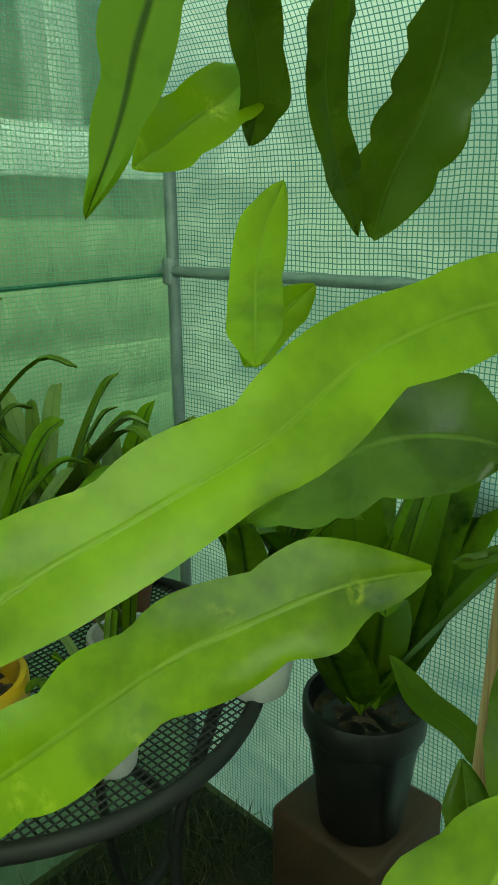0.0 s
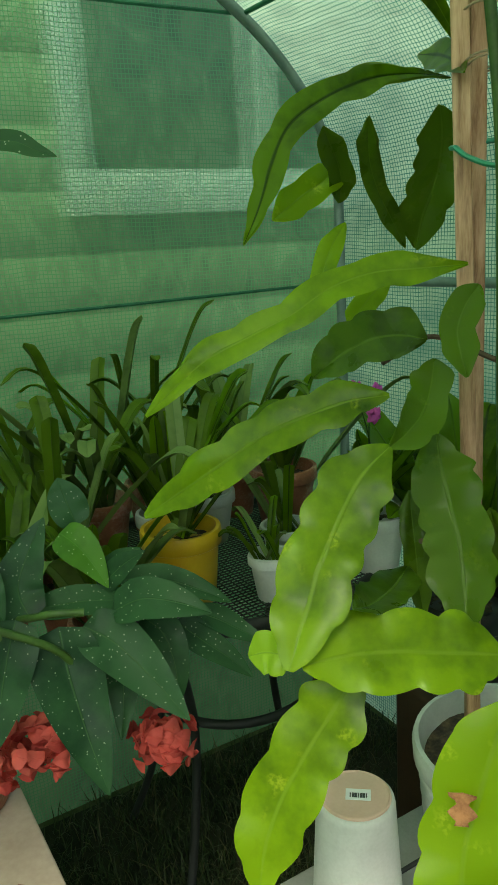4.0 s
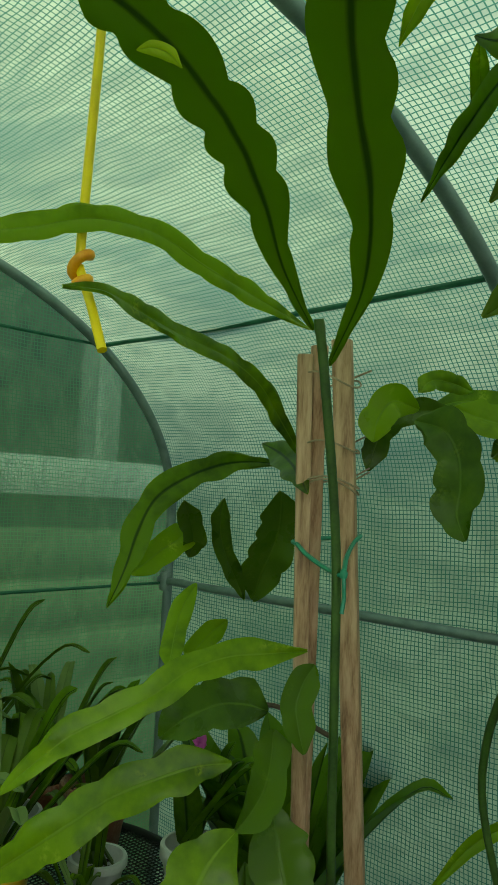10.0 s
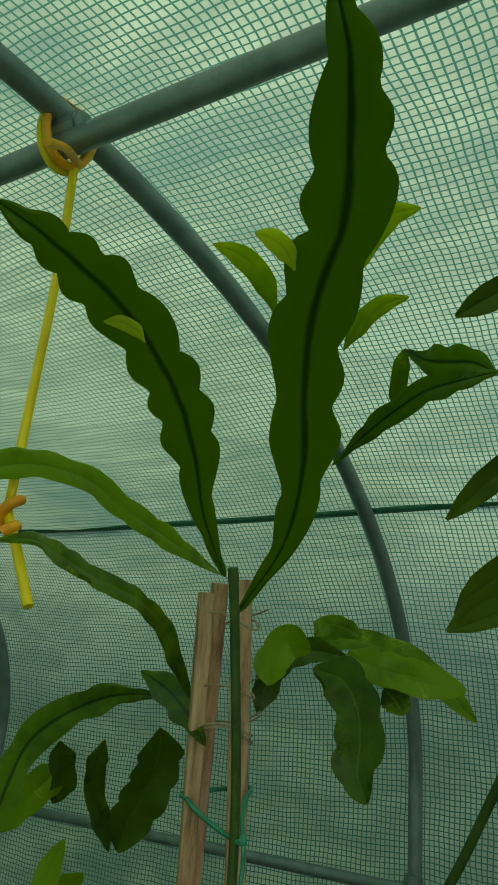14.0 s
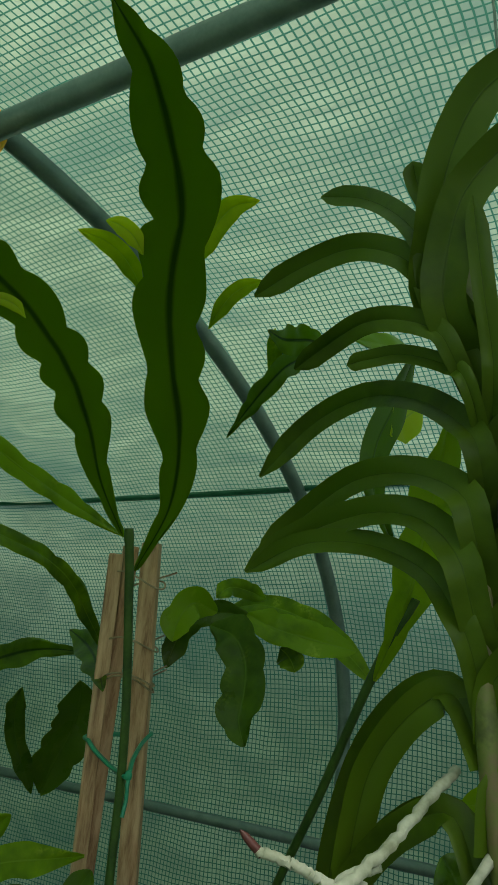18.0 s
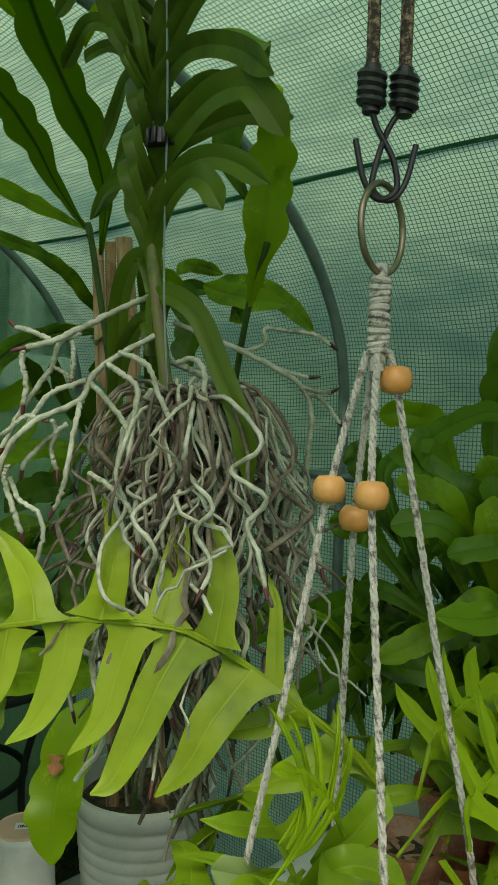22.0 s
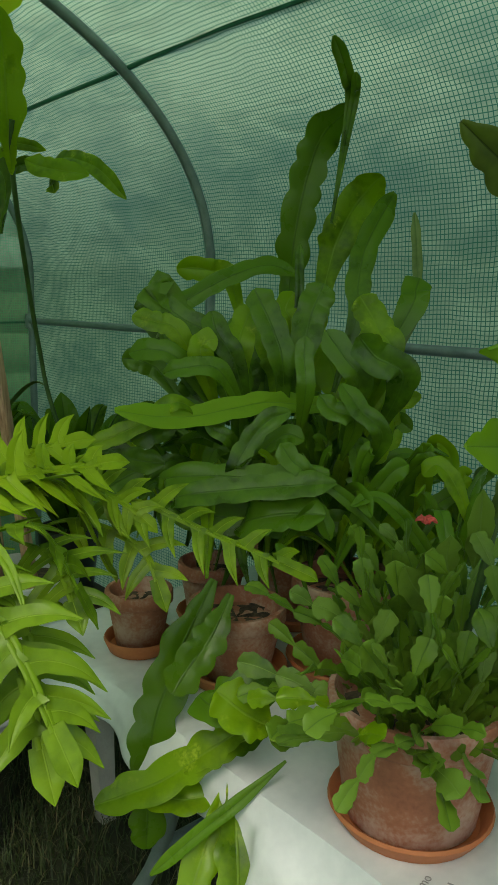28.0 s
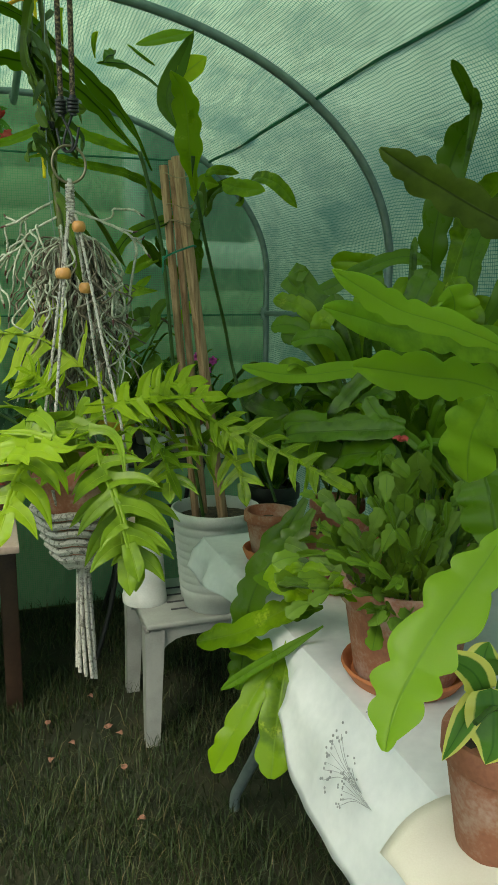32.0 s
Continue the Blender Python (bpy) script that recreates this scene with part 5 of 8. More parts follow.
root([(0.077, -0.035, 1.402), (0.097, -0.045, 1.410), (0.100, -0.042, 1.424), (0.118, -0.055, 1.423), (0.133, -0.074, 1.420), (0.143, -0.084, 1.411)], 0.0028, True, False, 914)
root([(0.101, -0.048, 1.391), (0.119, -0.052, 1.387), (0.133, -0.070, 1.381)], 0.0026, True, False, 915)
root([(0.130, -0.065, 1.372), (0.141, -0.077, 1.369), (0.146, -0.084, 1.369)], 0.0028, True, False, 916)
root([(0.132, -0.067, 1.368), (0.142, -0.078, 1.361), (0.154, -0.090, 1.340)], 0.0027, True, False, 917)
root([(0.077, -0.060, 1.344), (0.086, -0.069, 1.318), (0.097, -0.081, 1.301), (0.106, -0.089, 1.287), (0.090, -0.101, 1.274), (0.082, -0.120, 1.250), (0.080, -0.130, 1.221)], 0.0029, True, False, 918)
root([(0.057, -0.054, 1.355), (0.071, -0.068, 1.327), (0.071, -0.080, 1.294), (0.077, -0.083, 1.251), (0.074, -0.089, 1.202)], 0.003, True, False, 919)
root([(0.076, -0.060, 1.347), (0.090, -0.075, 1.326), (0.099, -0.082, 1.293), (0.092, -0.083, 1.230), (0.094, -0.082, 1.201)], 0.0028, True, False, 920)
root([(0.028, -0.061, 1.317), (0.024, -0.071, 1.306), (0.029, -0.075, 1.286), (0.021, -0.079, 1.263)], 0.003, True, False, 921)
root([(-0.071, 0.009, 1.335), (-0.081, 0.023, 1.321), (-0.091, 0.036, 1.304), (-0.092, 0.039, 1.297)], 0.0028, True, False, 922)
root([(-0.079, 0.018, 1.338), (-0.076, 0.016, 1.328), (-0.078, 0.019, 1.315), (-0.074, 0.017, 1.296)], 0.0028, True, False, 923)
root([(-0.110, 0.029, 1.302), (-0.111, 0.031, 1.290), (-0.106, 0.027, 1.269), (-0.101, 0.023, 1.250)], 0.0032, True, False, 924)
root([(-0.109, 0.027, 1.293), (-0.103, 0.023, 1.276), (-0.094, 0.012, 1.267), (-0.090, 0.009, 1.249), (-0.093, 0.016, 1.224)], 0.0028, True, False, 925)
root([(-0.105, 0.051, 1.322), (-0.107, 0.037, 1.328), (-0.098, 0.025, 1.340), (-0.091, 0.017, 1.339)], 0.0028, True, False, 926)
root([(-0.029, -0.026, 1.343), (-0.024, -0.029, 1.308), (-0.017, -0.034, 1.276), (-0.011, -0.037, 1.237)], 0.003, True, False, 927)
root([(-0.054, 0.029, 1.402), (-0.053, 0.029, 1.384), (-0.053, 0.031, 1.371)], 0.0028, True, False, 928)
root([(-0.062, 0.041, 1.380), (-0.056, 0.035, 1.375), (-0.053, 0.032, 1.367)], 0.0026, True, False, 929)
root([(0.048, -0.067, 1.288), (0.055, -0.073, 1.260), (0.057, -0.072, 1.225), (0.059, -0.071, 1.190)], 0.003, True, False, 930)
root([(0.097, -0.081, 1.301), (0.109, -0.090, 1.253), (0.107, -0.084, 1.216), (0.115, -0.089, 1.173)], 0.003, True, False, 931)
rng = random.Random(11)
pieces_new, pieces_old = [], []
for k in range(230):
    ang = rng.random() * 2 * math.pi
    spread = 0.012 + 0.10 * rng.random() ** 1.1
    top = 1.375 - 0.035 * rng.random()
    drop = 0.09 + 0.30 * rng.random() * (1 - 0.5 * spread / 0.12)
    cx, cy = BASE[0] + 0.012, BASE[1] - 0.01
    pts = [np.array((cx + 0.008 * math.cos(ang), cy + 0.008 * math.sin(ang), top - 0.01))]
    pts.append(np.array((cx + spread * 0.55 * math.cos(ang), cy + spread * 0.55 * math.sin(ang), top - 0.012 + 0.012 * rng.random())))
    for j in range(1, 7):
        u = j / 6
        w = 0.012
        pts.append(np.array((cx + spread * (0.7 + 0.45 * u * rng.random() + 0.15 * u) * math.cos(ang + rng.gauss(0, 0.12)) + rng.gauss(0, w), cy + spread * (0.7 + 0.4 * u) * math.sin(ang + rng.gauss(0, 0.12)) + rng.gauss(0, w), top - 0.02 - drop * u)))
    r = 0.0015 + 0.0014 * rng.random()
    old = rng.random() < 0.55
    if k < 110:
        root(pts, r, rng.random() < 0.6 and not old, old, k)
    else:
        path = glide(pts, 26) + np.random.RandomState(k).normal(0, 0.0016, (26, 3))
        (pieces_old if old else pieces_new).append(tube_data(path, root_radii(26, r * (0.6 if k % 3 == 0 else 0.9), rng), 6))
tagged(part("root_mass", joined("root_mass", pieces_old), OLDROOT, vanda), "tangled brown inner roots", "", "", "stuff")
tagged(part("root_mass", joined("root_mass", pieces_new), ROOT, vanda), "tangled grey-green inner roots", "", "", "stuff")
bm = box_bm((0.05, 0.05, 0.07), pose(0.02, -0.03, 1.31, 5, 8, 20), 0.006)
part("basket", bm, BLACKPLASTIC, vanda, "small black plastic net basket among the roots")
tube_part("tie", [(-0.004, -0.03, 1.355), (0.008, -0.038, 1.352), (0.016, -0.03, 1.356), (0.01, -0.02, 1.35), (0.0, -0.03, 1.345)], 0.0022, GREENTIE, vanda, 18, 6, "blue-green wire tie")

# ---- rope hanger with the fern ----
HX, HY = 0.003, -0.228
bungee = thing("bungee_hook", (HX, HY, 1.97), "brown elastic cord with two black hooks on the ridge", "bungee cord")
for s_ in (-1, 1):
    ox, oy = HX + 0.0085 * s_, HY - 0.0065 * s_
    tube_part("cord", [(HX + 0.004 * s_, HY - 0.003 * s_, 1.97), (ox, oy, 1.75), (ox, oy, 1.56)], 0.0042, BUNGEE, bungee, 12, 8)
    for k in range(4):
        zc = 1.562 - 0.0054 * k
        tube_part("coil", [(ox + 0.0068 * math.cos(a), oy + 0.0068 * math.sin(a), zc + 0.0015 * math.sin(a)) for a in np.linspace(0, 2 * math.pi, 16)], 0.003, BLACKPLASTIC, bungee, 26, 6)
    tube_part("core", [(ox, oy, 1.568), (ox, oy, 1.539)], 0.0056, BLACKPLASTIC, bungee, 6, 10)
    hook = [(ox, oy, 1.545), (HX + 0.004 * s_, HY - 0.002 * s_ + 0.003, 1.532), (HX - 0.004 * s_, HY + 0.003 * s_, 1.512), (HX - 0.006 * s_, HY + 0.005 * s_, 1.493), (HX + 0.003 * s_, HY - 0.002 * s_, 1.486), (HX + 0.011 * s_, HY - 0.008 * s_, 1.497), (HX + 0.016 * s_, HY - 0.012 * s_, 1.522)]
    tube_part("hook", hook, 0.0020, BLACKPLASTIC, bungee, 30, 8, "black coated wire hook")
hanger = thing("rope_hanger", (HX, HY, 1.44), "knotted grey cotton plant hanger with wooden beads", "plant hanger")
vx, vy = 0.998, 0.06
ringp = [(HX + 0.026 * math.cos(a) * vx, HY + 0.026 * math.cos(a) * vy, 1.468 + 0.028 * math.sin(a)) for a in np.linspace(0, 2 * math.pi, 28)]
tube_part("ring", ringp, 0.0022, BRASS, hanger, 60, 8, "dull brass ring")
for k in range(11):
    zc = 1.436 - 0.0046 * k
    c_ = [(HX + 0.0054 * math.cos(a), HY + 0.0054 * math.sin(a), zc + 0.001 * math.sin(a + k)) for a in np.linspace(0, 2 * math.pi, 14)]
    tube_part("wrap", c_, 0.0023, ROPE, hanger, 22, 6)
tube_part("wrap_core", [(HX, HY, 1.446), (HX, HY, 1.378)], [0.004, 0.005, 0.005, 0.005, 0.005, 0.005], ROPE, hanger, 6, 10)


def braid(points, r, parent):
    path = glide(points, 150)
    pieces = []
    for s_ in range(3):
        p2 = path.copy()
        for i in range(150):
            a = i * 1.15 + s_ * 2.094
            p2[i] += np.array((math.cos(a), math.sin(a), 0)) * r * 0.55
        pieces.append(tube_data(p2, r * 0.62, 6))
    return part("rope", joined("rope", pieces), ROPE, parent)


for (bx, by, bz), (ex, ey, ez) in (((0.014, -0.235, 1.373), (0.072, -0.278, 1.02)), ((-0.012, -0.205, 1.301), (-0.055, -0.17, 1.00)), ((-0.011, -0.237, 1.300), (-0.045, -0.285, 1.00)), ((0.026, -0.199, 1.278), (0.062, -0.165, 1.00))):
    braid([(HX + (bx - HX) * 0.25, HY + (by - HY) * 0.25, 1.39), (bx, by, bz), ((bx + ex) / 2, (by + ey) / 2, (bz + ez) / 2), (ex, ey, ez), (ex * 0.9, HY + (ey - HY) * 0.9, 0.93), (HX, HY, 0.825)], 0.0024, hanger)
    part("bead", lathe("bead", [(0.004, -0.0088), (0.0085, -0.0078), (0.0108, -0.003), (0.011, 0.001), (0.0102, 0.005), (0.0075, 0.0085), (0.004, 0.009)], (bx, by, bz), 20), BEADWOOD, hanger, "round honey-coloured wooden bead")
for k in range(9):
    a = k * 0.7
    braid([(HX + 0.008 * math.cos(a), HY + 0.008 * math.sin(a), 0.83), (HX + 0.012 * math.cos(a), HY + 0.012 * math.sin(a), 0.72), (HX + 0.016 * math.cos(a + 0.3), HY + 0.016 * math.sin(a + 0.3), 0.645 - 0.006 * k)], 0.0034, hanger)
for k in range(7):
    zz = 0.82 + 0.016 * k
    r_ = 0.035 + 0.045 * (k / 6) ** 0.6
    tube_part("net", [(HX + r_ * math.cos(a), HY + r_ * math.sin(a), zz + 0.003 * math.sin(6 * a)) for a in np.linspace(0, 2 * math.pi, 24)], 0.0065, ROPE, hanger, 40, 6)
fpot = flower_pot((HX, HY, 0.842), 0.078, 0.15, TERRACOTTA, "terracotta pot held in the rope hanger")

fern = thing("hanging_fern", (HX, HY, 0.98), "pale green fern with long lobed fronds in a hanger", "fern")


def blade_parts(points, width, face, n, thick, fold, shape):
    me = blade(points, width, n=n, face=face, thick=thick, fold=fold, shape=shape)
    v = [tuple(x.co) for x in me.vertices]
    f = [tuple(p.vertices) for p in me.polygons]
    uv = [None] * len(v)
    for lp, d in zip(me.loops, me.uv_layers[0].data):
        uv[lp.vertex_index] = tuple(d.uv)
    bpy.data.meshes.remove(me)
    return v, f, uv


def fern_frond(points, lobe, count, face, mat):
    """A frond: one winged rachis and curved lobes on both sides, in one sheet."""
    COUNT[0] += 1
    rng = random.Random(COUNT[0])
    path = glide(points, 60)
    way = unit(np.gradient(path, axis=0))
    face = np.array(face, float)
    verts, faces, uvs = [], [], []

    def add(v, f, uv):
        faces.extend(tuple(i + len(verts) for i in face_) for face_ in f)
        verts.extend(v)
        uvs.extend(uv)

    add(*blade_parts(path[::5], lobe * 0.24, face, 24, 0.0016, 0.05, lambda u: 0.22 + 0.78 * min(1, max(0, u - 0.1) * 2.4) * (1 - 0.45 * u)))
    length = float(np.linalg.norm(np.diff(path, axis=0), axis=1).sum())
    start = 0.26
    gap = (1 - start) * length / (count + 0.5)
    for k in range(count):
        for s_ in (-1, 1):
            u = start + (1 - start) * (k + (0.2 if s_ > 0 else 0.6)) / (count + 0.2)
            i = min(58, int(u * 59))
            prof_ = (0.6 + 0.4 * math.sin(math.pi * min(1, (u - start) / (1 - start) * 0.8 + 0.25))) * (0.85 + 0.3 * rng.random())
            L = lobe * 1.15 * prof_
            up = unit(face - way[i] * (face @ way[i]))
            side = np.cross(way[i], up) * s_
            fwd = 0.12 + 0.30 * u
            d = unit(side * 0.9 + way[i] * fwd + up * rng.gauss(0.06, 0.14))
            bend = way[i] * (0.16 + 0.16 * rng.random()) * L - np.array((0, 0, 1)) * L * (0.02 + 0.26 * rng.random() ** 1.5)
            b0 = path[i] - way[i] * 0.004
            lob = [b0, b0 + d * L * 0.33, b0 + d * L * 0.68 + bend * 0.35, b0 + d * L * 0.95 + bend]
            w = min(gap * 0.68, lobe * 0.34) * (0.85 + 0.25 * rng.random())
            add(*blade_parts(lob, w, up + side * rng.gauss(0, 0.2), 14, 0.0010, 0.14 + rng.gauss(0, 0.08), lambda v: (0.8 + 0.7 * max(0, 1 - v / 0.34) ** 2 + 0.2 * math.sin(math.pi * min(1, v * 1.1))) * min(1.0, ((1 - v) / 0.5) ** 0.75) if v < 1 else 0.04))
    i = 58
    lob = [path[54], path[59] + way[59] * lobe * 0.2, path[59] + way[59] * lobe * 0.5 + np.array((0, 0, -0.06 * lobe))]
    add(*blade_parts(lob, min(gap, lobe * 0.42), face, 14, 0.0010, 0.12, lambda v: (0.8 + 0.2 * math.sin(math.pi * v)) * min(1.0, ((1 - v) / 0.5) ** 0.7) if v < 1 else 0.04))
    return part("frond", mesh_of("frond", verts, faces, uvs), LEAVES[mat], fern)


fern_frond([(0.076, -0.253, 1.050), (0.154, -0.232, 1.070), (0.226, -0.241, 1.054), (0.277, -0.275, 1.038), (0.319, -0.318, 1.012), (0.360, -0.368, 0.990), (0.400, -0.420, 0.966)], 0.046, 7, (-0.40, -0.64, 0.65), "F")
fern_frond([(0.021, -0.246, 1.060), (0.068, -0.252, 1.083), (0.133, -0.250, 1.084), (0.197, -0.250, 1.072), (0.245, -0.266, 1.044), (0.263, -0.283, 1.024)], 0.042, 6, (-0.51, -0.59, 0.63), "F")
fern_frond([(0.035, -0.308, 1.057), (0.039, -0.360, 1.010), (0.039, -0.408, 0.963), (0.042, -0.433, 0.918), (0.042, -0.457, 0.875)], 0.068, 4, (-0.26, -0.77, 0.59), "G")
fern_frond([(-0.019, -0.330, 1.051), (-0.073, -0.399, 1.045), (-0.102, -0.448, 1.020), (-0.127, -0.494, 0.968)], 0.068, 4, (-0.03, -0.81, 0.58), "F")
fern_frond([(0.020, -0.170, 1.017), (-0.028, -0.182, 1.019), (-0.070, -0.200, 1.014), (-0.108, -0.221, 1.006)], 0.07, 5, (-0.21, -0.45, 0.87), "G")
fern_frond([(0.115, -0.227, 1.015), (0.134, -0.272, 1.007), (0.136, -0.316, 0.992), (0.129, -0.354, 0.967)], 0.06, 4, (-0.44, -0.39, 0.81), "G")
fern_frond([(-0.022, -0.234, 1.086), (-0.043, -0.238, 1.116), (-0.061, -0.234, 1.136), (-0.075, -0.234, 1.144)], 0.045, 5, (-0.26, -0.65, 0.71), "F")
fern_frond([(0.138, -0.197, 1.006), (0.199, -0.215, 1.020), (0.247, -0.246, 1.000), (0.267, -0.282, 0.976), (0.269, -0.307, 0.938)], 0.05, 4, (-0.39, -0.69, 0.61), "F")
fern_frond([(0.089, -0.220, 1.064), (0.124, -0.215, 1.101), (0.158, -0.214, 1.112), (0.203, -0.221, 1.119)], 0.055, 4, (-0.52, -0.70, 0.49), "F")
fern_frond([(0.003, -0.295, 1.051), (0.020, -0.373, 1.016), (0.033, -0.431, 0.972), (0.046, -0.484, 0.899)], 0.06, 4, (-0.14, -0.78, 0.61), "G")
fern_frond([(0.006, -0.304, 1.096), (0.058, -0.277, 1.094), (0.113, -0.274, 1.101), (0.178, -0.257, 1.097), (0.227, -0.264, 1.098)], 0.05, 5, (-0.26, -0.71, 0.65), "F")
fern_frond([(0.089, -0.248, 1.009), (0.088, -0.312, 0.962), (0.075, -0.369, 0.909), (0.063, -0.413, 0.856)], 0.06, 5, (-0.24, -0.57, 0.79), "G")


def fern_lobe(points, width, face, mat, **shape):
    if mat == "L":
        points = [(x - 0.015, y - 0.020, z + 0.009) for x, y, z in points]
    if len(points) > 5:
        leaf_on(fern, points, width * 0.8, face, mat, "midrib", shape=lambda v: 1.0 - 0.5 * v, thick=0.0015, **shape)
        return
    a_, b_, c_ = (np.array(points[i]) for i in (0, len(points) // 2, -1))
    side_ = unit(np.cross(c_ - a_, face)) * 0.10 * np.linalg.norm(c_ - a_)
    points = [tuple(np.array(q) + side_ * math.sin(math.pi * i / (len(points) - 1)) * (1 if c_[2] > a_[2] else -1)) for i, q in enumerate(points)]
    leaf_on(fern, points, width * 0.86, face, mat, "lobe", shape=lambda v: (0.92 + 0.7 * max(0.0, 1 - v / 0.16) ** 2) * max(0.03, 1 - v ** 2.1) ** 0.8, thick=0.001, **shape)


fern_lobe([(0.099, -0.170, 1.059), (0.078, -0.153, 1.089), (0.046, -0.124, 1.123), (0.020, -0.102, 1.150), (-0.007, -0.087, 1.170), (-0.033, -0.073, 1.183), (-0.082, -0.032, 1.189), (-0.129, -0.017, 1.190), (-0.163, -0.008, 1.191), (-0.186, 0.002, 1.191)], 0.0075, (-0.65, -0.59, 0.48), "L", fold=0.05, n=40)
fern_lobe([(-0.155, -0.012, 1.192), (-0.156, 0.006, 1.204), (-0.150, 0.028, 1.216), (-0.145, 0.045, 1.231)], 0.0195, (-0.56, -0.65, 0.51), "L", fold=0.15)
fern_lobe([(-0.111, -0.022, 1.189), (-0.110, -0.000, 1.206), (-0.108, 0.027, 1.226), (-0.109, 0.044, 1.248)], 0.0334, (-0.52, -0.75, 0.41), "L", fold=0.15)
fern_lobe([(-0.072, -0.043, 1.189), (-0.055, -0.017, 1.211), (-0.038, 0.001, 1.241), (-0.035, 0.009, 1.269)], 0.0336, (-0.62, -0.69, 0.38), "L", fold=0.15)
fern_lobe([(-0.035, -0.067, 1.184), (-0.025, -0.051, 1.210), (-0.008, -0.040, 1.241), (0.002, -0.037, 1.272)], 0.0313, (-0.68, -0.63, 0.38), "L", fold=0.15)
fern_lobe([(-0.004, -0.090, 1.168), (0.001, -0.081, 1.204), (0.006, -0.072, 1.233), (0.010, -0.061, 1.261)], 0.0311, (-0.71, -0.58, 0.40), "L", fold=0.15)
fern_lobe([(0.033, -0.118, 1.133), (0.036, -0.105, 1.162), (0.043, -0.098, 1.191), (0.051, -0.092, 1.214)], 0.0171, (-0.73, -0.51, 0.45), "L", fold=0.15)
fern_lobe([(-0.129, -0.017, 1.189), (-0.138, -0.014, 1.163), (-0.145, -0.014, 1.144), (-0.150, -0.016, 1.132)], 0.0272, (-0.46, -0.70, 0.55), "L", fold=0.15)
fern_lobe([(-0.087, -0.026, 1.188), (-0.102, -0.025, 1.156), (-0.117, -0.023, 1.127), (-0.132, -0.021, 1.110)], 0.0318, (-0.49, -0.66, 0.57), "L", fold=0.15)
fern_lobe([(-0.052, -0.055, 1.185), (-0.069, -0.047, 1.154), (-0.082, -0.048, 1.124), (-0.098, -0.045, 1.100)], 0.0324, (-0.55, -0.61, 0.57), "L", fold=0.15)
fern_lobe([(-0.021, -0.078, 1.175), (-0.049, -0.070, 1.148), (-0.067, -0.064, 1.118), (-0.082, -0.062, 1.087), (-0.093, -0.065, 1.078)], 0.0381, (-0.57, -0.58, 0.58), "L", fold=0.15)
fern_lobe([(0.022, -0.105, 1.148), (-0.015, -0.092, 1.122), (-0.034, -0.086, 1.093), (-0.051, -0.083, 1.068)], 0.0409, (-0.60, -0.53, 0.60), "L", fold=0.15)
fern_lobe([(0.057, -0.136, 1.118), (0.026, -0.110, 1.111), (-0.002, -0.093, 1.102)], 0.0307, (-0.68, -0.47, 0.56), "F", fold=0.15)
fern_lobe([(0.086, -0.162, 1.086), (0.048, -0.135, 1.077), (0.015, -0.112, 1.057)], 0.0411, (-0.68, -0.42, 0.60), "F", fold=0.15)
fern_lobe([(-0.157, -0.011, 1.190), (-0.174, -0.006, 1.192), (-0.186, -0.003, 1.193), (-0.191, 0.001, 1.198)], 0.0077, (-0.51, -0.62, 0.60), "L")
fern_lobe([(-0.163, -0.011, 1.192), (-0.174, -0.007, 1.182), (-0.185, -0.005, 1.171)], 0.0191, (-0.53, -0.59, 0.62), "L")
fern_lobe([(0.042, -0.268, 1.058), (0.027, -0.289, 1.057), (-0.008, -0.339, 1.055), (-0.038, -0.379, 1.056), (-0.074, -0.439, 1.063), (-0.100, -0.483, 1.063), (-0.120, -0.519, 1.060)], 0.0069, (-0.40, -0.69, 0.61), "F", fold=0.05, n=34)
fern_lobe([(-0.051, -0.406, 1.063), (-0.035, -0.417, 1.066), (-0.020, -0.439, 1.085)], 0.0138, (-0.43, -0.66, 0.61), "F", fold=0.15)
fern_lobe([(-0.071, -0.435, 1.062), (-0.051, -0.456, 1.066), (-0.033, -0.476, 1.066), (-0.023, -0.490, 1.070)], 0.0194, (-0.46, -0.60, 0.65), "F", fold=0.15)
fern_lobe([(-0.095, -0.474, 1.059), (-0.079, -0.499, 1.061), (-0.064, -0.518, 1.056), (-0.049, -0.535, 1.056)], 0.0280, (-0.44, -0.56, 0.70), "F", fold=0.15)
fern_lobe([(-0.054, -0.404, 1.063), (-0.086, -0.392, 1.065), (-0.116, -0.382, 1.066), (-0.138, -0.376, 1.074)], 0.0128, (-0.29, -0.73, 0.62), "F", fold=0.15)
fern_lobe([(-0.080, -0.447, 1.062), (-0.103, -0.442, 1.068), (-0.126, -0.438, 1.064), (-0.147, -0.435, 1.061)], 0.0285, (-0.30, -0.69, 0.66), "F", fold=0.15)
fern_lobe([(-0.095, -0.476, 1.053), (-0.120, -0.469, 1.056), (-0.141, -0.466, 1.052), (-0.159, -0.467, 1.046)], 0.0247, (-0.28, -0.66, 0.70), "F", fold=0.15)
fern_lobe([(-0.020, -0.354, 1.061), (-0.039, -0.339, 1.064), (-0.064, -0.334, 1.056), (-0.082, -0.337, 1.037)], 0.0129, (-0.34, -0.73, 0.59), "F")
fern_lobe([(0.009, -0.313, 1.059), (-0.012, -0.296, 1.062), (-0.035, -0.293, 1.057), (-0.065, -0.288, 1.027)], 0.0133, (-0.36, -0.74, 0.56), "G")
fern_lobe([(0.009, -0.313, 1.059), (0.030, -0.330, 1.051), (0.042, -0.368, 1.031), (0.049, -0.417, 0.995)], 0.0200, (-0.48, -0.64, 0.60), "G")
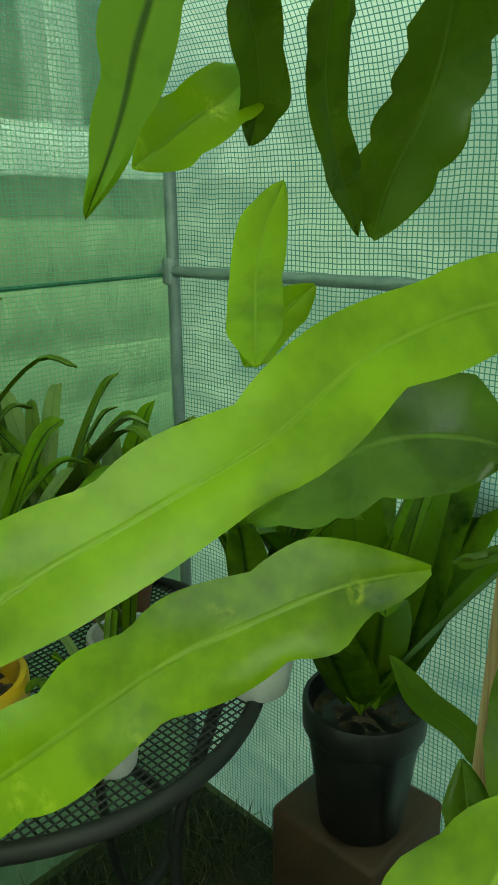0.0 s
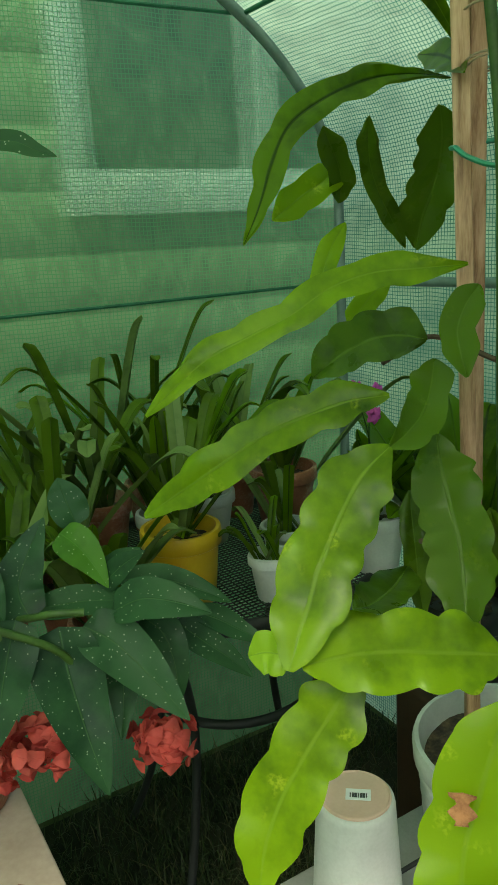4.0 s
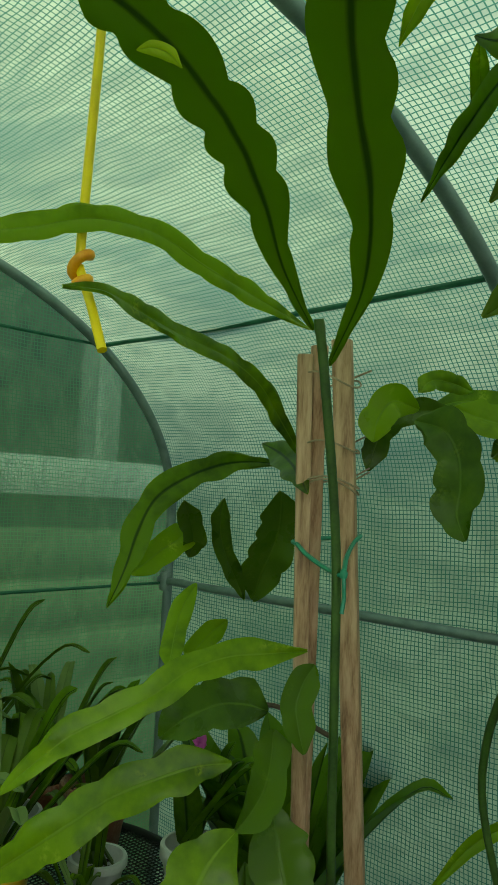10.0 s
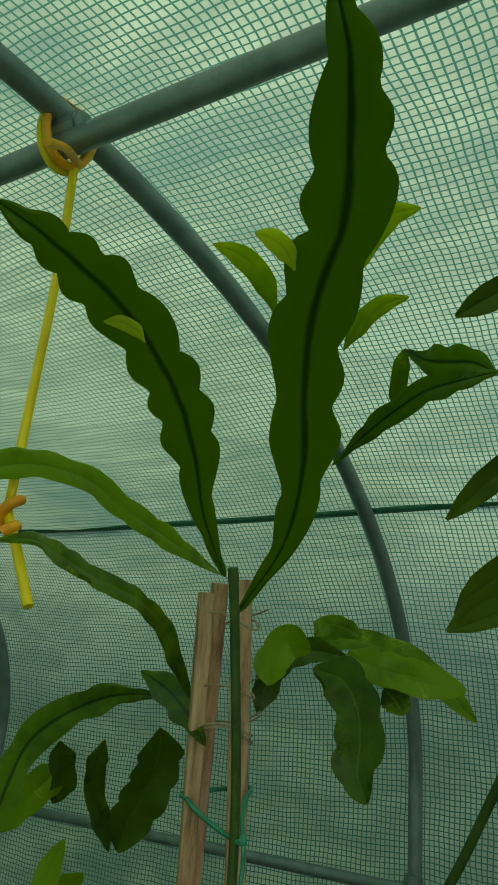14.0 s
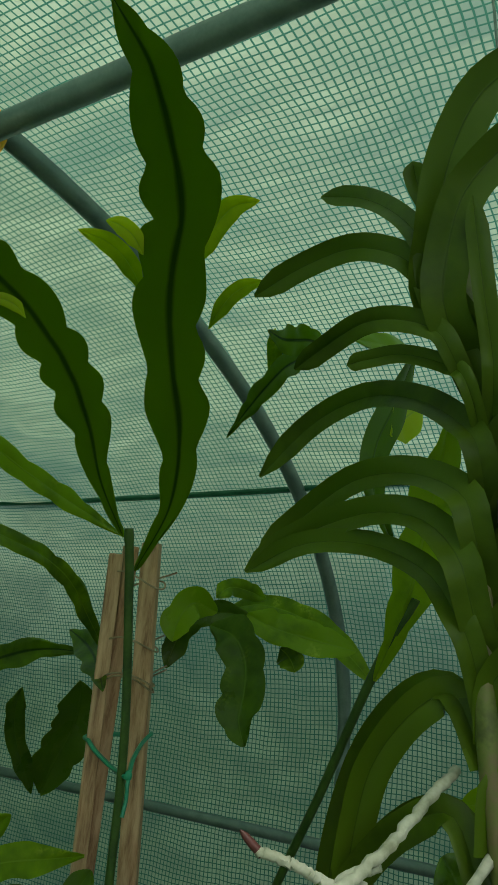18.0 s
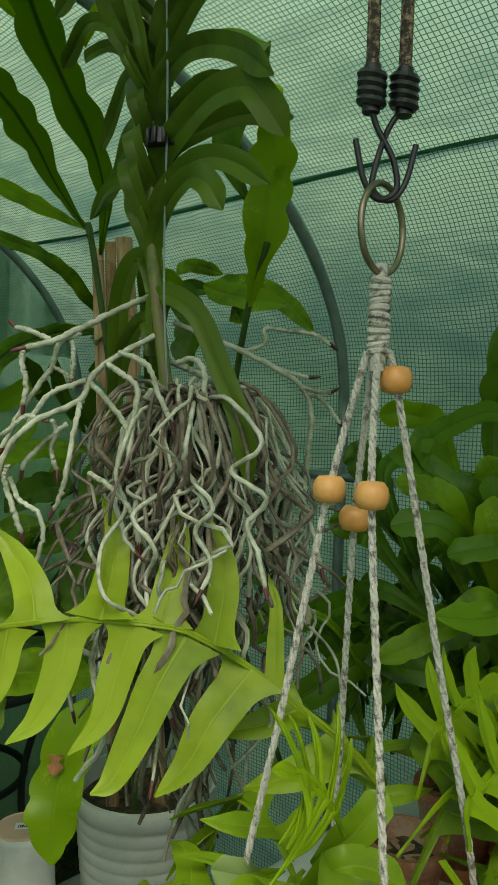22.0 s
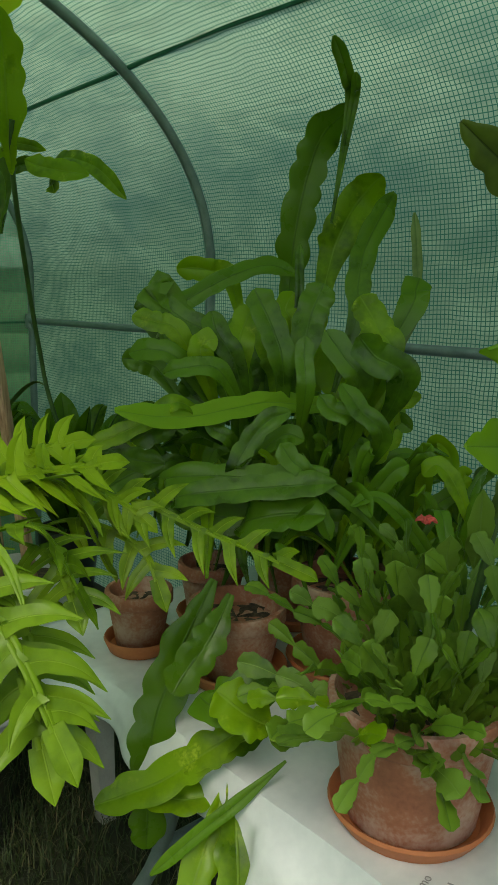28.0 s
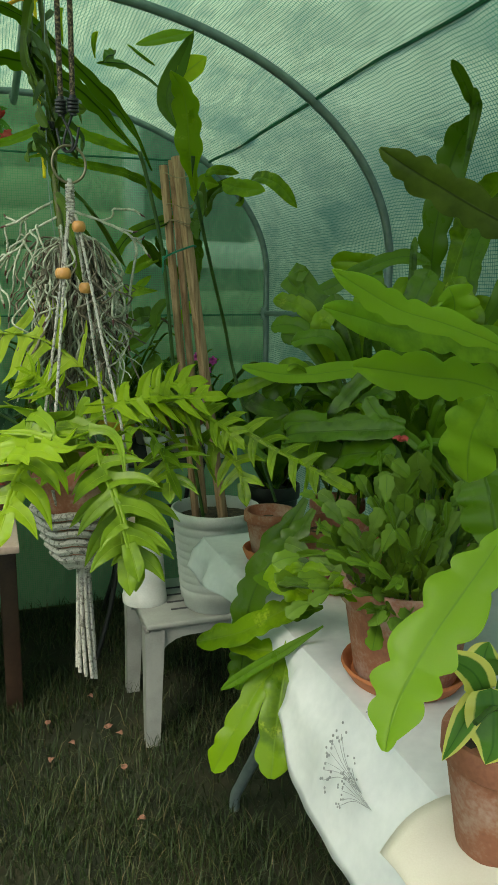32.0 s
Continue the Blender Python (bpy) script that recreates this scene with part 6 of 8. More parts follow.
fern_lobe([(-0.115, -0.509, 1.064), (-0.101, -0.533, 1.064), (-0.092, -0.553, 1.059)], 0.0252, (-0.39, -0.57, 0.72), "F")
fern_lobe([(-0.035, -0.206, 1.048), (-0.060, -0.216, 1.028), (-0.080, -0.230, 1.004)], 0.0382, (-0.23, -0.59, 0.77), "G")
fern_lobe([(-0.067, -0.183, 1.037), (-0.079, -0.203, 1.017), (-0.089, -0.223, 1.004)], 0.0382, (-0.20, -0.60, 0.78), "G")
fern_lobe([(-0.039, -0.227, 1.050), (-0.024, -0.250, 1.059), (-0.008, -0.275, 1.055)], 0.0395, (-0.23, -0.49, 0.84), "G")
fern_lobe([(-0.074, -0.230, 1.028), (-0.068, -0.263, 1.011), (-0.064, -0.308, 0.990), (-0.067, -0.333, 0.978)], 0.0393, (-0.23, -0.53, 0.82), "G")
fern_lobe([(-0.085, -0.281, 0.979), (-0.100, -0.298, 0.962), (-0.103, -0.326, 0.939)], 0.0292, (-0.19, -0.52, 0.83), "G")
rng = random.Random(5)
for k in range(9):
    a = 2 * math.pi * k / 9 + rng.gauss(0, 0.15)
    L = 0.09 + 0.10 * rng.random()
    rise = 0.02 + 0.07 * rng.random()
    d = np.array((math.cos(a), math.sin(a), 0))
    c_ = np.array((HX, HY, 0.985)) + d * 0.03
    fern_frond([tuple(c_), tuple(c_ + d * L * 0.4 + np.array((0, 0, rise))), tuple(c_ + d * L * 0.8 + np.array((0, 0, rise * 1.1))), tuple(c_ + d * L * 1.1 + np.array((0, 0, rise * 0.3 - 0.04 * rng.random())))], 0.050 + 0.02 * rng.random(), 3, (0.25 * d[0], 0.25 * d[1], 1), rng.choice("GGF"))

# broad old fronds hanging over the pot's rim
leaf_on(fern, [(-0.025, -0.176, 1.032), (-0.055, -0.190, 1.037), (-0.061, -0.187, 1.014), (-0.065, -0.188, 0.986)], 0.037, (-0.31, -0.66, 0.68), "G", "broad_frond", shape=blunt_shape, n=16, curl=0.12)
leaf_on(fern, [(-0.004, -0.182, 1.028), (-0.022, -0.207, 1.022), (-0.019, -0.214, 0.997), (-0.010, -0.225, 0.968)], 0.046, (-0.35, -0.63, 0.70), "G", "broad_frond", shape=blunt_shape, n=16, curl=0.12)
leaf_on(fern, [(-0.024, -0.156, 0.995), (-0.045, -0.178, 0.994), (-0.038, -0.188, 0.964), (-0.025, -0.205, 0.926)], 0.040, (-0.30, -0.64, 0.71), "O", "broad_frond", shape=blunt_shape, n=16, curl=0.12)
leaf_on(fern, [(-0.012, -0.189, 1.022), (-0.014, -0.222, 1.055), (0.001, -0.236, 1.057), (0.020, -0.254, 1.043)], 0.024, (-0.37, -0.64, 0.67), "G", "broad_frond", shape=blunt_shape, n=16, curl=0.12)
leaf_on(fern, [(-0.020, -0.167, 1.030), (-0.050, -0.179, 1.048), (-0.068, -0.163, 1.053)], 0.018, (-0.31, -0.67, 0.67), "O", "broad_frond", shape=blunt_shape, n=16, curl=0.12)
leaf_on(fern, [(-0.002, -0.170, 1.027), (-0.046, -0.171, 1.035), (-0.073, -0.150, 1.019)], 0.014, (-0.31, -0.67, 0.68), "G", "broad_frond", shape=blunt_shape, n=16, curl=0.12)
leaf_on(fern, [(0.061, -0.191, 0.990), (0.051, -0.222, 0.988), (0.065, -0.238, 0.960)], 0.037, (-0.41, -0.57, 0.71), "O", "broad_frond", shape=blunt_shape, n=16, curl=0.12)
leaf_on(fern, [(0.005, -0.189, 1.037), (0.006, -0.224, 1.074), (0.023, -0.235, 1.099)], 0.022, (-0.40, -0.64, 0.65), "G", "broad_frond", shape=blunt_shape, n=16, curl=0.12)
leaf_on(fern, [(-0.039, -0.156, 0.991), (-0.065, -0.174, 0.991), (-0.077, -0.169, 0.957), (-0.082, -0.169, 0.923)], 0.044, (-0.28, -0.64, 0.71), "O", "broad_frond", shape=blunt_shape, n=16, curl=0.12)

# ---- long table under the cloth ----
TZ = 0.70
BEFORE_TABLE_SET = set(bpy.data.objects)
table = thing("folding_table", (0.65, -0.55, 0), "folding table with grey tube legs under a white cloth", "table")
part("tabletop", box_bm((0.60, 1.62, 0.03), pose(0.655, -0.60, TZ - 0.02), 0.008), BLACKPLASTIC, table)
for y in (0.14, -1.30):
    s_ = 1 if y > 0 else -1
    for x in (0.40, 0.90):
        tube_part("leg", [(x, y - 0.30 * s_, 0.66), (x, y - 0.18 * s_, 0.35), (x, y - 0.02 * s_, 0.12), (x - 0.005, y + 0.025 * s_, 0.05), (x - 0.005, y + 0.035 * s_, 0.0)], 0.0135, STEEL, table, 24, 10, "bent grey steel tube leg")
    tube_part("crossbar", [(0.40, y - 0.2 * s_, 0.40), (0.90, y - 0.2 * s_, 0.40)], 0.010, STEEL, table, 4, 8)


def hem(y):
    keys = ((0.30, 0.665), (0.18, 0.60), (0.08, 0.655), (-0.10, 0.65), (-0.25, 0.635), (-0.36, 0.615), (-0.43, 0.60), (-0.485, 0.552), (-0.62, 0.548), (-0.72, 0.55), (-0.90, 0.56), (-1.2, 0.54), (-1.5, 0.54))
    for (a, za), (b, zb) in zip(keys, keys[1:]):
        if y >= b:
            return za + (zb - za) * (a - y) / (a - b)
    return keys[-1][1]


ny, nx, nd = 130, 36, 14
verts, faces, uvs = [], [], []
for j in range(ny):
    y = 0.24 - 1.66 * j / (ny - 1)
    for i in range(nx):
        x = 0.975 - 0.64 * i / (nx - 1)
        verts.append((x, y, TZ + 0.001 + 0.0035 * noise.noise((x * 9, y * 9, 2)) + 0.002 * abs(noise.noise((x * 30 + y * 12, y * 25, 7)))))
    for i in range(1, nd + 1):
        u = i / nd
        h = hem(y)
        out_ = 0.012 + 0.045 * u * (1 if y < -0.4 else 0.55) + 0.016 * u * math.sin(17 * y + 2.5 * math.sin(5 * y)) + 0.004 * noise.noise((y * 22, u * 3, 4))
        verts.append((0.335 - out_ * min(1, u * 2.5), y, TZ + 0.001 - (TZ - h) * u ** 1.15))
w_ = nx + nd
faces = [(j * w_ + i, j * w_ + i + 1, (j + 1) * w_ + i + 1, (j + 1) * w_ + i) for j in range(ny - 1) for i in range(w_ - 1)]
cloth = solid("tablecloth", mesh_of("tablecloth", verts, faces), WHITE_CLOTH, "white printed tablecloth, creased and stained, hanging over the table", "tablecloth")
sol = cloth.modifiers.new("thickness", "SOLIDIFY")
sol.thickness, sol.offset = 0.0012, 0


def place_text(words, m, size, material_, parent, label):
    """Letters of the built-in font, as a thin mesh."""
    cu = bpy.data.curves.new("print", "FONT")
    cu.body, cu.size, cu.extrude = words, size, 0.0001
    ob = new("print", cu)
    dg = bpy.context.evaluated_depsgraph_get()
    me = bpy.data.meshes.new_from_object(ob.evaluated_get(dg))
    bpy.data.objects.remove(ob)
    me.transform(m)
    return part("print", me, material_, parent, label, False)


def sprig(at, turn, size, slope):
    """A printed sprig of stalks and dots on the cloth."""
    m = pose(*at, *slope) @ pose(0, 0, 0, 0, 0, turn)
    pieces = []
    rng_ = random.Random(int(at[1] * 1000))
    for k in range(7):
        a = -0.7 + 0.23 * k
        tip_ = np.array((math.sin(a) * size * (0.5 + 0.2 * rng_.random()), size * (0.55 + 0.45 * math.cos(a)), 0))
        pts = [m @ Vector(v) for v in ((0, 0, 0), (tip_[0] * 0.3, tip_[1] * 0.6, 0), tuple(tip_))]
        pieces.append(tube_data(glide([tuple(p) for p in pts], 8), 0.0004, 4))
        for q in range(4):
            c_ = m @ Vector((tip_[0] + rng_.gauss(0, size * 0.10), tip_[1] + rng_.gauss(0, size * 0.10), 0))
            nrm = m.to_3x3() @ Vector((0, 0, 1))
            pieces.append(tube_data([np.array(c_) - np.array(nrm) * 0.0004, np.array(c_) + np.array(nrm) * 0.0004], size * 0.022, 7))
    part("print", joined("print", pieces), GREYINK, cloth, "grey printed sprig", False)


sprig((0.288, -0.682, 0.652), 0, 0.095, (0, -68, 0))
sprig((0.286, -0.712, 0.650), 8, 0.07, (0, -68, 0))
sprig((0.50, -0.70, TZ + 0.005), 120, 0.07, (0, 0, 0))
sprig((0.43, -0.78, TZ + 0.005), 200, 0.06, (0, 0, 0))
place_text("Simmo", pose(0.338, -0.603, TZ + 0.0055, 0, 0, 11), 0.015, GREYINK, cloth, "grey printed lettering")
place_text("Natu", pose(0.342, -0.634, TZ + 0.0055, 0, 0, 17), 0.025, GREYINK, cloth, "grey printed script lettering")
verts, faces = [], []
for j in range(24):
    for i in range(24):
        u, v = i / 23, j / 23
        x = 0.245 + 0.30 * u
        y = -0.81 - 0.35 * v
        verts.append((x, y + 0.02 * math.sin(6 * u), TZ + 0.012 + 0.012 * noise.noise((u * 4, v * 4, 3)) - 0.16 * max(0, 0.32 - u) ** 1.3))
faces = [(j * 24 + i, j * 24 + i + 1, (j + 1) * 24 + i + 1, (j + 1) * 24 + i) for j in range(23) for i in range(23)]
ob = solid("napkin", mesh_of("napkin", verts, faces), BEIGE, "rumpled cream cloth lying over the tablecloth", "cloth")
sol = ob.modifiers.new("thickness", "SOLIDIFY")
sol.thickness = 0.003

# pots on the table
CP = (0.443, -0.515, TZ + 0.012)
saucer((CP[0], CP[1], TZ + 0.003), 0.096, CLAY, "orange clay saucer under the large pot")
flower_pot((CP[0], CP[1], TZ + 0.011), 0.098, 0.150, TERRACOTTA, "limescaled terracotta pot of leaf cactus", "table pots", foot=0.78)
for x, y, r, h in ((0.435, 0.05, 0.055, 0.10), (0.50, -0.13, 0.075, 0.115), (0.60, 0.06, 0.06, 0.11), (0.66, -0.22, 0.09, 0.15), (0.74, -0.02, 0.085, 0.15)):
    saucer((x, y, TZ + 0.003), r * 1.1, CLAY, "orange clay saucer on the tablecloth")
    flower_pot((x, y, TZ + 0.011), r, h, TERRACOTTA, "reddish terracotta pot on the tablecloth", "table pots")

bush = thing("leaf_cactus", (0.70, -0.05, TZ + 0.1), "large bushy leaf cactus with many flat green stems", "cactus")


def bush_leaf(points, width, face, mat, **shape):
    shape["notch"] = shape.get("notch", 0) * 0.75
    a_, b_ = np.array(points[0]), np.array(points[1])
    root_ = a_ + (a_ - b_) * 0.5 + (np.array((0.68, -0.06, 0.86)) - a_) * 0.25
    leaf_on(bush, [tuple(root_)] + points, width * 0.66, face, mat, shape=blunt_shape, **shape)


def side_bush(points, width, face, mat, **shape):
    bush_leaf([(x + 0.05, y + 0.045, z + 0.006) for x, y, z in points], width, face, mat, **shape)


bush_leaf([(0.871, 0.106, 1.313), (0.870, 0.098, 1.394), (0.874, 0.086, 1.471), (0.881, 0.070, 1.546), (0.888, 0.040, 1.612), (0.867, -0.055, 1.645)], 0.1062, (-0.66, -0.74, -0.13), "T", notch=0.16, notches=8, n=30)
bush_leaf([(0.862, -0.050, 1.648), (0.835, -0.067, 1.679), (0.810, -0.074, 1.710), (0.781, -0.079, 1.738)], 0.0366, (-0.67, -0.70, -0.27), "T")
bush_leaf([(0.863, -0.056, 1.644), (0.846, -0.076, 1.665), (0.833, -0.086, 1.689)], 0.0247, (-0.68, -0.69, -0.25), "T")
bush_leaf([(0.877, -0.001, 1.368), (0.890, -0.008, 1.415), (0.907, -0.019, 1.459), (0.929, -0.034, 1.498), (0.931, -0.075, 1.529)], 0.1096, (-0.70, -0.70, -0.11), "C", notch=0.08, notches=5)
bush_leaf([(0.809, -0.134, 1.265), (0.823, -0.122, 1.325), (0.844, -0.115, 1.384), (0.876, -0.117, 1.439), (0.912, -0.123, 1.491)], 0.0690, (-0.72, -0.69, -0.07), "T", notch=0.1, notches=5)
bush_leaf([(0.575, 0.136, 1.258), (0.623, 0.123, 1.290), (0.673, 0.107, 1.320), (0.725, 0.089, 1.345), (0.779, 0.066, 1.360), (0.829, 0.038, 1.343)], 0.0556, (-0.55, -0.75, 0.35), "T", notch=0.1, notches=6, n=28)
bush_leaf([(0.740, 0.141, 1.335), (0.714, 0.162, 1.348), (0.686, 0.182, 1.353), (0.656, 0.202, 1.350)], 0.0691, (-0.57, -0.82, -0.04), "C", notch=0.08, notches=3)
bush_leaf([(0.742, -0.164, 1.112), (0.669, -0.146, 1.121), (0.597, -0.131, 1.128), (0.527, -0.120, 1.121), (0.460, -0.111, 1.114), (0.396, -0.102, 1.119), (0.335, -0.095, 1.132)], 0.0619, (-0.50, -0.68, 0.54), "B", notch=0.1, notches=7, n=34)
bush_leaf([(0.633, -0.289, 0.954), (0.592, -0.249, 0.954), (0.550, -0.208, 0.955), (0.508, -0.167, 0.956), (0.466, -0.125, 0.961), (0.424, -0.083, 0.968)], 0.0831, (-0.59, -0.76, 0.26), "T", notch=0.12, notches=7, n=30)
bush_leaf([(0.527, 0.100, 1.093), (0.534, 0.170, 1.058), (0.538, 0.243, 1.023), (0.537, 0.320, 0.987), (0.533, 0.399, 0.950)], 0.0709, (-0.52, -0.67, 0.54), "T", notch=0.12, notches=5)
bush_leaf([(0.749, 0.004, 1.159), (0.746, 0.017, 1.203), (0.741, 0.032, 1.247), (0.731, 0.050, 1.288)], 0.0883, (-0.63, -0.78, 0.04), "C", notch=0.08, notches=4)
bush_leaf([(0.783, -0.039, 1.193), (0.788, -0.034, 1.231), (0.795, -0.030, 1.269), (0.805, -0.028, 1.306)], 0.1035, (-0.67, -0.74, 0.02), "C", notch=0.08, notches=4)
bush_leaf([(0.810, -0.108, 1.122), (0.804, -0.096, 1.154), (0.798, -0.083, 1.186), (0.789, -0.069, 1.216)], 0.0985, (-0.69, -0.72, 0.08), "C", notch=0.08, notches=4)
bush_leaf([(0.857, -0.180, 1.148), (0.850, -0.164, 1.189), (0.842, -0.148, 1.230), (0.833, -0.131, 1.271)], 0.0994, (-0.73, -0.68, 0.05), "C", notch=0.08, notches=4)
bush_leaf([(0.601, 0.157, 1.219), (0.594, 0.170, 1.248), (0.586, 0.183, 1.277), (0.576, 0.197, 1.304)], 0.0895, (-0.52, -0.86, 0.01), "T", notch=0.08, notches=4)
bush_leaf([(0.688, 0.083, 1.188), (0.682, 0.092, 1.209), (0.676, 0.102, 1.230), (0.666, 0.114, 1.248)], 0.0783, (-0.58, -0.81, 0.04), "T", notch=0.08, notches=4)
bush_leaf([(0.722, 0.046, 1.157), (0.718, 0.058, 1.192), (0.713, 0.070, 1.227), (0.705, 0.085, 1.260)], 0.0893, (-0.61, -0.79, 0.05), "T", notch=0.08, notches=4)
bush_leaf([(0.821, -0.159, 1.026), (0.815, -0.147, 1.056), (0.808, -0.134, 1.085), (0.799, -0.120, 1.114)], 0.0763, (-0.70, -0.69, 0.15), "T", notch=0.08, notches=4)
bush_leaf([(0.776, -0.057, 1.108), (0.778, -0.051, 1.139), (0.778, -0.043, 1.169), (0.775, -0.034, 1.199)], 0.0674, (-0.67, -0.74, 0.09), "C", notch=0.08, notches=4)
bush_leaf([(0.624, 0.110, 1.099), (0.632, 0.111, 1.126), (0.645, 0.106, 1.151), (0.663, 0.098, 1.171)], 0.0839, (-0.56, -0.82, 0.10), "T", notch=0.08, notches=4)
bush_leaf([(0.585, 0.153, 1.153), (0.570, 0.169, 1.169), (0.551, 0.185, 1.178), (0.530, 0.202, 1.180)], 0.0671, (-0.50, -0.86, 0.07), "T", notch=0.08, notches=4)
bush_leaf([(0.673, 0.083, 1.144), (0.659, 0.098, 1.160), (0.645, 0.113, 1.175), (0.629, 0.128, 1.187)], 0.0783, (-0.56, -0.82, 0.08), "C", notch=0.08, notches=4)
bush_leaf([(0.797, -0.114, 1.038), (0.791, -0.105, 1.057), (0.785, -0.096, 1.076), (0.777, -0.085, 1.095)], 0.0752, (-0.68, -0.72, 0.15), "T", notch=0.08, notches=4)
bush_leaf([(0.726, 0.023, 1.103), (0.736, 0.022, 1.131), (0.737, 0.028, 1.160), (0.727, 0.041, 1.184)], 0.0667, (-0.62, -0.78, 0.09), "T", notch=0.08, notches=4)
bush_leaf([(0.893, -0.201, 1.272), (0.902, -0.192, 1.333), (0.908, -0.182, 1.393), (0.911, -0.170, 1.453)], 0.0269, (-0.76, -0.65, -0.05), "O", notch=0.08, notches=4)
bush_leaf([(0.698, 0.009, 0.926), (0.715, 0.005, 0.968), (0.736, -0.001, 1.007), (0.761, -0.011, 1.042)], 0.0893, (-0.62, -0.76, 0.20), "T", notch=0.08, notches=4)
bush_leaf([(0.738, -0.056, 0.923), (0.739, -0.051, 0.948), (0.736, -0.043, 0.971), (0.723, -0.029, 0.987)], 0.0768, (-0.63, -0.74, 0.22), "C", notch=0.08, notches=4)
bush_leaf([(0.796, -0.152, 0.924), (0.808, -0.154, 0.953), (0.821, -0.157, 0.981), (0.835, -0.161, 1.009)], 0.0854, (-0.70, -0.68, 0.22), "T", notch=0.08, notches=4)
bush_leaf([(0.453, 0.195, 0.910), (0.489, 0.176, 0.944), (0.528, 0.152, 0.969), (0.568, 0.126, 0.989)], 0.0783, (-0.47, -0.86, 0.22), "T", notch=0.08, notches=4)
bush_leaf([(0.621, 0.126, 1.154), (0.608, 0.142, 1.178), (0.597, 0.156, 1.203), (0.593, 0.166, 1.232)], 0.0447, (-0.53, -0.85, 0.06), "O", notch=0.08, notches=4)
bush_leaf([(0.826, -0.141, 1.104), (0.856, -0.163, 1.112), (0.887, -0.184, 1.119), (0.917, -0.205, 1.126)], 0.0531, (-0.74, -0.66, 0.12), "C", notch=0.08, notches=4)
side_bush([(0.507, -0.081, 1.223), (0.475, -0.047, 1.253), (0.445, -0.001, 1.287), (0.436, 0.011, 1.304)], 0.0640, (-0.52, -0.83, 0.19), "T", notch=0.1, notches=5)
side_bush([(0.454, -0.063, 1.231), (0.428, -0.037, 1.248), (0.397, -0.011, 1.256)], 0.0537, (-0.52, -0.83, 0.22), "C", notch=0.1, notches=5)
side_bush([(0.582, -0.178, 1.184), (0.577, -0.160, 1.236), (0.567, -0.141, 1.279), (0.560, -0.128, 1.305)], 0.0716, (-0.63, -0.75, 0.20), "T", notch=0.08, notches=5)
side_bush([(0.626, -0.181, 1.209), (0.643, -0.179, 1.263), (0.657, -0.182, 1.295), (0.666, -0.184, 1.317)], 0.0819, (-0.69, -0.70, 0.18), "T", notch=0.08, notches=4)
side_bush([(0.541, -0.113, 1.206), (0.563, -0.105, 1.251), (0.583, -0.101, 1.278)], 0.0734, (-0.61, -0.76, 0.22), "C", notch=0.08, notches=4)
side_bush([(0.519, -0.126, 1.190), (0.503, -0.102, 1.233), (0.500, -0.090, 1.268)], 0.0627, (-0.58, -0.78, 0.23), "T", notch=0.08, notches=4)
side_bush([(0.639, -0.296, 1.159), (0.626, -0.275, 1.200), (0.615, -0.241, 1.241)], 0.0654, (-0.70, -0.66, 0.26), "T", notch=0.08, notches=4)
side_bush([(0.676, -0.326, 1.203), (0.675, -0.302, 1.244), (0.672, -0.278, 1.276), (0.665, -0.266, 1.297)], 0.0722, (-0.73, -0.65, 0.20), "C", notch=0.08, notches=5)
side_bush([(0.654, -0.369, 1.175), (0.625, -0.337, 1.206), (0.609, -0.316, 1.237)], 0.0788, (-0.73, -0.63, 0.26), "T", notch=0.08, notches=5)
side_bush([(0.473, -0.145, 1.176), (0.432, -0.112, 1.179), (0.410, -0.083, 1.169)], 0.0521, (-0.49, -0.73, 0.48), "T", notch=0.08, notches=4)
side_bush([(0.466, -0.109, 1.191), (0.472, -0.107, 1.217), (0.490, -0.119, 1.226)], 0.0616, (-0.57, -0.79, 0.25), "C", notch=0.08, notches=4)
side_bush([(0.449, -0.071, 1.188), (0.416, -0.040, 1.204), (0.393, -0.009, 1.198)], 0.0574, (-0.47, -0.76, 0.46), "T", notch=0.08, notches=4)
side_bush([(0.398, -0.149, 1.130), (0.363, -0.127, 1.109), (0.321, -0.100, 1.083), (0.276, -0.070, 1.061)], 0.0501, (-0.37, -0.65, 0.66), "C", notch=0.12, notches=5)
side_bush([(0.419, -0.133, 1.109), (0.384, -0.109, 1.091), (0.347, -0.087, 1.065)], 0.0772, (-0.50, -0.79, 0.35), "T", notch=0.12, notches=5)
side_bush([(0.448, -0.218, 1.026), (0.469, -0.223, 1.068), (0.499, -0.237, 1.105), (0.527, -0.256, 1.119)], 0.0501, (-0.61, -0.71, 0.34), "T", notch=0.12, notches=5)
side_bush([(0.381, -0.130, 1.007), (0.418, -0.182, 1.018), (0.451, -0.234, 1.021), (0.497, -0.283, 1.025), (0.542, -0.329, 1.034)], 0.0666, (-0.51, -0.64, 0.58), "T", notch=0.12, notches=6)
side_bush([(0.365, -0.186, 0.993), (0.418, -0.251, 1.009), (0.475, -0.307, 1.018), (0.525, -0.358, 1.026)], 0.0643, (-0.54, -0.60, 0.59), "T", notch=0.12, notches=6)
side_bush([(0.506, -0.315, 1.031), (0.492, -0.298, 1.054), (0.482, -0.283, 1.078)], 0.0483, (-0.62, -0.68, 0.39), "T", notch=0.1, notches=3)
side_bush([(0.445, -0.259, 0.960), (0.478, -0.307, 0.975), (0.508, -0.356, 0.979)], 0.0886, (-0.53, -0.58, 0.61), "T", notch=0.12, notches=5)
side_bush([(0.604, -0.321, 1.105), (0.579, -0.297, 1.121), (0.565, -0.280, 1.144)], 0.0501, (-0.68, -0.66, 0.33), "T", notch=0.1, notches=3)
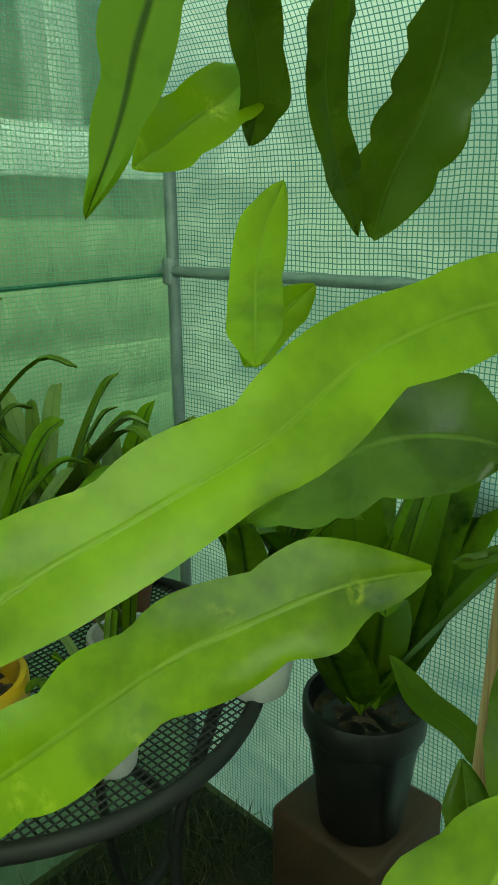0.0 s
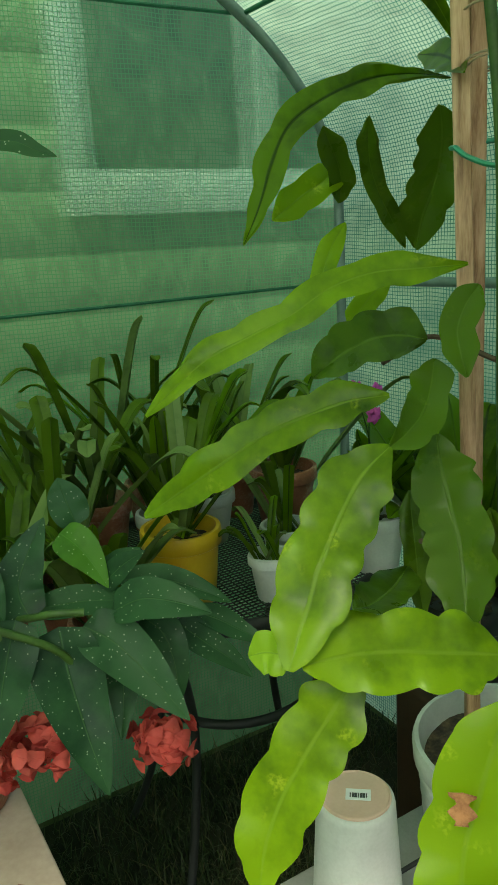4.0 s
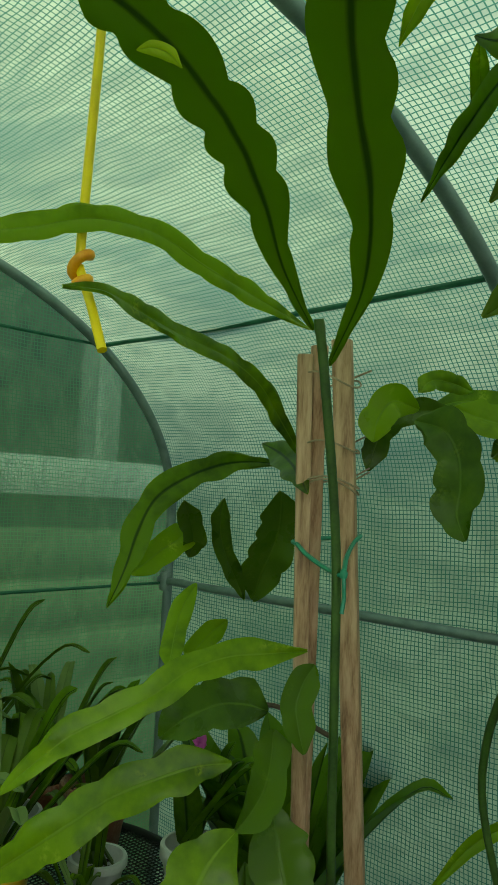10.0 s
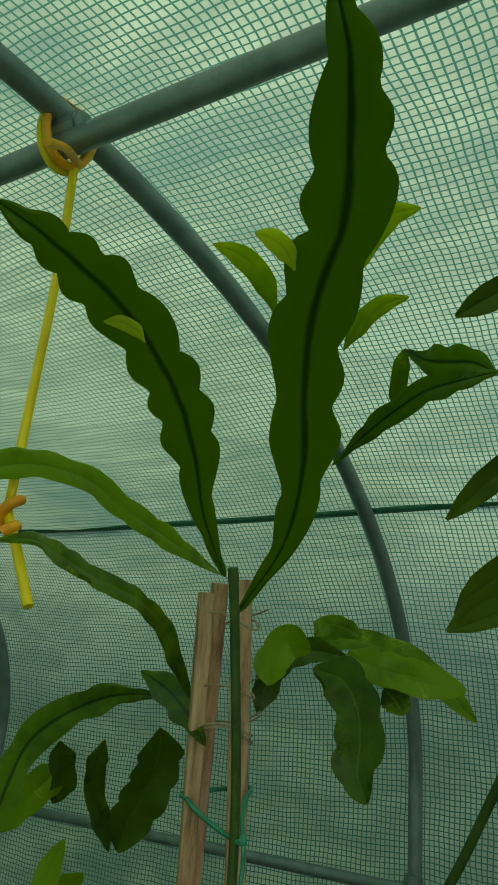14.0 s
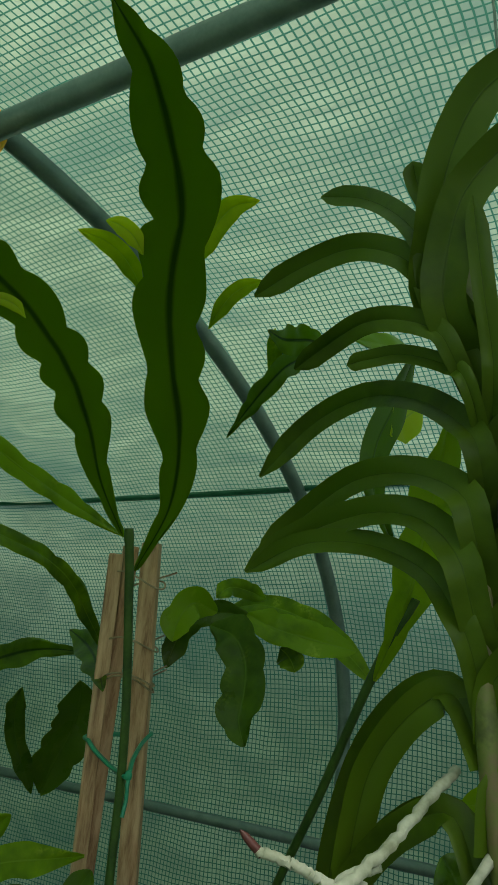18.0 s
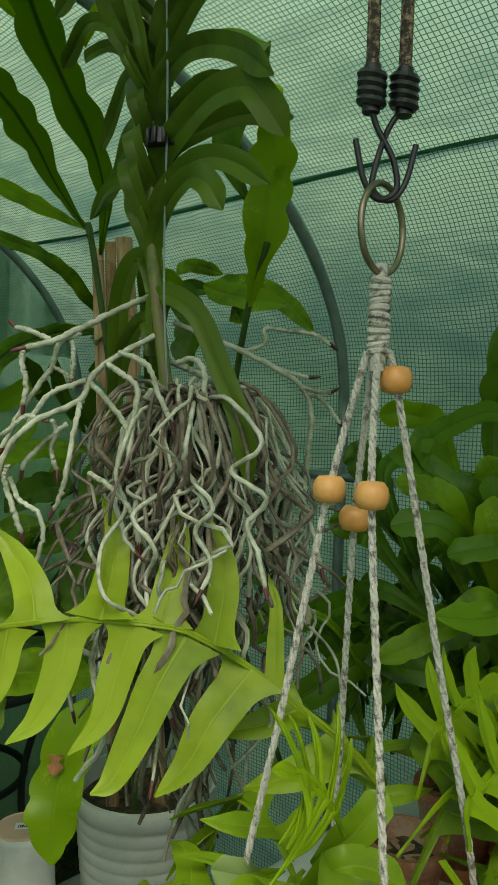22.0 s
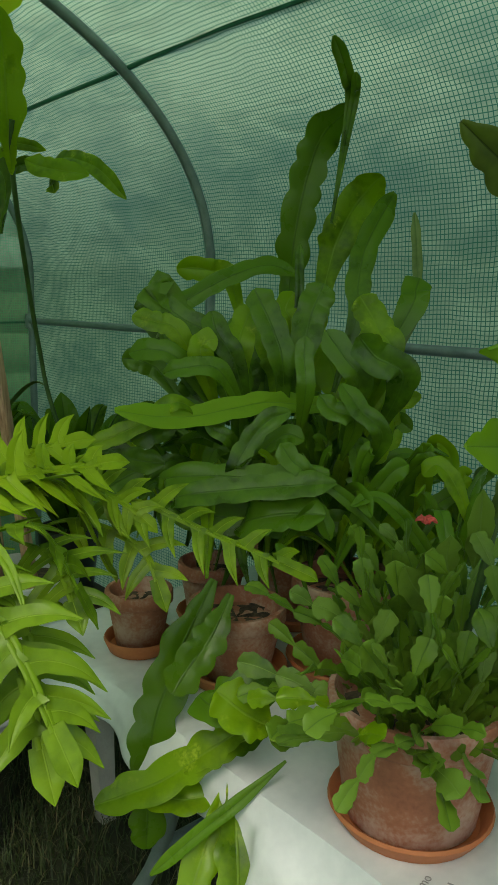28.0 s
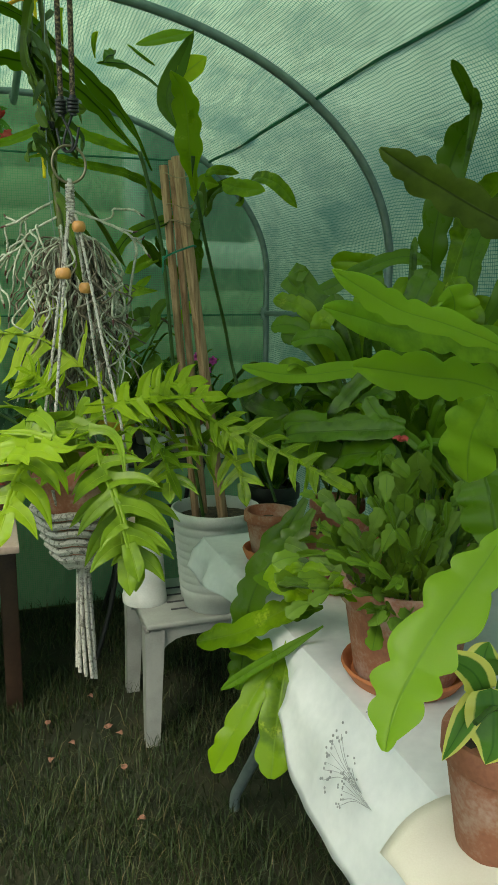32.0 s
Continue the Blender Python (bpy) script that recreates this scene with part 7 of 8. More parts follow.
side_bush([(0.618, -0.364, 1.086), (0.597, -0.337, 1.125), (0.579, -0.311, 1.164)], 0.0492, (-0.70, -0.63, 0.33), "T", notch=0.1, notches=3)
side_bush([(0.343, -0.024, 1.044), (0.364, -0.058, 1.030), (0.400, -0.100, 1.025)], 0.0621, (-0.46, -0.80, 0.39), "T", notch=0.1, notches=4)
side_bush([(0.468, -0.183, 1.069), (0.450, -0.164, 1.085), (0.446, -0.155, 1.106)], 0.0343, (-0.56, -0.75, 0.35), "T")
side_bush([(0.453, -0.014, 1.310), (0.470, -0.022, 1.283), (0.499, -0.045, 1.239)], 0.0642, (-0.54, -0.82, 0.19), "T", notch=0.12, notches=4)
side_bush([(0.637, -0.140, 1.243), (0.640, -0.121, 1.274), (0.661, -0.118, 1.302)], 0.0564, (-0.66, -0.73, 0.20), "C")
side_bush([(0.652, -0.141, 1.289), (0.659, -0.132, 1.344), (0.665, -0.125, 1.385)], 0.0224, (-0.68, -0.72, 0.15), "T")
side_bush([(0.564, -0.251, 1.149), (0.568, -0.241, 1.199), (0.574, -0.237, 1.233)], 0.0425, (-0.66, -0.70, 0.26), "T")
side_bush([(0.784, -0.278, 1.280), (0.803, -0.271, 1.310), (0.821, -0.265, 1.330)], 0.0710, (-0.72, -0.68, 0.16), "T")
rng = random.Random(21)
for k in range(400):
    a = rng.random() * 2 * math.pi
    c_ = np.array((0.72 + 0.09 * rng.gauss(0, 1), -0.08 + 0.2 * rng.gauss(0, 1), 0.80 + 0.16 * rng.random()))
    L = 0.12 + 0.16 * rng.random()
    lean = 0.15 + 0.8 * rng.random()
    d = np.array((math.cos(a) * lean, math.sin(a) * lean, 1.0 - 0.4 * lean))
    top_ = c_ + d * L
    top_[0] = min(top_[0], 0.93)
    if top_[0] < 0.47 or c_[0] > 0.92 or top_[2] > 1.17 - 0.3 * abs(top_[1] + 0.05):
        continue
    droop = np.array((0, 0, -0.09 * lean * rng.random()))
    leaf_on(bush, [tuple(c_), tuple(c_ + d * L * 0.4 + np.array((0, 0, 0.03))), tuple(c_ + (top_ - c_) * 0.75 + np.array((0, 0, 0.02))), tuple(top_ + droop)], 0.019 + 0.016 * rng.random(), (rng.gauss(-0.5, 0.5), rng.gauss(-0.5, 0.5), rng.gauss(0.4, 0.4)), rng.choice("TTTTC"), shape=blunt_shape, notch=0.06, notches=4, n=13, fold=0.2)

front = thing("broad_leaf_cactus", (0.62, -0.80, TZ + 0.1), "broad-stemmed leaf cactus with deeply scalloped pale stems", "cactus")


def front_leaf(points, width, face, mat, **shape):
    leaf_on(front, points, width, face, mat, shape=broad_shape, thick=0.0022, **shape)


trail = thing("trailing_cactus", (0.46, -0.12, TZ + 0.1), "trailing leaf cactus hanging over the table's edge", "cactus")


def trail_leaf(points, width, face, mat, **shape):
    leaf_on(trail, points, width, face, mat, shape=blunt_shape, **shape)


front_leaf([(0.303, -0.962, 1.068), (0.274, -0.968, 1.037), (0.246, -0.973, 1.008), (0.218, -0.979, 0.980), (0.193, -0.987, 0.953), (0.172, -0.997, 0.927), (0.157, -1.010, 0.901)], 0.0586, (-0.67, -0.60, 0.43), "B", notch=0.17, notches=6, n=34)
front_leaf([(0.535, -0.745, 1.298), (0.497, -0.731, 1.325), (0.460, -0.717, 1.350), (0.421, -0.704, 1.371), (0.384, -0.690, 1.393), (0.348, -0.678, 1.414), (0.314, -0.667, 1.436)], 0.0466, (-0.69, -0.72, -0.12), "N", notch=0.13, notches=8, n=34)
front_leaf([(0.516, -0.773, 1.180), (0.452, -0.777, 1.196), (0.391, -0.782, 1.212), (0.334, -0.790, 1.226), (0.276, -0.801, 1.231), (0.225, -0.813, 1.243), (0.175, -0.827, 1.254)], 0.0475, (-0.65, -0.68, 0.33), "B", notch=0.15, notches=6, n=34)
front_leaf([(0.528, -0.725, 1.125), (0.471, -0.723, 1.147), (0.416, -0.722, 1.165), (0.360, -0.723, 1.172), (0.307, -0.726, 1.181), (0.256, -0.730, 1.188)], 0.0546, (-0.63, -0.68, 0.38), "B", notch=0.16, notches=6, n=34)
front_leaf([(0.355, -0.891, 1.210), (0.310, -0.890, 1.227), (0.266, -0.890, 1.241), (0.222, -0.892, 1.252), (0.184, -0.896, 1.269), (0.149, -0.902, 1.286)], 0.0277, (-0.66, -0.69, 0.31), "B", notch=0.12, notches=6, n=30)
front_leaf([(0.441, -0.647, 1.231), (0.435, -0.657, 1.247), (0.427, -0.666, 1.263), (0.414, -0.672, 1.278)], 0.0582, (-0.67, -0.74, 0.01), "B", notch=0.18, notches=3)
front_leaf([(0.243, -0.999, 1.188), (0.245, -0.987, 1.170), (0.246, -0.975, 1.152), (0.250, -0.966, 1.130), (0.257, -0.958, 1.107)], 0.0484, (-0.75, -0.64, 0.18), "B", notch=0.1, notches=3)
front_leaf([(0.459, -0.697, 1.058), (0.464, -0.706, 1.032), (0.467, -0.715, 1.005), (0.469, -0.722, 0.978), (0.471, -0.729, 0.950)], 0.0779, (-0.69, -0.67, 0.26), "T", notch=0.1, notches=4)
front_leaf([(0.486, -0.791, 1.249), (0.474, -0.781, 1.262), (0.462, -0.771, 1.274), (0.449, -0.760, 1.285), (0.434, -0.750, 1.293)], 0.0418, (-0.75, -0.67, -0.01), "T", notch=0.12, notches=4)
front_leaf([(0.490, -0.706, 1.107), (0.480, -0.695, 1.128), (0.460, -0.680, 1.137), (0.439, -0.666, 1.144)], 0.0496, (-0.70, -0.70, 0.14), "C", notch=0.12, notches=4)
trail_leaf([(0.338, -0.318, 0.695), (0.303, -0.371, 0.636), (0.277, -0.407, 0.571), (0.260, -0.435, 0.516)], 0.0562, (-0.38, -0.62, 0.69), "C", notch=0.1, notches=5)
trail_leaf([(0.326, -0.314, 0.677), (0.270, -0.341, 0.620), (0.218, -0.360, 0.554), (0.185, -0.365, 0.499)], 0.0447, (-0.33, -0.64, 0.69), "C", notch=0.1, notches=5)
trail_leaf([(0.338, -0.302, 0.662), (0.292, -0.273, 0.656), (0.248, -0.240, 0.673)], 0.0455, (-0.24, -0.44, 0.86), "C", notch=0.1, notches=4)
trail_leaf([(0.367, -0.321, 0.757), (0.319, -0.297, 0.729), (0.268, -0.261, 0.687), (0.199, -0.212, 0.656)], 0.0504, (-0.28, -0.54, 0.79), "C", notch=0.12, notches=5)
trail_leaf([(0.388, -0.337, 0.749), (0.342, -0.311, 0.730), (0.287, -0.282, 0.702)], 0.0358, (-0.28, -0.44, 0.85), "C", notch=0.12, notches=5)
trail_leaf([(0.298, -0.180, 0.652), (0.295, -0.188, 0.614), (0.284, -0.199, 0.542)], 0.0504, (-0.36, -0.71, 0.61), "T", notch=0.12, notches=5)
trail_leaf([(0.426, -0.166, 0.892), (0.381, -0.166, 0.826), (0.342, -0.169, 0.762), (0.311, -0.176, 0.699), (0.296, -0.186, 0.623)], 0.0646, (-0.40, -0.75, 0.53), "T", notch=0.12, notches=6, n=30)
trail_leaf([(0.425, -0.205, 0.882), (0.382, -0.214, 0.832), (0.346, -0.211, 0.797), (0.318, -0.213, 0.769)], 0.0515, (-0.42, -0.75, 0.52), "T", notch=0.12, notches=5)
trail_leaf([(0.366, -0.386, 0.738), (0.312, -0.362, 0.694), (0.266, -0.340, 0.659), (0.213, -0.317, 0.616)], 0.0172, (-0.38, -0.68, 0.63), "T")
trail_leaf([(0.382, -0.373, 0.830), (0.338, -0.347, 0.821), (0.306, -0.318, 0.803), (0.297, -0.298, 0.811)], 0.0604, (-0.33, -0.56, 0.76), "T", notch=0.1, notches=4)
trail_leaf([(0.340, -0.392, 0.793), (0.314, -0.370, 0.812), (0.293, -0.338, 0.836)], 0.0587, (-0.34, -0.54, 0.77), "C", notch=0.1, notches=4)
flower_pot((0.60, -0.80, TZ + 0.003), 0.10, 0.17, TERRACOTTA, "terracotta pot of the broad-stemmed cactus", "table pots")

# jointed cactus in the large pot
joint = thing("jointed_cactus", (CP[0], CP[1], TZ + 0.13), "jointed holiday cactus with many small flat segments", "cactus")


def chain(start, way, count, size, rng_, mat):
    p, d = np.array(start, float), unit(way)
    for k in range(count):
        L = size * (0.8 + 0.4 * rng_.random())
        q = p + d * L
        up = np.array((rng_.gauss(0, 0.5) - 0.4, rng_.gauss(0, 0.5) - 0.4, 0.7))
        leaf_on(joint, [tuple(p), tuple(p + (q - p) * 0.5 + np.array((0, 0, 0.002))), tuple(q)], L * (0.50 + 0.16 * rng_.random()), tuple(up), mat, "segment", shape=segment_shape, notch=0.12, notches=3, n=10, thick=0.0013)
        p = q
        d = unit(d + np.array((rng_.gauss(0, 0.28), rng_.gauss(0, 0.28), rng_.gauss(-0.10, 0.18))))


rng = random.Random(8)
for k in range(62):
    a = rng.random() * 2 * math.pi
    r_ = 0.07 * math.sqrt(rng.random())
    lean = 0.2 + 1.2 * r_ / 0.07
    chain((CP[0] + r_ * math.cos(a), CP[1] + r_ * math.sin(a), TZ + 0.135), (lean * math.cos(a), lean * math.sin(a), 1.6), rng.choice((4, 5, 6, 6)), 0.037, rng, rng.choice("JJK"))
for k in range(15):
    a = 2.0 + 0.20 * k + rng.gauss(0, 0.1)
    chain((CP[0] + 0.08 * math.cos(a), CP[1] + 0.08 * math.sin(a), TZ + 0.14), (math.cos(a), math.sin(a), 0.35), 3, 0.04, rng, rng.choice("JKC"))
for pts in ([(0.44, -0.52, 0.83), (0.455, -0.53, 0.92), (0.46, -0.54, 1.00)], [(0.49, -0.53, 0.83), (0.50, -0.54, 0.93), (0.525, -0.55, 1.06)], [(0.47, -0.50, 0.83), (0.46, -0.49, 0.90), (0.44, -0.47, 0.98)]):
    tube_part("branch", pts, 0.005, STEMGREEN, joint, 10, 7, "thick green main branch")
for pts, w in (([(0.525, -0.55, 1.05), (0.52, -0.56, 1.09), (0.50, -0.57, 1.13)], 0.03), ([(0.50, -0.54, 1.0), (0.49, -0.55, 1.05), (0.475, -0.56, 1.10)], 0.032), ([(0.46, -0.54, 0.99), (0.43, -0.55, 1.03), (0.42, -0.56, 1.06)], 0.032), ([(0.46, -0.53, 0.95), (0.42, -0.52, 0.99), (0.40, -0.52, 1.02)], 0.034)):
    leaf_on(joint, pts, w, (-0.5, -0.8, 0.3), "K", shape=cactus_shape, notch=0.1, notches=3, n=12)
for c_ in ((0.47, -0.565, 1.135), (0.405, -0.54, 1.07), (0.50, -0.575, 1.14)):
    for k in range(5):
        a = 1.256 * k
        leaf_on(joint, [c_, (c_[0] + 0.006 * math.cos(a), c_[1] + 0.006 * math.sin(a), c_[2] + 0.006), (c_[0] + 0.012 * math.cos(a), c_[1] + 0.012 * math.sin(a), c_[2] + 0.003)], 0.008, (0, -0.6, 0.8), "R", "petal", shape=ovate_shape, n=6)

# variegated plant at the near end of the table
VP = (0.352, -0.865, TZ + 0.003)
flower_pot(VP, 0.062, 0.13, TERRACOTTA, "terracotta pot of a variegated plant", "table pots")
vari = thing("variegated_plant", (VP[0], VP[1], TZ + 0.12), "trailing plant with yellow-edged green leaves", "houseplant")
def vari_leaf(points, width, face, mat, **shape):
    leaf_on(vari, points, width, face, mat, shape=ovate_shape, n=20, **shape)


vari_leaf([(0.325, -0.860, 0.878), (0.313, -0.857, 0.898), (0.295, -0.853, 0.911), (0.277, -0.854, 0.926)], 0.0334, (-0.48, -0.65, 0.58), "W", fold=0.3)
vari_leaf([(0.324, -0.859, 0.878), (0.303, -0.867, 0.861), (0.283, -0.874, 0.841), (0.265, -0.882, 0.828)], 0.0262, (-0.46, -0.61, 0.64), "W", fold=0.3)
vari_leaf([(0.326, -0.869, 0.886), (0.320, -0.883, 0.864), (0.312, -0.895, 0.842), (0.298, -0.904, 0.831)], 0.0518, (-0.49, -0.59, 0.64), "W", fold=0.15)
vari_leaf([(0.338, -0.862, 0.890), (0.349, -0.877, 0.887), (0.361, -0.894, 0.880)], 0.0459, (-0.53, -0.61, 0.60), "W", fold=0.2)
vari_leaf([(0.344, -0.844, 0.882), (0.339, -0.838, 0.900), (0.350, -0.829, 0.913)], 0.0419, (-0.39, -0.49, 0.78), "W", fold=0.2)
tube_part("stem", [(0.35, -0.865, 0.81), (0.325, -0.88, 0.87), (0.29, -0.895, 0.87)], 0.003, STEMGREEN, vari, 10, 6)

for ob in [o for o in bpy.data.objects if o not in BEFORE_TABLE_SET and o.parent is None and o not in (bush, front)]:
    ob.location += Vector((-0.005, -0.058, 0))

# ---- round mesh table with orchids ----
MT = (0.42, 1.22, 0.72)
mesh_table = thing("round_table", (MT[0], MT[1], 0), "round black metal mesh table by the tunnel's end", "table")
tube_part("rim", [(MT[0] + 0.30 * math.cos(a), MT[1] + 0.30 * math.sin(a), MT[2]) for a in np.linspace(0, 2 * math.pi, 40)], 0.011, BLACKMETAL, mesh_table, 80, 8)
pieces = []
for k in range(-30, 31):
    o = 0.0098 * k
    h_ = math.sqrt(max(0, 0.297 ** 2 - o * o))
    pieces.append(tube_data([(MT[0] + o, MT[1] - h_, MT[2]), (MT[0] + o, MT[1] + h_, MT[2])], 0.0016, 4))
    pieces.append(tube_data([(MT[0] - h_, MT[1] + o, MT[2] + 0.002), (MT[0] + h_, MT[1] + o, MT[2] + 0.002)], 0.0016, 4))
part("mesh_top", joined("mesh_top", pieces), BLACKMETAL, mesh_table, "black expanded wire mesh")
tube_part("ring", [(MT[0] + 0.17 * math.cos(a), MT[1] + 0.17 * math.sin(a), 0.45) for a in np.linspace(0, 2 * math.pi, 30)], 0.009, BLACKMETAL, mesh_table, 50, 8)
for k in range(4):
    a = 0.6 + math.pi / 2 * k
    c_, s_ = math.cos(a), math.sin(a)
    tube_part("leg", [(MT[0] + 0.25 * c_, MT[1] + 0.25 * s_, 0.71), (MT[0] + 0.18 * c_, MT[1] + 0.18 * s_, 0.45), (MT[0] + 0.22 * c_, MT[1] + 0.22 * s_, 0.2), (MT[0] + 0.30 * c_, MT[1] + 0.30 * s_, 0.0)], 0.009, BLACKMETAL, mesh_table, 24, 8)


def strap_plant(at, count, length, width, rng_, mats, label, lean=0.7, category="orchid"):
    pl = thing("orchid_plant" if category == "orchid" else "potted_plant", at, label, category, "pot plants by the end wall")
    for k in range(count):
        a = rng_.random() * 2 * math.pi
        L = length * (0.6 + 0.5 * rng_.random())
        ln = lean * (0.3 + 0.9 * rng_.random())
        d = np.array((math.cos(a) * ln, math.sin(a) * ln, 1.0))
        p0 = np.array(at) + np.array((rng_.gauss(0, 0.015), rng_.gauss(0, 0.015), 0))
        p1 = p0 + d * L * 0.5
        p2 = p0 + d * L * 0.85 + np.array((0, 0, -0.12 * L * ln))
        p3 = p0 + d * L * 1.05 + np.array((0, 0, -0.42 * L * ln))
        leaf_on(pl, [tuple(p0), tuple(p1), tuple(p2), tuple(p3)], width * (0.7 + 0.5 * rng_.random()), (-d[0] * 0.8, -d[1] * 0.8, 0.8), rng_.choice(mats), shape=ovate_shape if width > 0.03 else strap_shape, n=14, fold=0.25)
    return pl


rng = random.Random(31)
YP = (0.262, 1.085, 0.722)
flower_pot(YP, 0.066, 0.135, YELLOWPOT, "glazed yellow pot on the mesh table", "pots on the mesh table", foot=0.8)
strap_plant((YP[0], YP[1], 0.84), 11, 0.30, 0.03, rng, "DDVO", "orchid with arching strap leaves in a yellow pot")
WP = (0.385, 1.0, 0.722)
flower_pot(WP, 0.036, 0.082, WHITE_PLASTIC, "small white plastic pot on the mesh table", "pots on the mesh table", foot=0.7)
strap_plant((WP[0], WP[1], 0.79), 9, 0.10, 0.013, rng, "DOV", "small spiky-leaved seedling in a white pot", 0.9)
for x, y, r, h, m_, n_, L, w, lab_ in (
    (0.10, 1.20, 0.065, 0.13, TERRACOTTA, 10, 0.34, 0.03, "orchid with long dull green leaves"),
    (0.00, 1.38, 0.06, 0.12, TERRACOTTA, 9, 0.36, 0.028, "tall dark-leaved orchid by the end film"),
    (0.22, 1.36, 0.06, 0.12, TERRACOTTA, 9, 0.38, 0.026, "leggy orchid with upright canes"),
    (0.42, 1.30, 0.06, 0.11, WHITE_PLASTIC, 10, 0.30, 0.024, "orchid with narrow grey-green leaves"),
    (0.50, 1.12, 0.05, 0.07, WHITE_PLASTIC, 8, 0.16, 0.022, "low orchid in a white dish"),
    (0.60, 1.28, 0.07, 0.13, TERRACOTTA, 9, 0.26, 0.04, "broad-leaved orchid with dark foliage"),
    (0.36, 1.44, 0.05, 0.11, TERRACOTTA, 9, 0.42, 0.016, "grassy upright plant by the end film"),
    (-0.16, 1.30, 0.06, 0.12, TERRACOTTA, 12, 0.34, 0.036, "arching orchid with worn leaves"),
    (0.10, 1.06, 0.05, 0.11, TERRACOTTA, 16, 0.24, 0.034, "bushy orchid with crowded short leaves"),
    (-0.05, 1.14, 0.05, 0.11, TERRACOTTA, 16, 0.27, 0.036, "bushy orchid with arching green leaves"),
    (0.30, 1.24, 0.05, 0.11, WHITE_PLASTIC, 16, 0.27, 0.034, "orchid with crowded broad leaves"),
    (0.14, 1.47, 0.05, 0.11, TERRACOTTA, 12, 0.40, 0.022, "tall leafy orchid by the end film"),
    (-0.28, 1.45, 0.05, 0.11, TERRACOTTA, 14, 0.34, 0.034, "leafy orchid at the board's far end"),
    (-0.30, 1.10, 0.05, 0.11, TERRACOTTA, 14, 0.26, 0.036, "low leafy orchid on the board"),
    (0.55, 1.40, 0.05, 0.11, TERRACOTTA, 14, 0.30, 0.036, "dark leafy orchid by the end film"),
):
    z0 = MT[2] + 0.002 if (x - MT[0]) ** 2 + (y - MT[1]) ** 2 < 0.28 ** 2 else 0.622
    if z0 < 0.7 and x > -0.06:
        z0 = 0.642
    flower_pot((x, y, z0), r, h, m_, "pot of orchids near the tunnel's end", "pots by the end wall")
    strap_plant((x, y, z0 + h - 0.02), n_, L, w, rng, "DVVO", lab_, 0.75)
# small magenta orchid flowers behind the stakes
orch = thing("flowering_orchid", (0.60, 0.95, 0.85), "small orchid with magenta flowers on thin stalks", "orchid")
for c_ in ((0.515, 0.93, 1.075), (0.575, 0.95, 1.06), (0.545, 0.92, 1.03)):
    tube_part("stalk", [(0.60, 0.98, 0.84), (0.57, 0.96, 0.98), c_], 0.0014, STEMGREEN, orch, 12, 5)
    for k in range(6):
        a = 1.047 * k + c_[0] * 30
        leaf_on(orch, [c_, (c_[0] + 0.008 * math.cos(a), c_[1] - 0.004, c_[2] + 0.008 * math.sin(a)), (c_[0] + 0.017 * math.cos(a), c_[1] - 0.002, c_[2] + 0.017 * math.sin(a))], 0.014, (-0.5, -0.8, 0.2), "M", "petal", shape=ovate_shape, n=7)
strap_plant((0.60, 0.98, 0.82), 8, 0.2, 0.05, rng, "D", "broad dark orchid leaves behind the stakes")
flower_pot((0.60, 0.98, 0.724), 0.055, 0.11, WHITE_PLASTIC, "white pot of the magenta orchid", "pots on the mesh table")
# broad-leaved plant on the corner behind the stool
strap_plant((0.80, 0.95, 0.60), 18, 0.42, 0.10, rng, "DDT", "broad grey-green leafy plant in the tunnel's corner", 0.6, "houseplant")
flower_pot((0.80, 0.95, 0.40), 0.09, 0.22, BLACKPLASTIC, "black plastic pot in the tunnel's corner")
box = solid("crate", box_bm((0.2, 0.2, 0.398), pose(0.82, 0.97, 0.2), 0.01), DARKWOOD, "dark wooden crate under a pot", "crate")

# ---- board table with the spotted begonia ----
side_table = thing("board_table", (-0.42, 0.95, 0), "low table with a worn board top and dark legs", "table")
part("tabletop", box_bm((0.66, 1.05, 0.022), pose(-0.415, 1.02, 0.611), 0.003), BOARD, side_table)
for x, y in ((-0.115, 0.78), (-0.70, 0.78), (-0.115, 1.45), (-0.70, 1.45)):
    part("leg", beam((x, y, 0), (x, y, 0.60), 0.05, 0.05, 0.004), DARKWOOD, side_table)
beg = thing("spotted_begonia", (-0.08, 0.80, 0.62), "cane begonia with white-spotted leaves and red flowers", "begonia")
flower_pot((-0.16, 0.92, 0.623), 0.085, 0.15, TERRACOTTA, "terracotta pot of the begonia on the board")
for pts in ([(-0.16, 0.92, 0.75), (-0.10, 0.85, 0.88), (-0.06, 0.76, 0.93), (-0.02, 0.74, 0.93)], [(-0.16, 0.92, 0.75), (-0.14, 0.80, 0.90), (-0.12, 0.70, 0.95)], [(-0.16, 0.92, 0.75), (-0.17, 0.80, 1.05), (-0.16, 0.66, 1.4), (-0.11, 0.60, 1.66)], [(-0.12, 0.75, 0.94), (-0.06, 0.74, 0.90), (-0.03, 0.74, 0.86)]):
    tube_part("cane", pts, 0.0045, STEMGREEN, beg, 24, 7)


def beg_leaf(points, width, face, mat, **shape):
    leaf_on(beg, points, width, face, mat, shape=ovate_shape, thick=0.001, **shape)


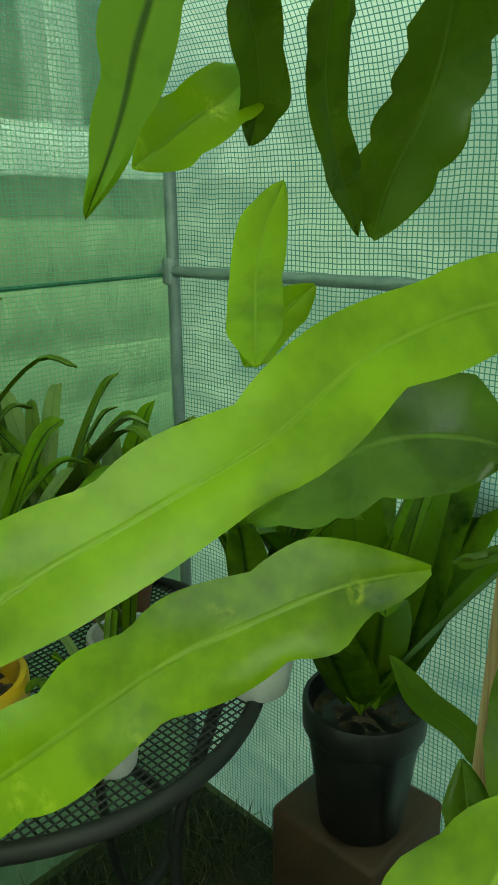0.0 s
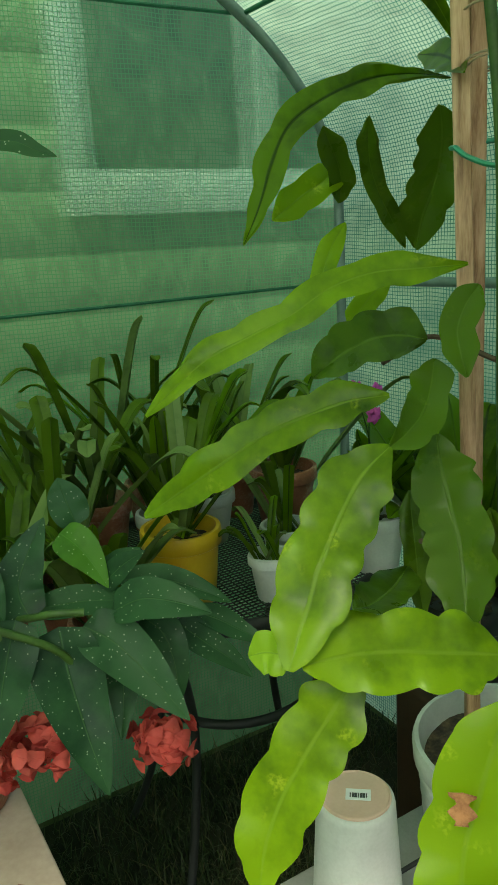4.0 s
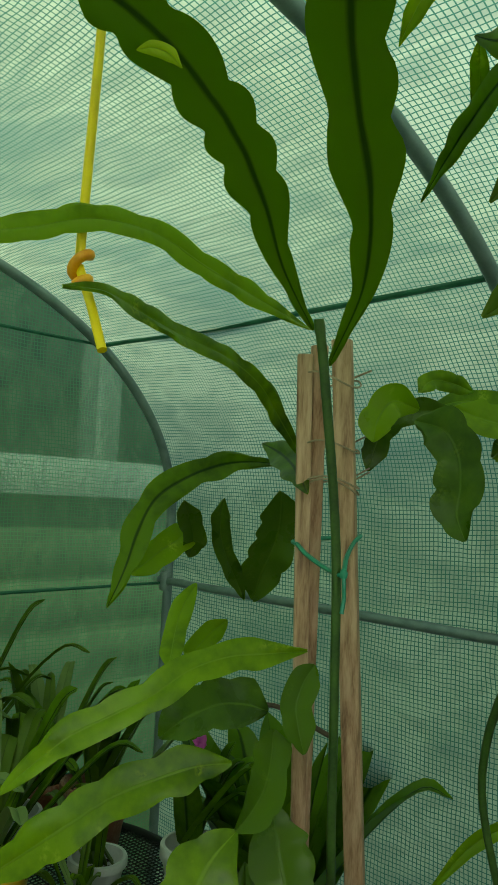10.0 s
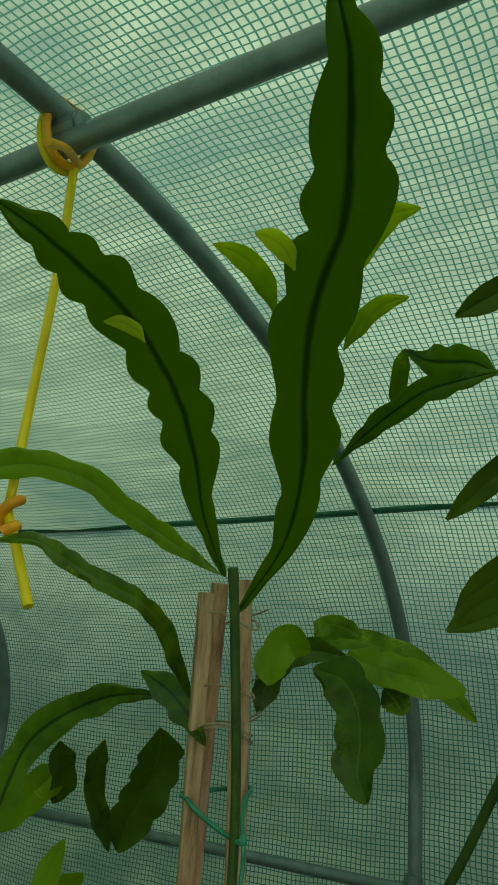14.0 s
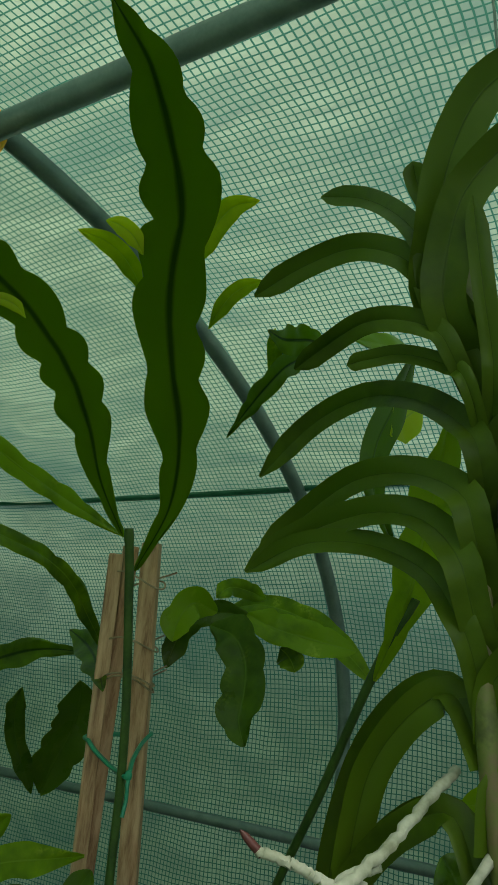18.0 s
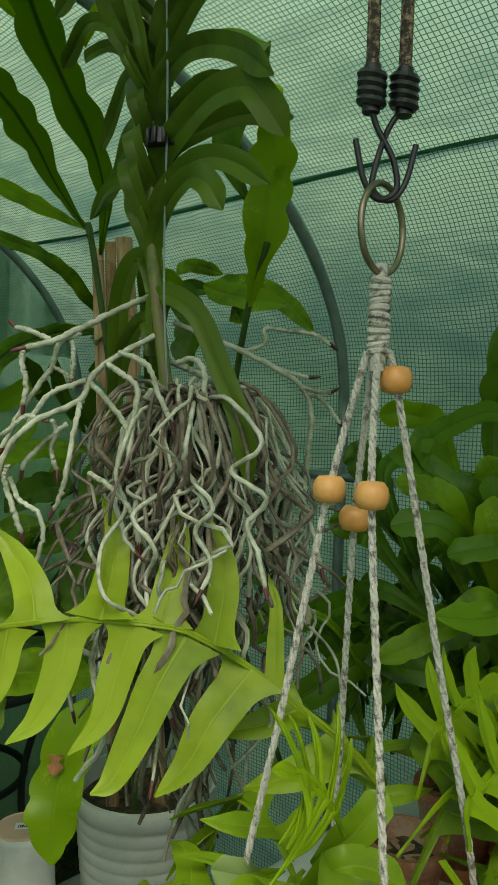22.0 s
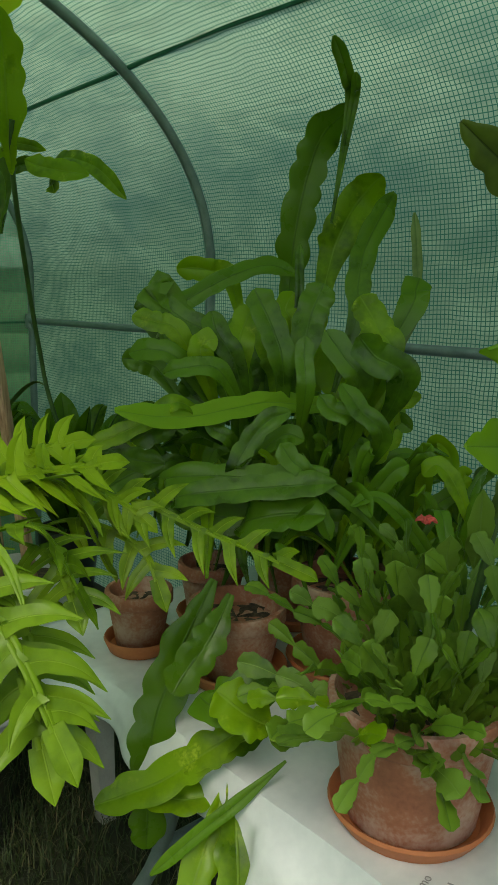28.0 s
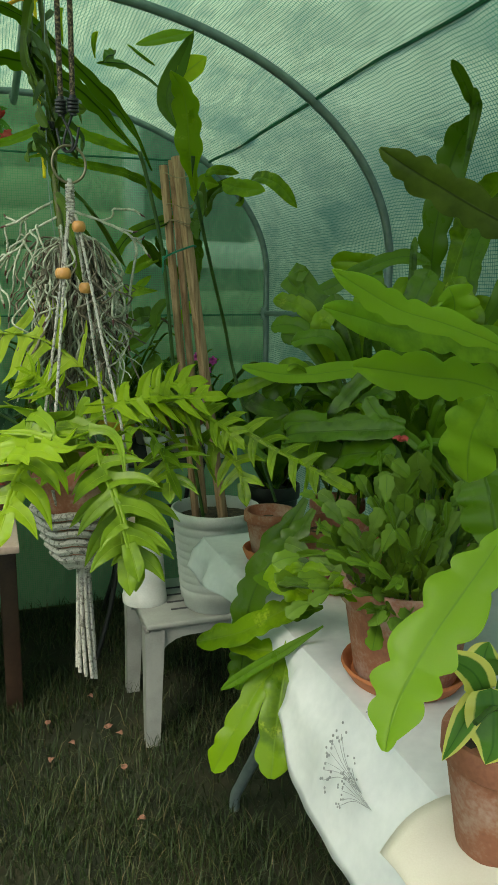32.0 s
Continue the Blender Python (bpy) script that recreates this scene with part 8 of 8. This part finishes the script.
beg_leaf([(-0.045, 0.757, 0.913), (-0.047, 0.736, 0.871), (-0.044, 0.705, 0.812), (-0.037, 0.671, 0.748)], 0.0739, (-0.24, -0.75, 0.62), "P", fold=0.25)
beg_leaf([(-0.019, 0.752, 0.908), (0.006, 0.720, 0.891), (0.031, 0.683, 0.856), (0.053, 0.646, 0.817)], 0.0587, (-0.32, -0.74, 0.59), "P", fold=0.25)
beg_leaf([(-0.088, 0.765, 0.932), (-0.103, 0.754, 0.902), (-0.123, 0.740, 0.850), (-0.142, 0.727, 0.803)], 0.0594, (-0.16, -0.79, 0.59), "P", fold=0.2)
beg_leaf([(-0.052, 0.822, 0.910), (-0.003, 0.793, 0.917), (0.039, 0.767, 0.915), (0.080, 0.739, 0.909)], 0.0397, (-0.20, -0.52, 0.83), "P", fold=0.2)
beg_leaf([(0.044, 0.803, 0.927), (0.090, 0.774, 0.925), (0.125, 0.748, 0.911), (0.156, 0.724, 0.894)], 0.0380, (-0.25, -0.50, 0.83), "P", fold=0.2)
beg_leaf([(-0.066, 0.795, 0.912), (-0.070, 0.818, 0.942), (-0.051, 0.828, 0.979), (-0.026, 0.834, 1.015)], 0.0544, (-0.23, -0.86, 0.46), "P", fold=0.2)
beg_leaf([(-0.008, 0.841, 0.989), (0.004, 0.818, 0.977), (0.016, 0.805, 0.956), (0.024, 0.780, 0.931)], 0.0444, (-0.26, -0.73, 0.63), "Q", fold=0.2)
beg_leaf([(0.058, 0.771, 0.887), (0.073, 0.745, 0.870), (0.075, 0.722, 0.832), (0.066, 0.705, 0.796)], 0.0442, (-0.34, -0.73, 0.59), "P", fold=0.2)
beg_leaf([(0.120, 0.766, 0.877), (0.147, 0.746, 0.865), (0.170, 0.728, 0.849), (0.196, 0.707, 0.834)], 0.0343, (-0.27, -0.46, 0.85), "P", fold=0.2)
beg_leaf([(0.095, 0.757, 0.875), (0.116, 0.738, 0.853), (0.143, 0.714, 0.827), (0.163, 0.695, 0.804)], 0.0366, (-0.30, -0.54, 0.79), "P", fold=0.2)
beg_leaf([(0.008, 0.752, 0.882), (0.014, 0.738, 0.844), (0.010, 0.731, 0.810), (-0.002, 0.716, 0.774)], 0.0387, (-0.28, -0.74, 0.61), "P", fold=0.2)
beg_leaf([(-0.118, 0.825, 0.994), (-0.111, 0.813, 0.967), (-0.103, 0.802, 0.941), (-0.095, 0.791, 0.921)], 0.0443, (-0.18, -0.84, 0.50), "P", fold=0.2)
beg_leaf([(0.038, 0.830, 0.923), (0.057, 0.823, 0.941), (0.081, 0.812, 0.956)], 0.0328, (-0.25, -0.63, 0.73), "P")
beg_leaf([(0.019, 0.859, 0.986), (0.012, 0.874, 1.023), (0.009, 0.882, 1.045)], 0.0448, (-0.28, -0.87, 0.41), "P")
beg_leaf([(-0.115, 0.617, 1.732), (-0.102, 0.607, 1.718), (-0.092, 0.600, 1.693), (-0.094, 0.602, 1.662)], 0.0304, (-0.31, -0.93, -0.22), "P")
beg_leaf([(-0.090, 0.611, 1.723), (-0.074, 0.599, 1.725), (-0.057, 0.585, 1.722)], 0.0144, (-0.33, -0.91, 0.27), "Q")
beg_leaf([(-0.086, 0.608, 1.713), (-0.078, 0.602, 1.683), (-0.071, 0.597, 1.645)], 0.0154, (-0.33, -0.92, -0.20), "Q")
beg_leaf([(-0.077, 0.601, 1.699), (-0.063, 0.591, 1.682), (-0.048, 0.579, 1.668)], 0.0154, (-0.35, -0.93, 0.07), "Q")
beg_leaf([(-0.080, 0.683, 1.408), (-0.053, 0.662, 1.404), (-0.039, 0.651, 1.396), (-0.025, 0.640, 1.390)], 0.0190, (-0.33, -0.86, 0.39), "P")
beg_leaf([(0.019, 0.801, 0.924), (0.044, 0.781, 0.953), (0.067, 0.763, 0.972)], 0.0309, (-0.28, -0.67, 0.69), "P")
beg_leaf([(0.013, 0.743, 0.919), (0.042, 0.720, 0.935), (0.072, 0.696, 0.931), (0.103, 0.673, 0.918)], 0.0507, (-0.27, -0.55, 0.79), "P")


def flower_cluster(at, radius, count, rng_):
    for k in range(count):
        d = unit(np.array([rng_.gauss(0, 1) for _ in range(3)]))
        c_ = np.array(at) + d * radius * (0.35 + 0.65 * rng_.random()) * np.array((1, 1, 0.75))
        t_ = unit(np.cross(d, (rng_.random(), 0.3, 1)))
        leaf_on(beg, [tuple(c_ - t_ * 0.010), tuple(c_ + d * 0.003), tuple(c_ + t_ * 0.012)], 0.021, tuple(d), "R", "petal", shape=ovate_shape, n=6, thick=0.0006, fold=0.3, wave=0.1)


rng = random.Random(4)
flower_cluster((-0.084, 0.746, 0.786), 0.045, 70, rng)
flower_cluster((0.048, 0.716, 0.754), 0.042, 60, rng)
flower_cluster((-0.120, 0.784, 0.753), 0.04, 36, rng)
flower_cluster((-0.058, 0.586, 1.657), 0.016, 9, rng)
flower_cluster((-0.078, 0.601, 1.714), 0.010, 5, rng)

# ---- grass ----
rng_np = np.random.RandomState(3)
N = 90000
gx, gy = rng_np.uniform(-0.98, 0.98, N), rng_np.uniform(-1.4, 1.55, N)
keep = rng_np.uniform(0, 1, N) < np.clip(0.55 + 0.5 * np.sin(gx * 7 + 2 * np.sin(gy * 5)) * np.sin(gy * 6 + 1), 0.18, 1.0)
gx, gy = gx[keep], gy[keep]
N = len(gx)
ang, hgt, lean = rng_np.uniform(0, 2 * np.pi, N), rng_np.uniform(0.018, 0.065, N), rng_np.uniform(0.1, 1.3, N)
wd = rng_np.uniform(0.0008, 0.0018, N)
dirx, diry = np.cos(ang), np.sin(ang)
base = np.stack([gx, gy, np.zeros(N)], 1)
sidev = np.stack([-diry * wd, dirx * wd, np.zeros(N)], 1)
mid = base + np.stack([dirx * hgt * lean * 0.35, diry * hgt * lean * 0.35, hgt * 0.6], 1)
tipv = base + np.stack([dirx * hgt * lean, diry * hgt * lean, hgt * 0.95], 1)
verts = np.stack([base - sidev, base + sidev, mid - sidev * 0.8, mid + sidev * 0.8, tipv], 1).reshape(-1, 3)
idx = np.arange(N)[:, None] * 5
me = bpy.data.meshes.new("grass")
me.from_pydata(verts.tolist(), [], [tuple(f) for f in np.concatenate([idx + [0, 1, 3, 2]]).tolist()] + [tuple(f) for f in (idx + [2, 3, 4]).tolist()])
GRASS, t_, b_ = material("grass_blades")
geo = t_.nodes.new("ShaderNodeNewGeometry")
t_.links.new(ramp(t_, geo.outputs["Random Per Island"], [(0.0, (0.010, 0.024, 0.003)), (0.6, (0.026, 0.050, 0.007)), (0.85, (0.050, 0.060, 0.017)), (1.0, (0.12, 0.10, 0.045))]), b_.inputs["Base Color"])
b_.inputs["Roughness"].default_value = 0.6
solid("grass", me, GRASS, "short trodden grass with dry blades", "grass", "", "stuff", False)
rng = random.Random(77)
for k in range(14):
    x, y = (-0.45 + 0.75 * rng.random(), 0.0 + 1.0 * rng.random())
    a = rng.random() * 6.28
    solid("petal", blade([(x, y, 0.03), (x + 0.01 * math.cos(a), y + 0.01 * math.sin(a), 0.036), (x + 0.022 * math.cos(a), y + 0.022 * math.sin(a), 0.031)], 0.018, n=6, shape=ovate_shape, seed=k), PETALDRY, "dry pink petal fallen on the grass", "petal", "fallen petals")
for k in range(7):
    x, y = (-0.42 + 0.30 * rng.random(), 0.56 + 0.3 * rng.random())
    a = rng.random() * 6.28
    solid("petal", blade([(x, y, 0.6235), (x + 0.012 * math.cos(a), y + 0.012 * math.sin(a), 0.627), (x + 0.026 * math.cos(a), y + 0.026 * math.sin(a), 0.6235)], 0.022, n=6, shape=ovate_shape, seed=k), PETALDRY, "dry red petal fallen on the board", "petal", "fallen petals")
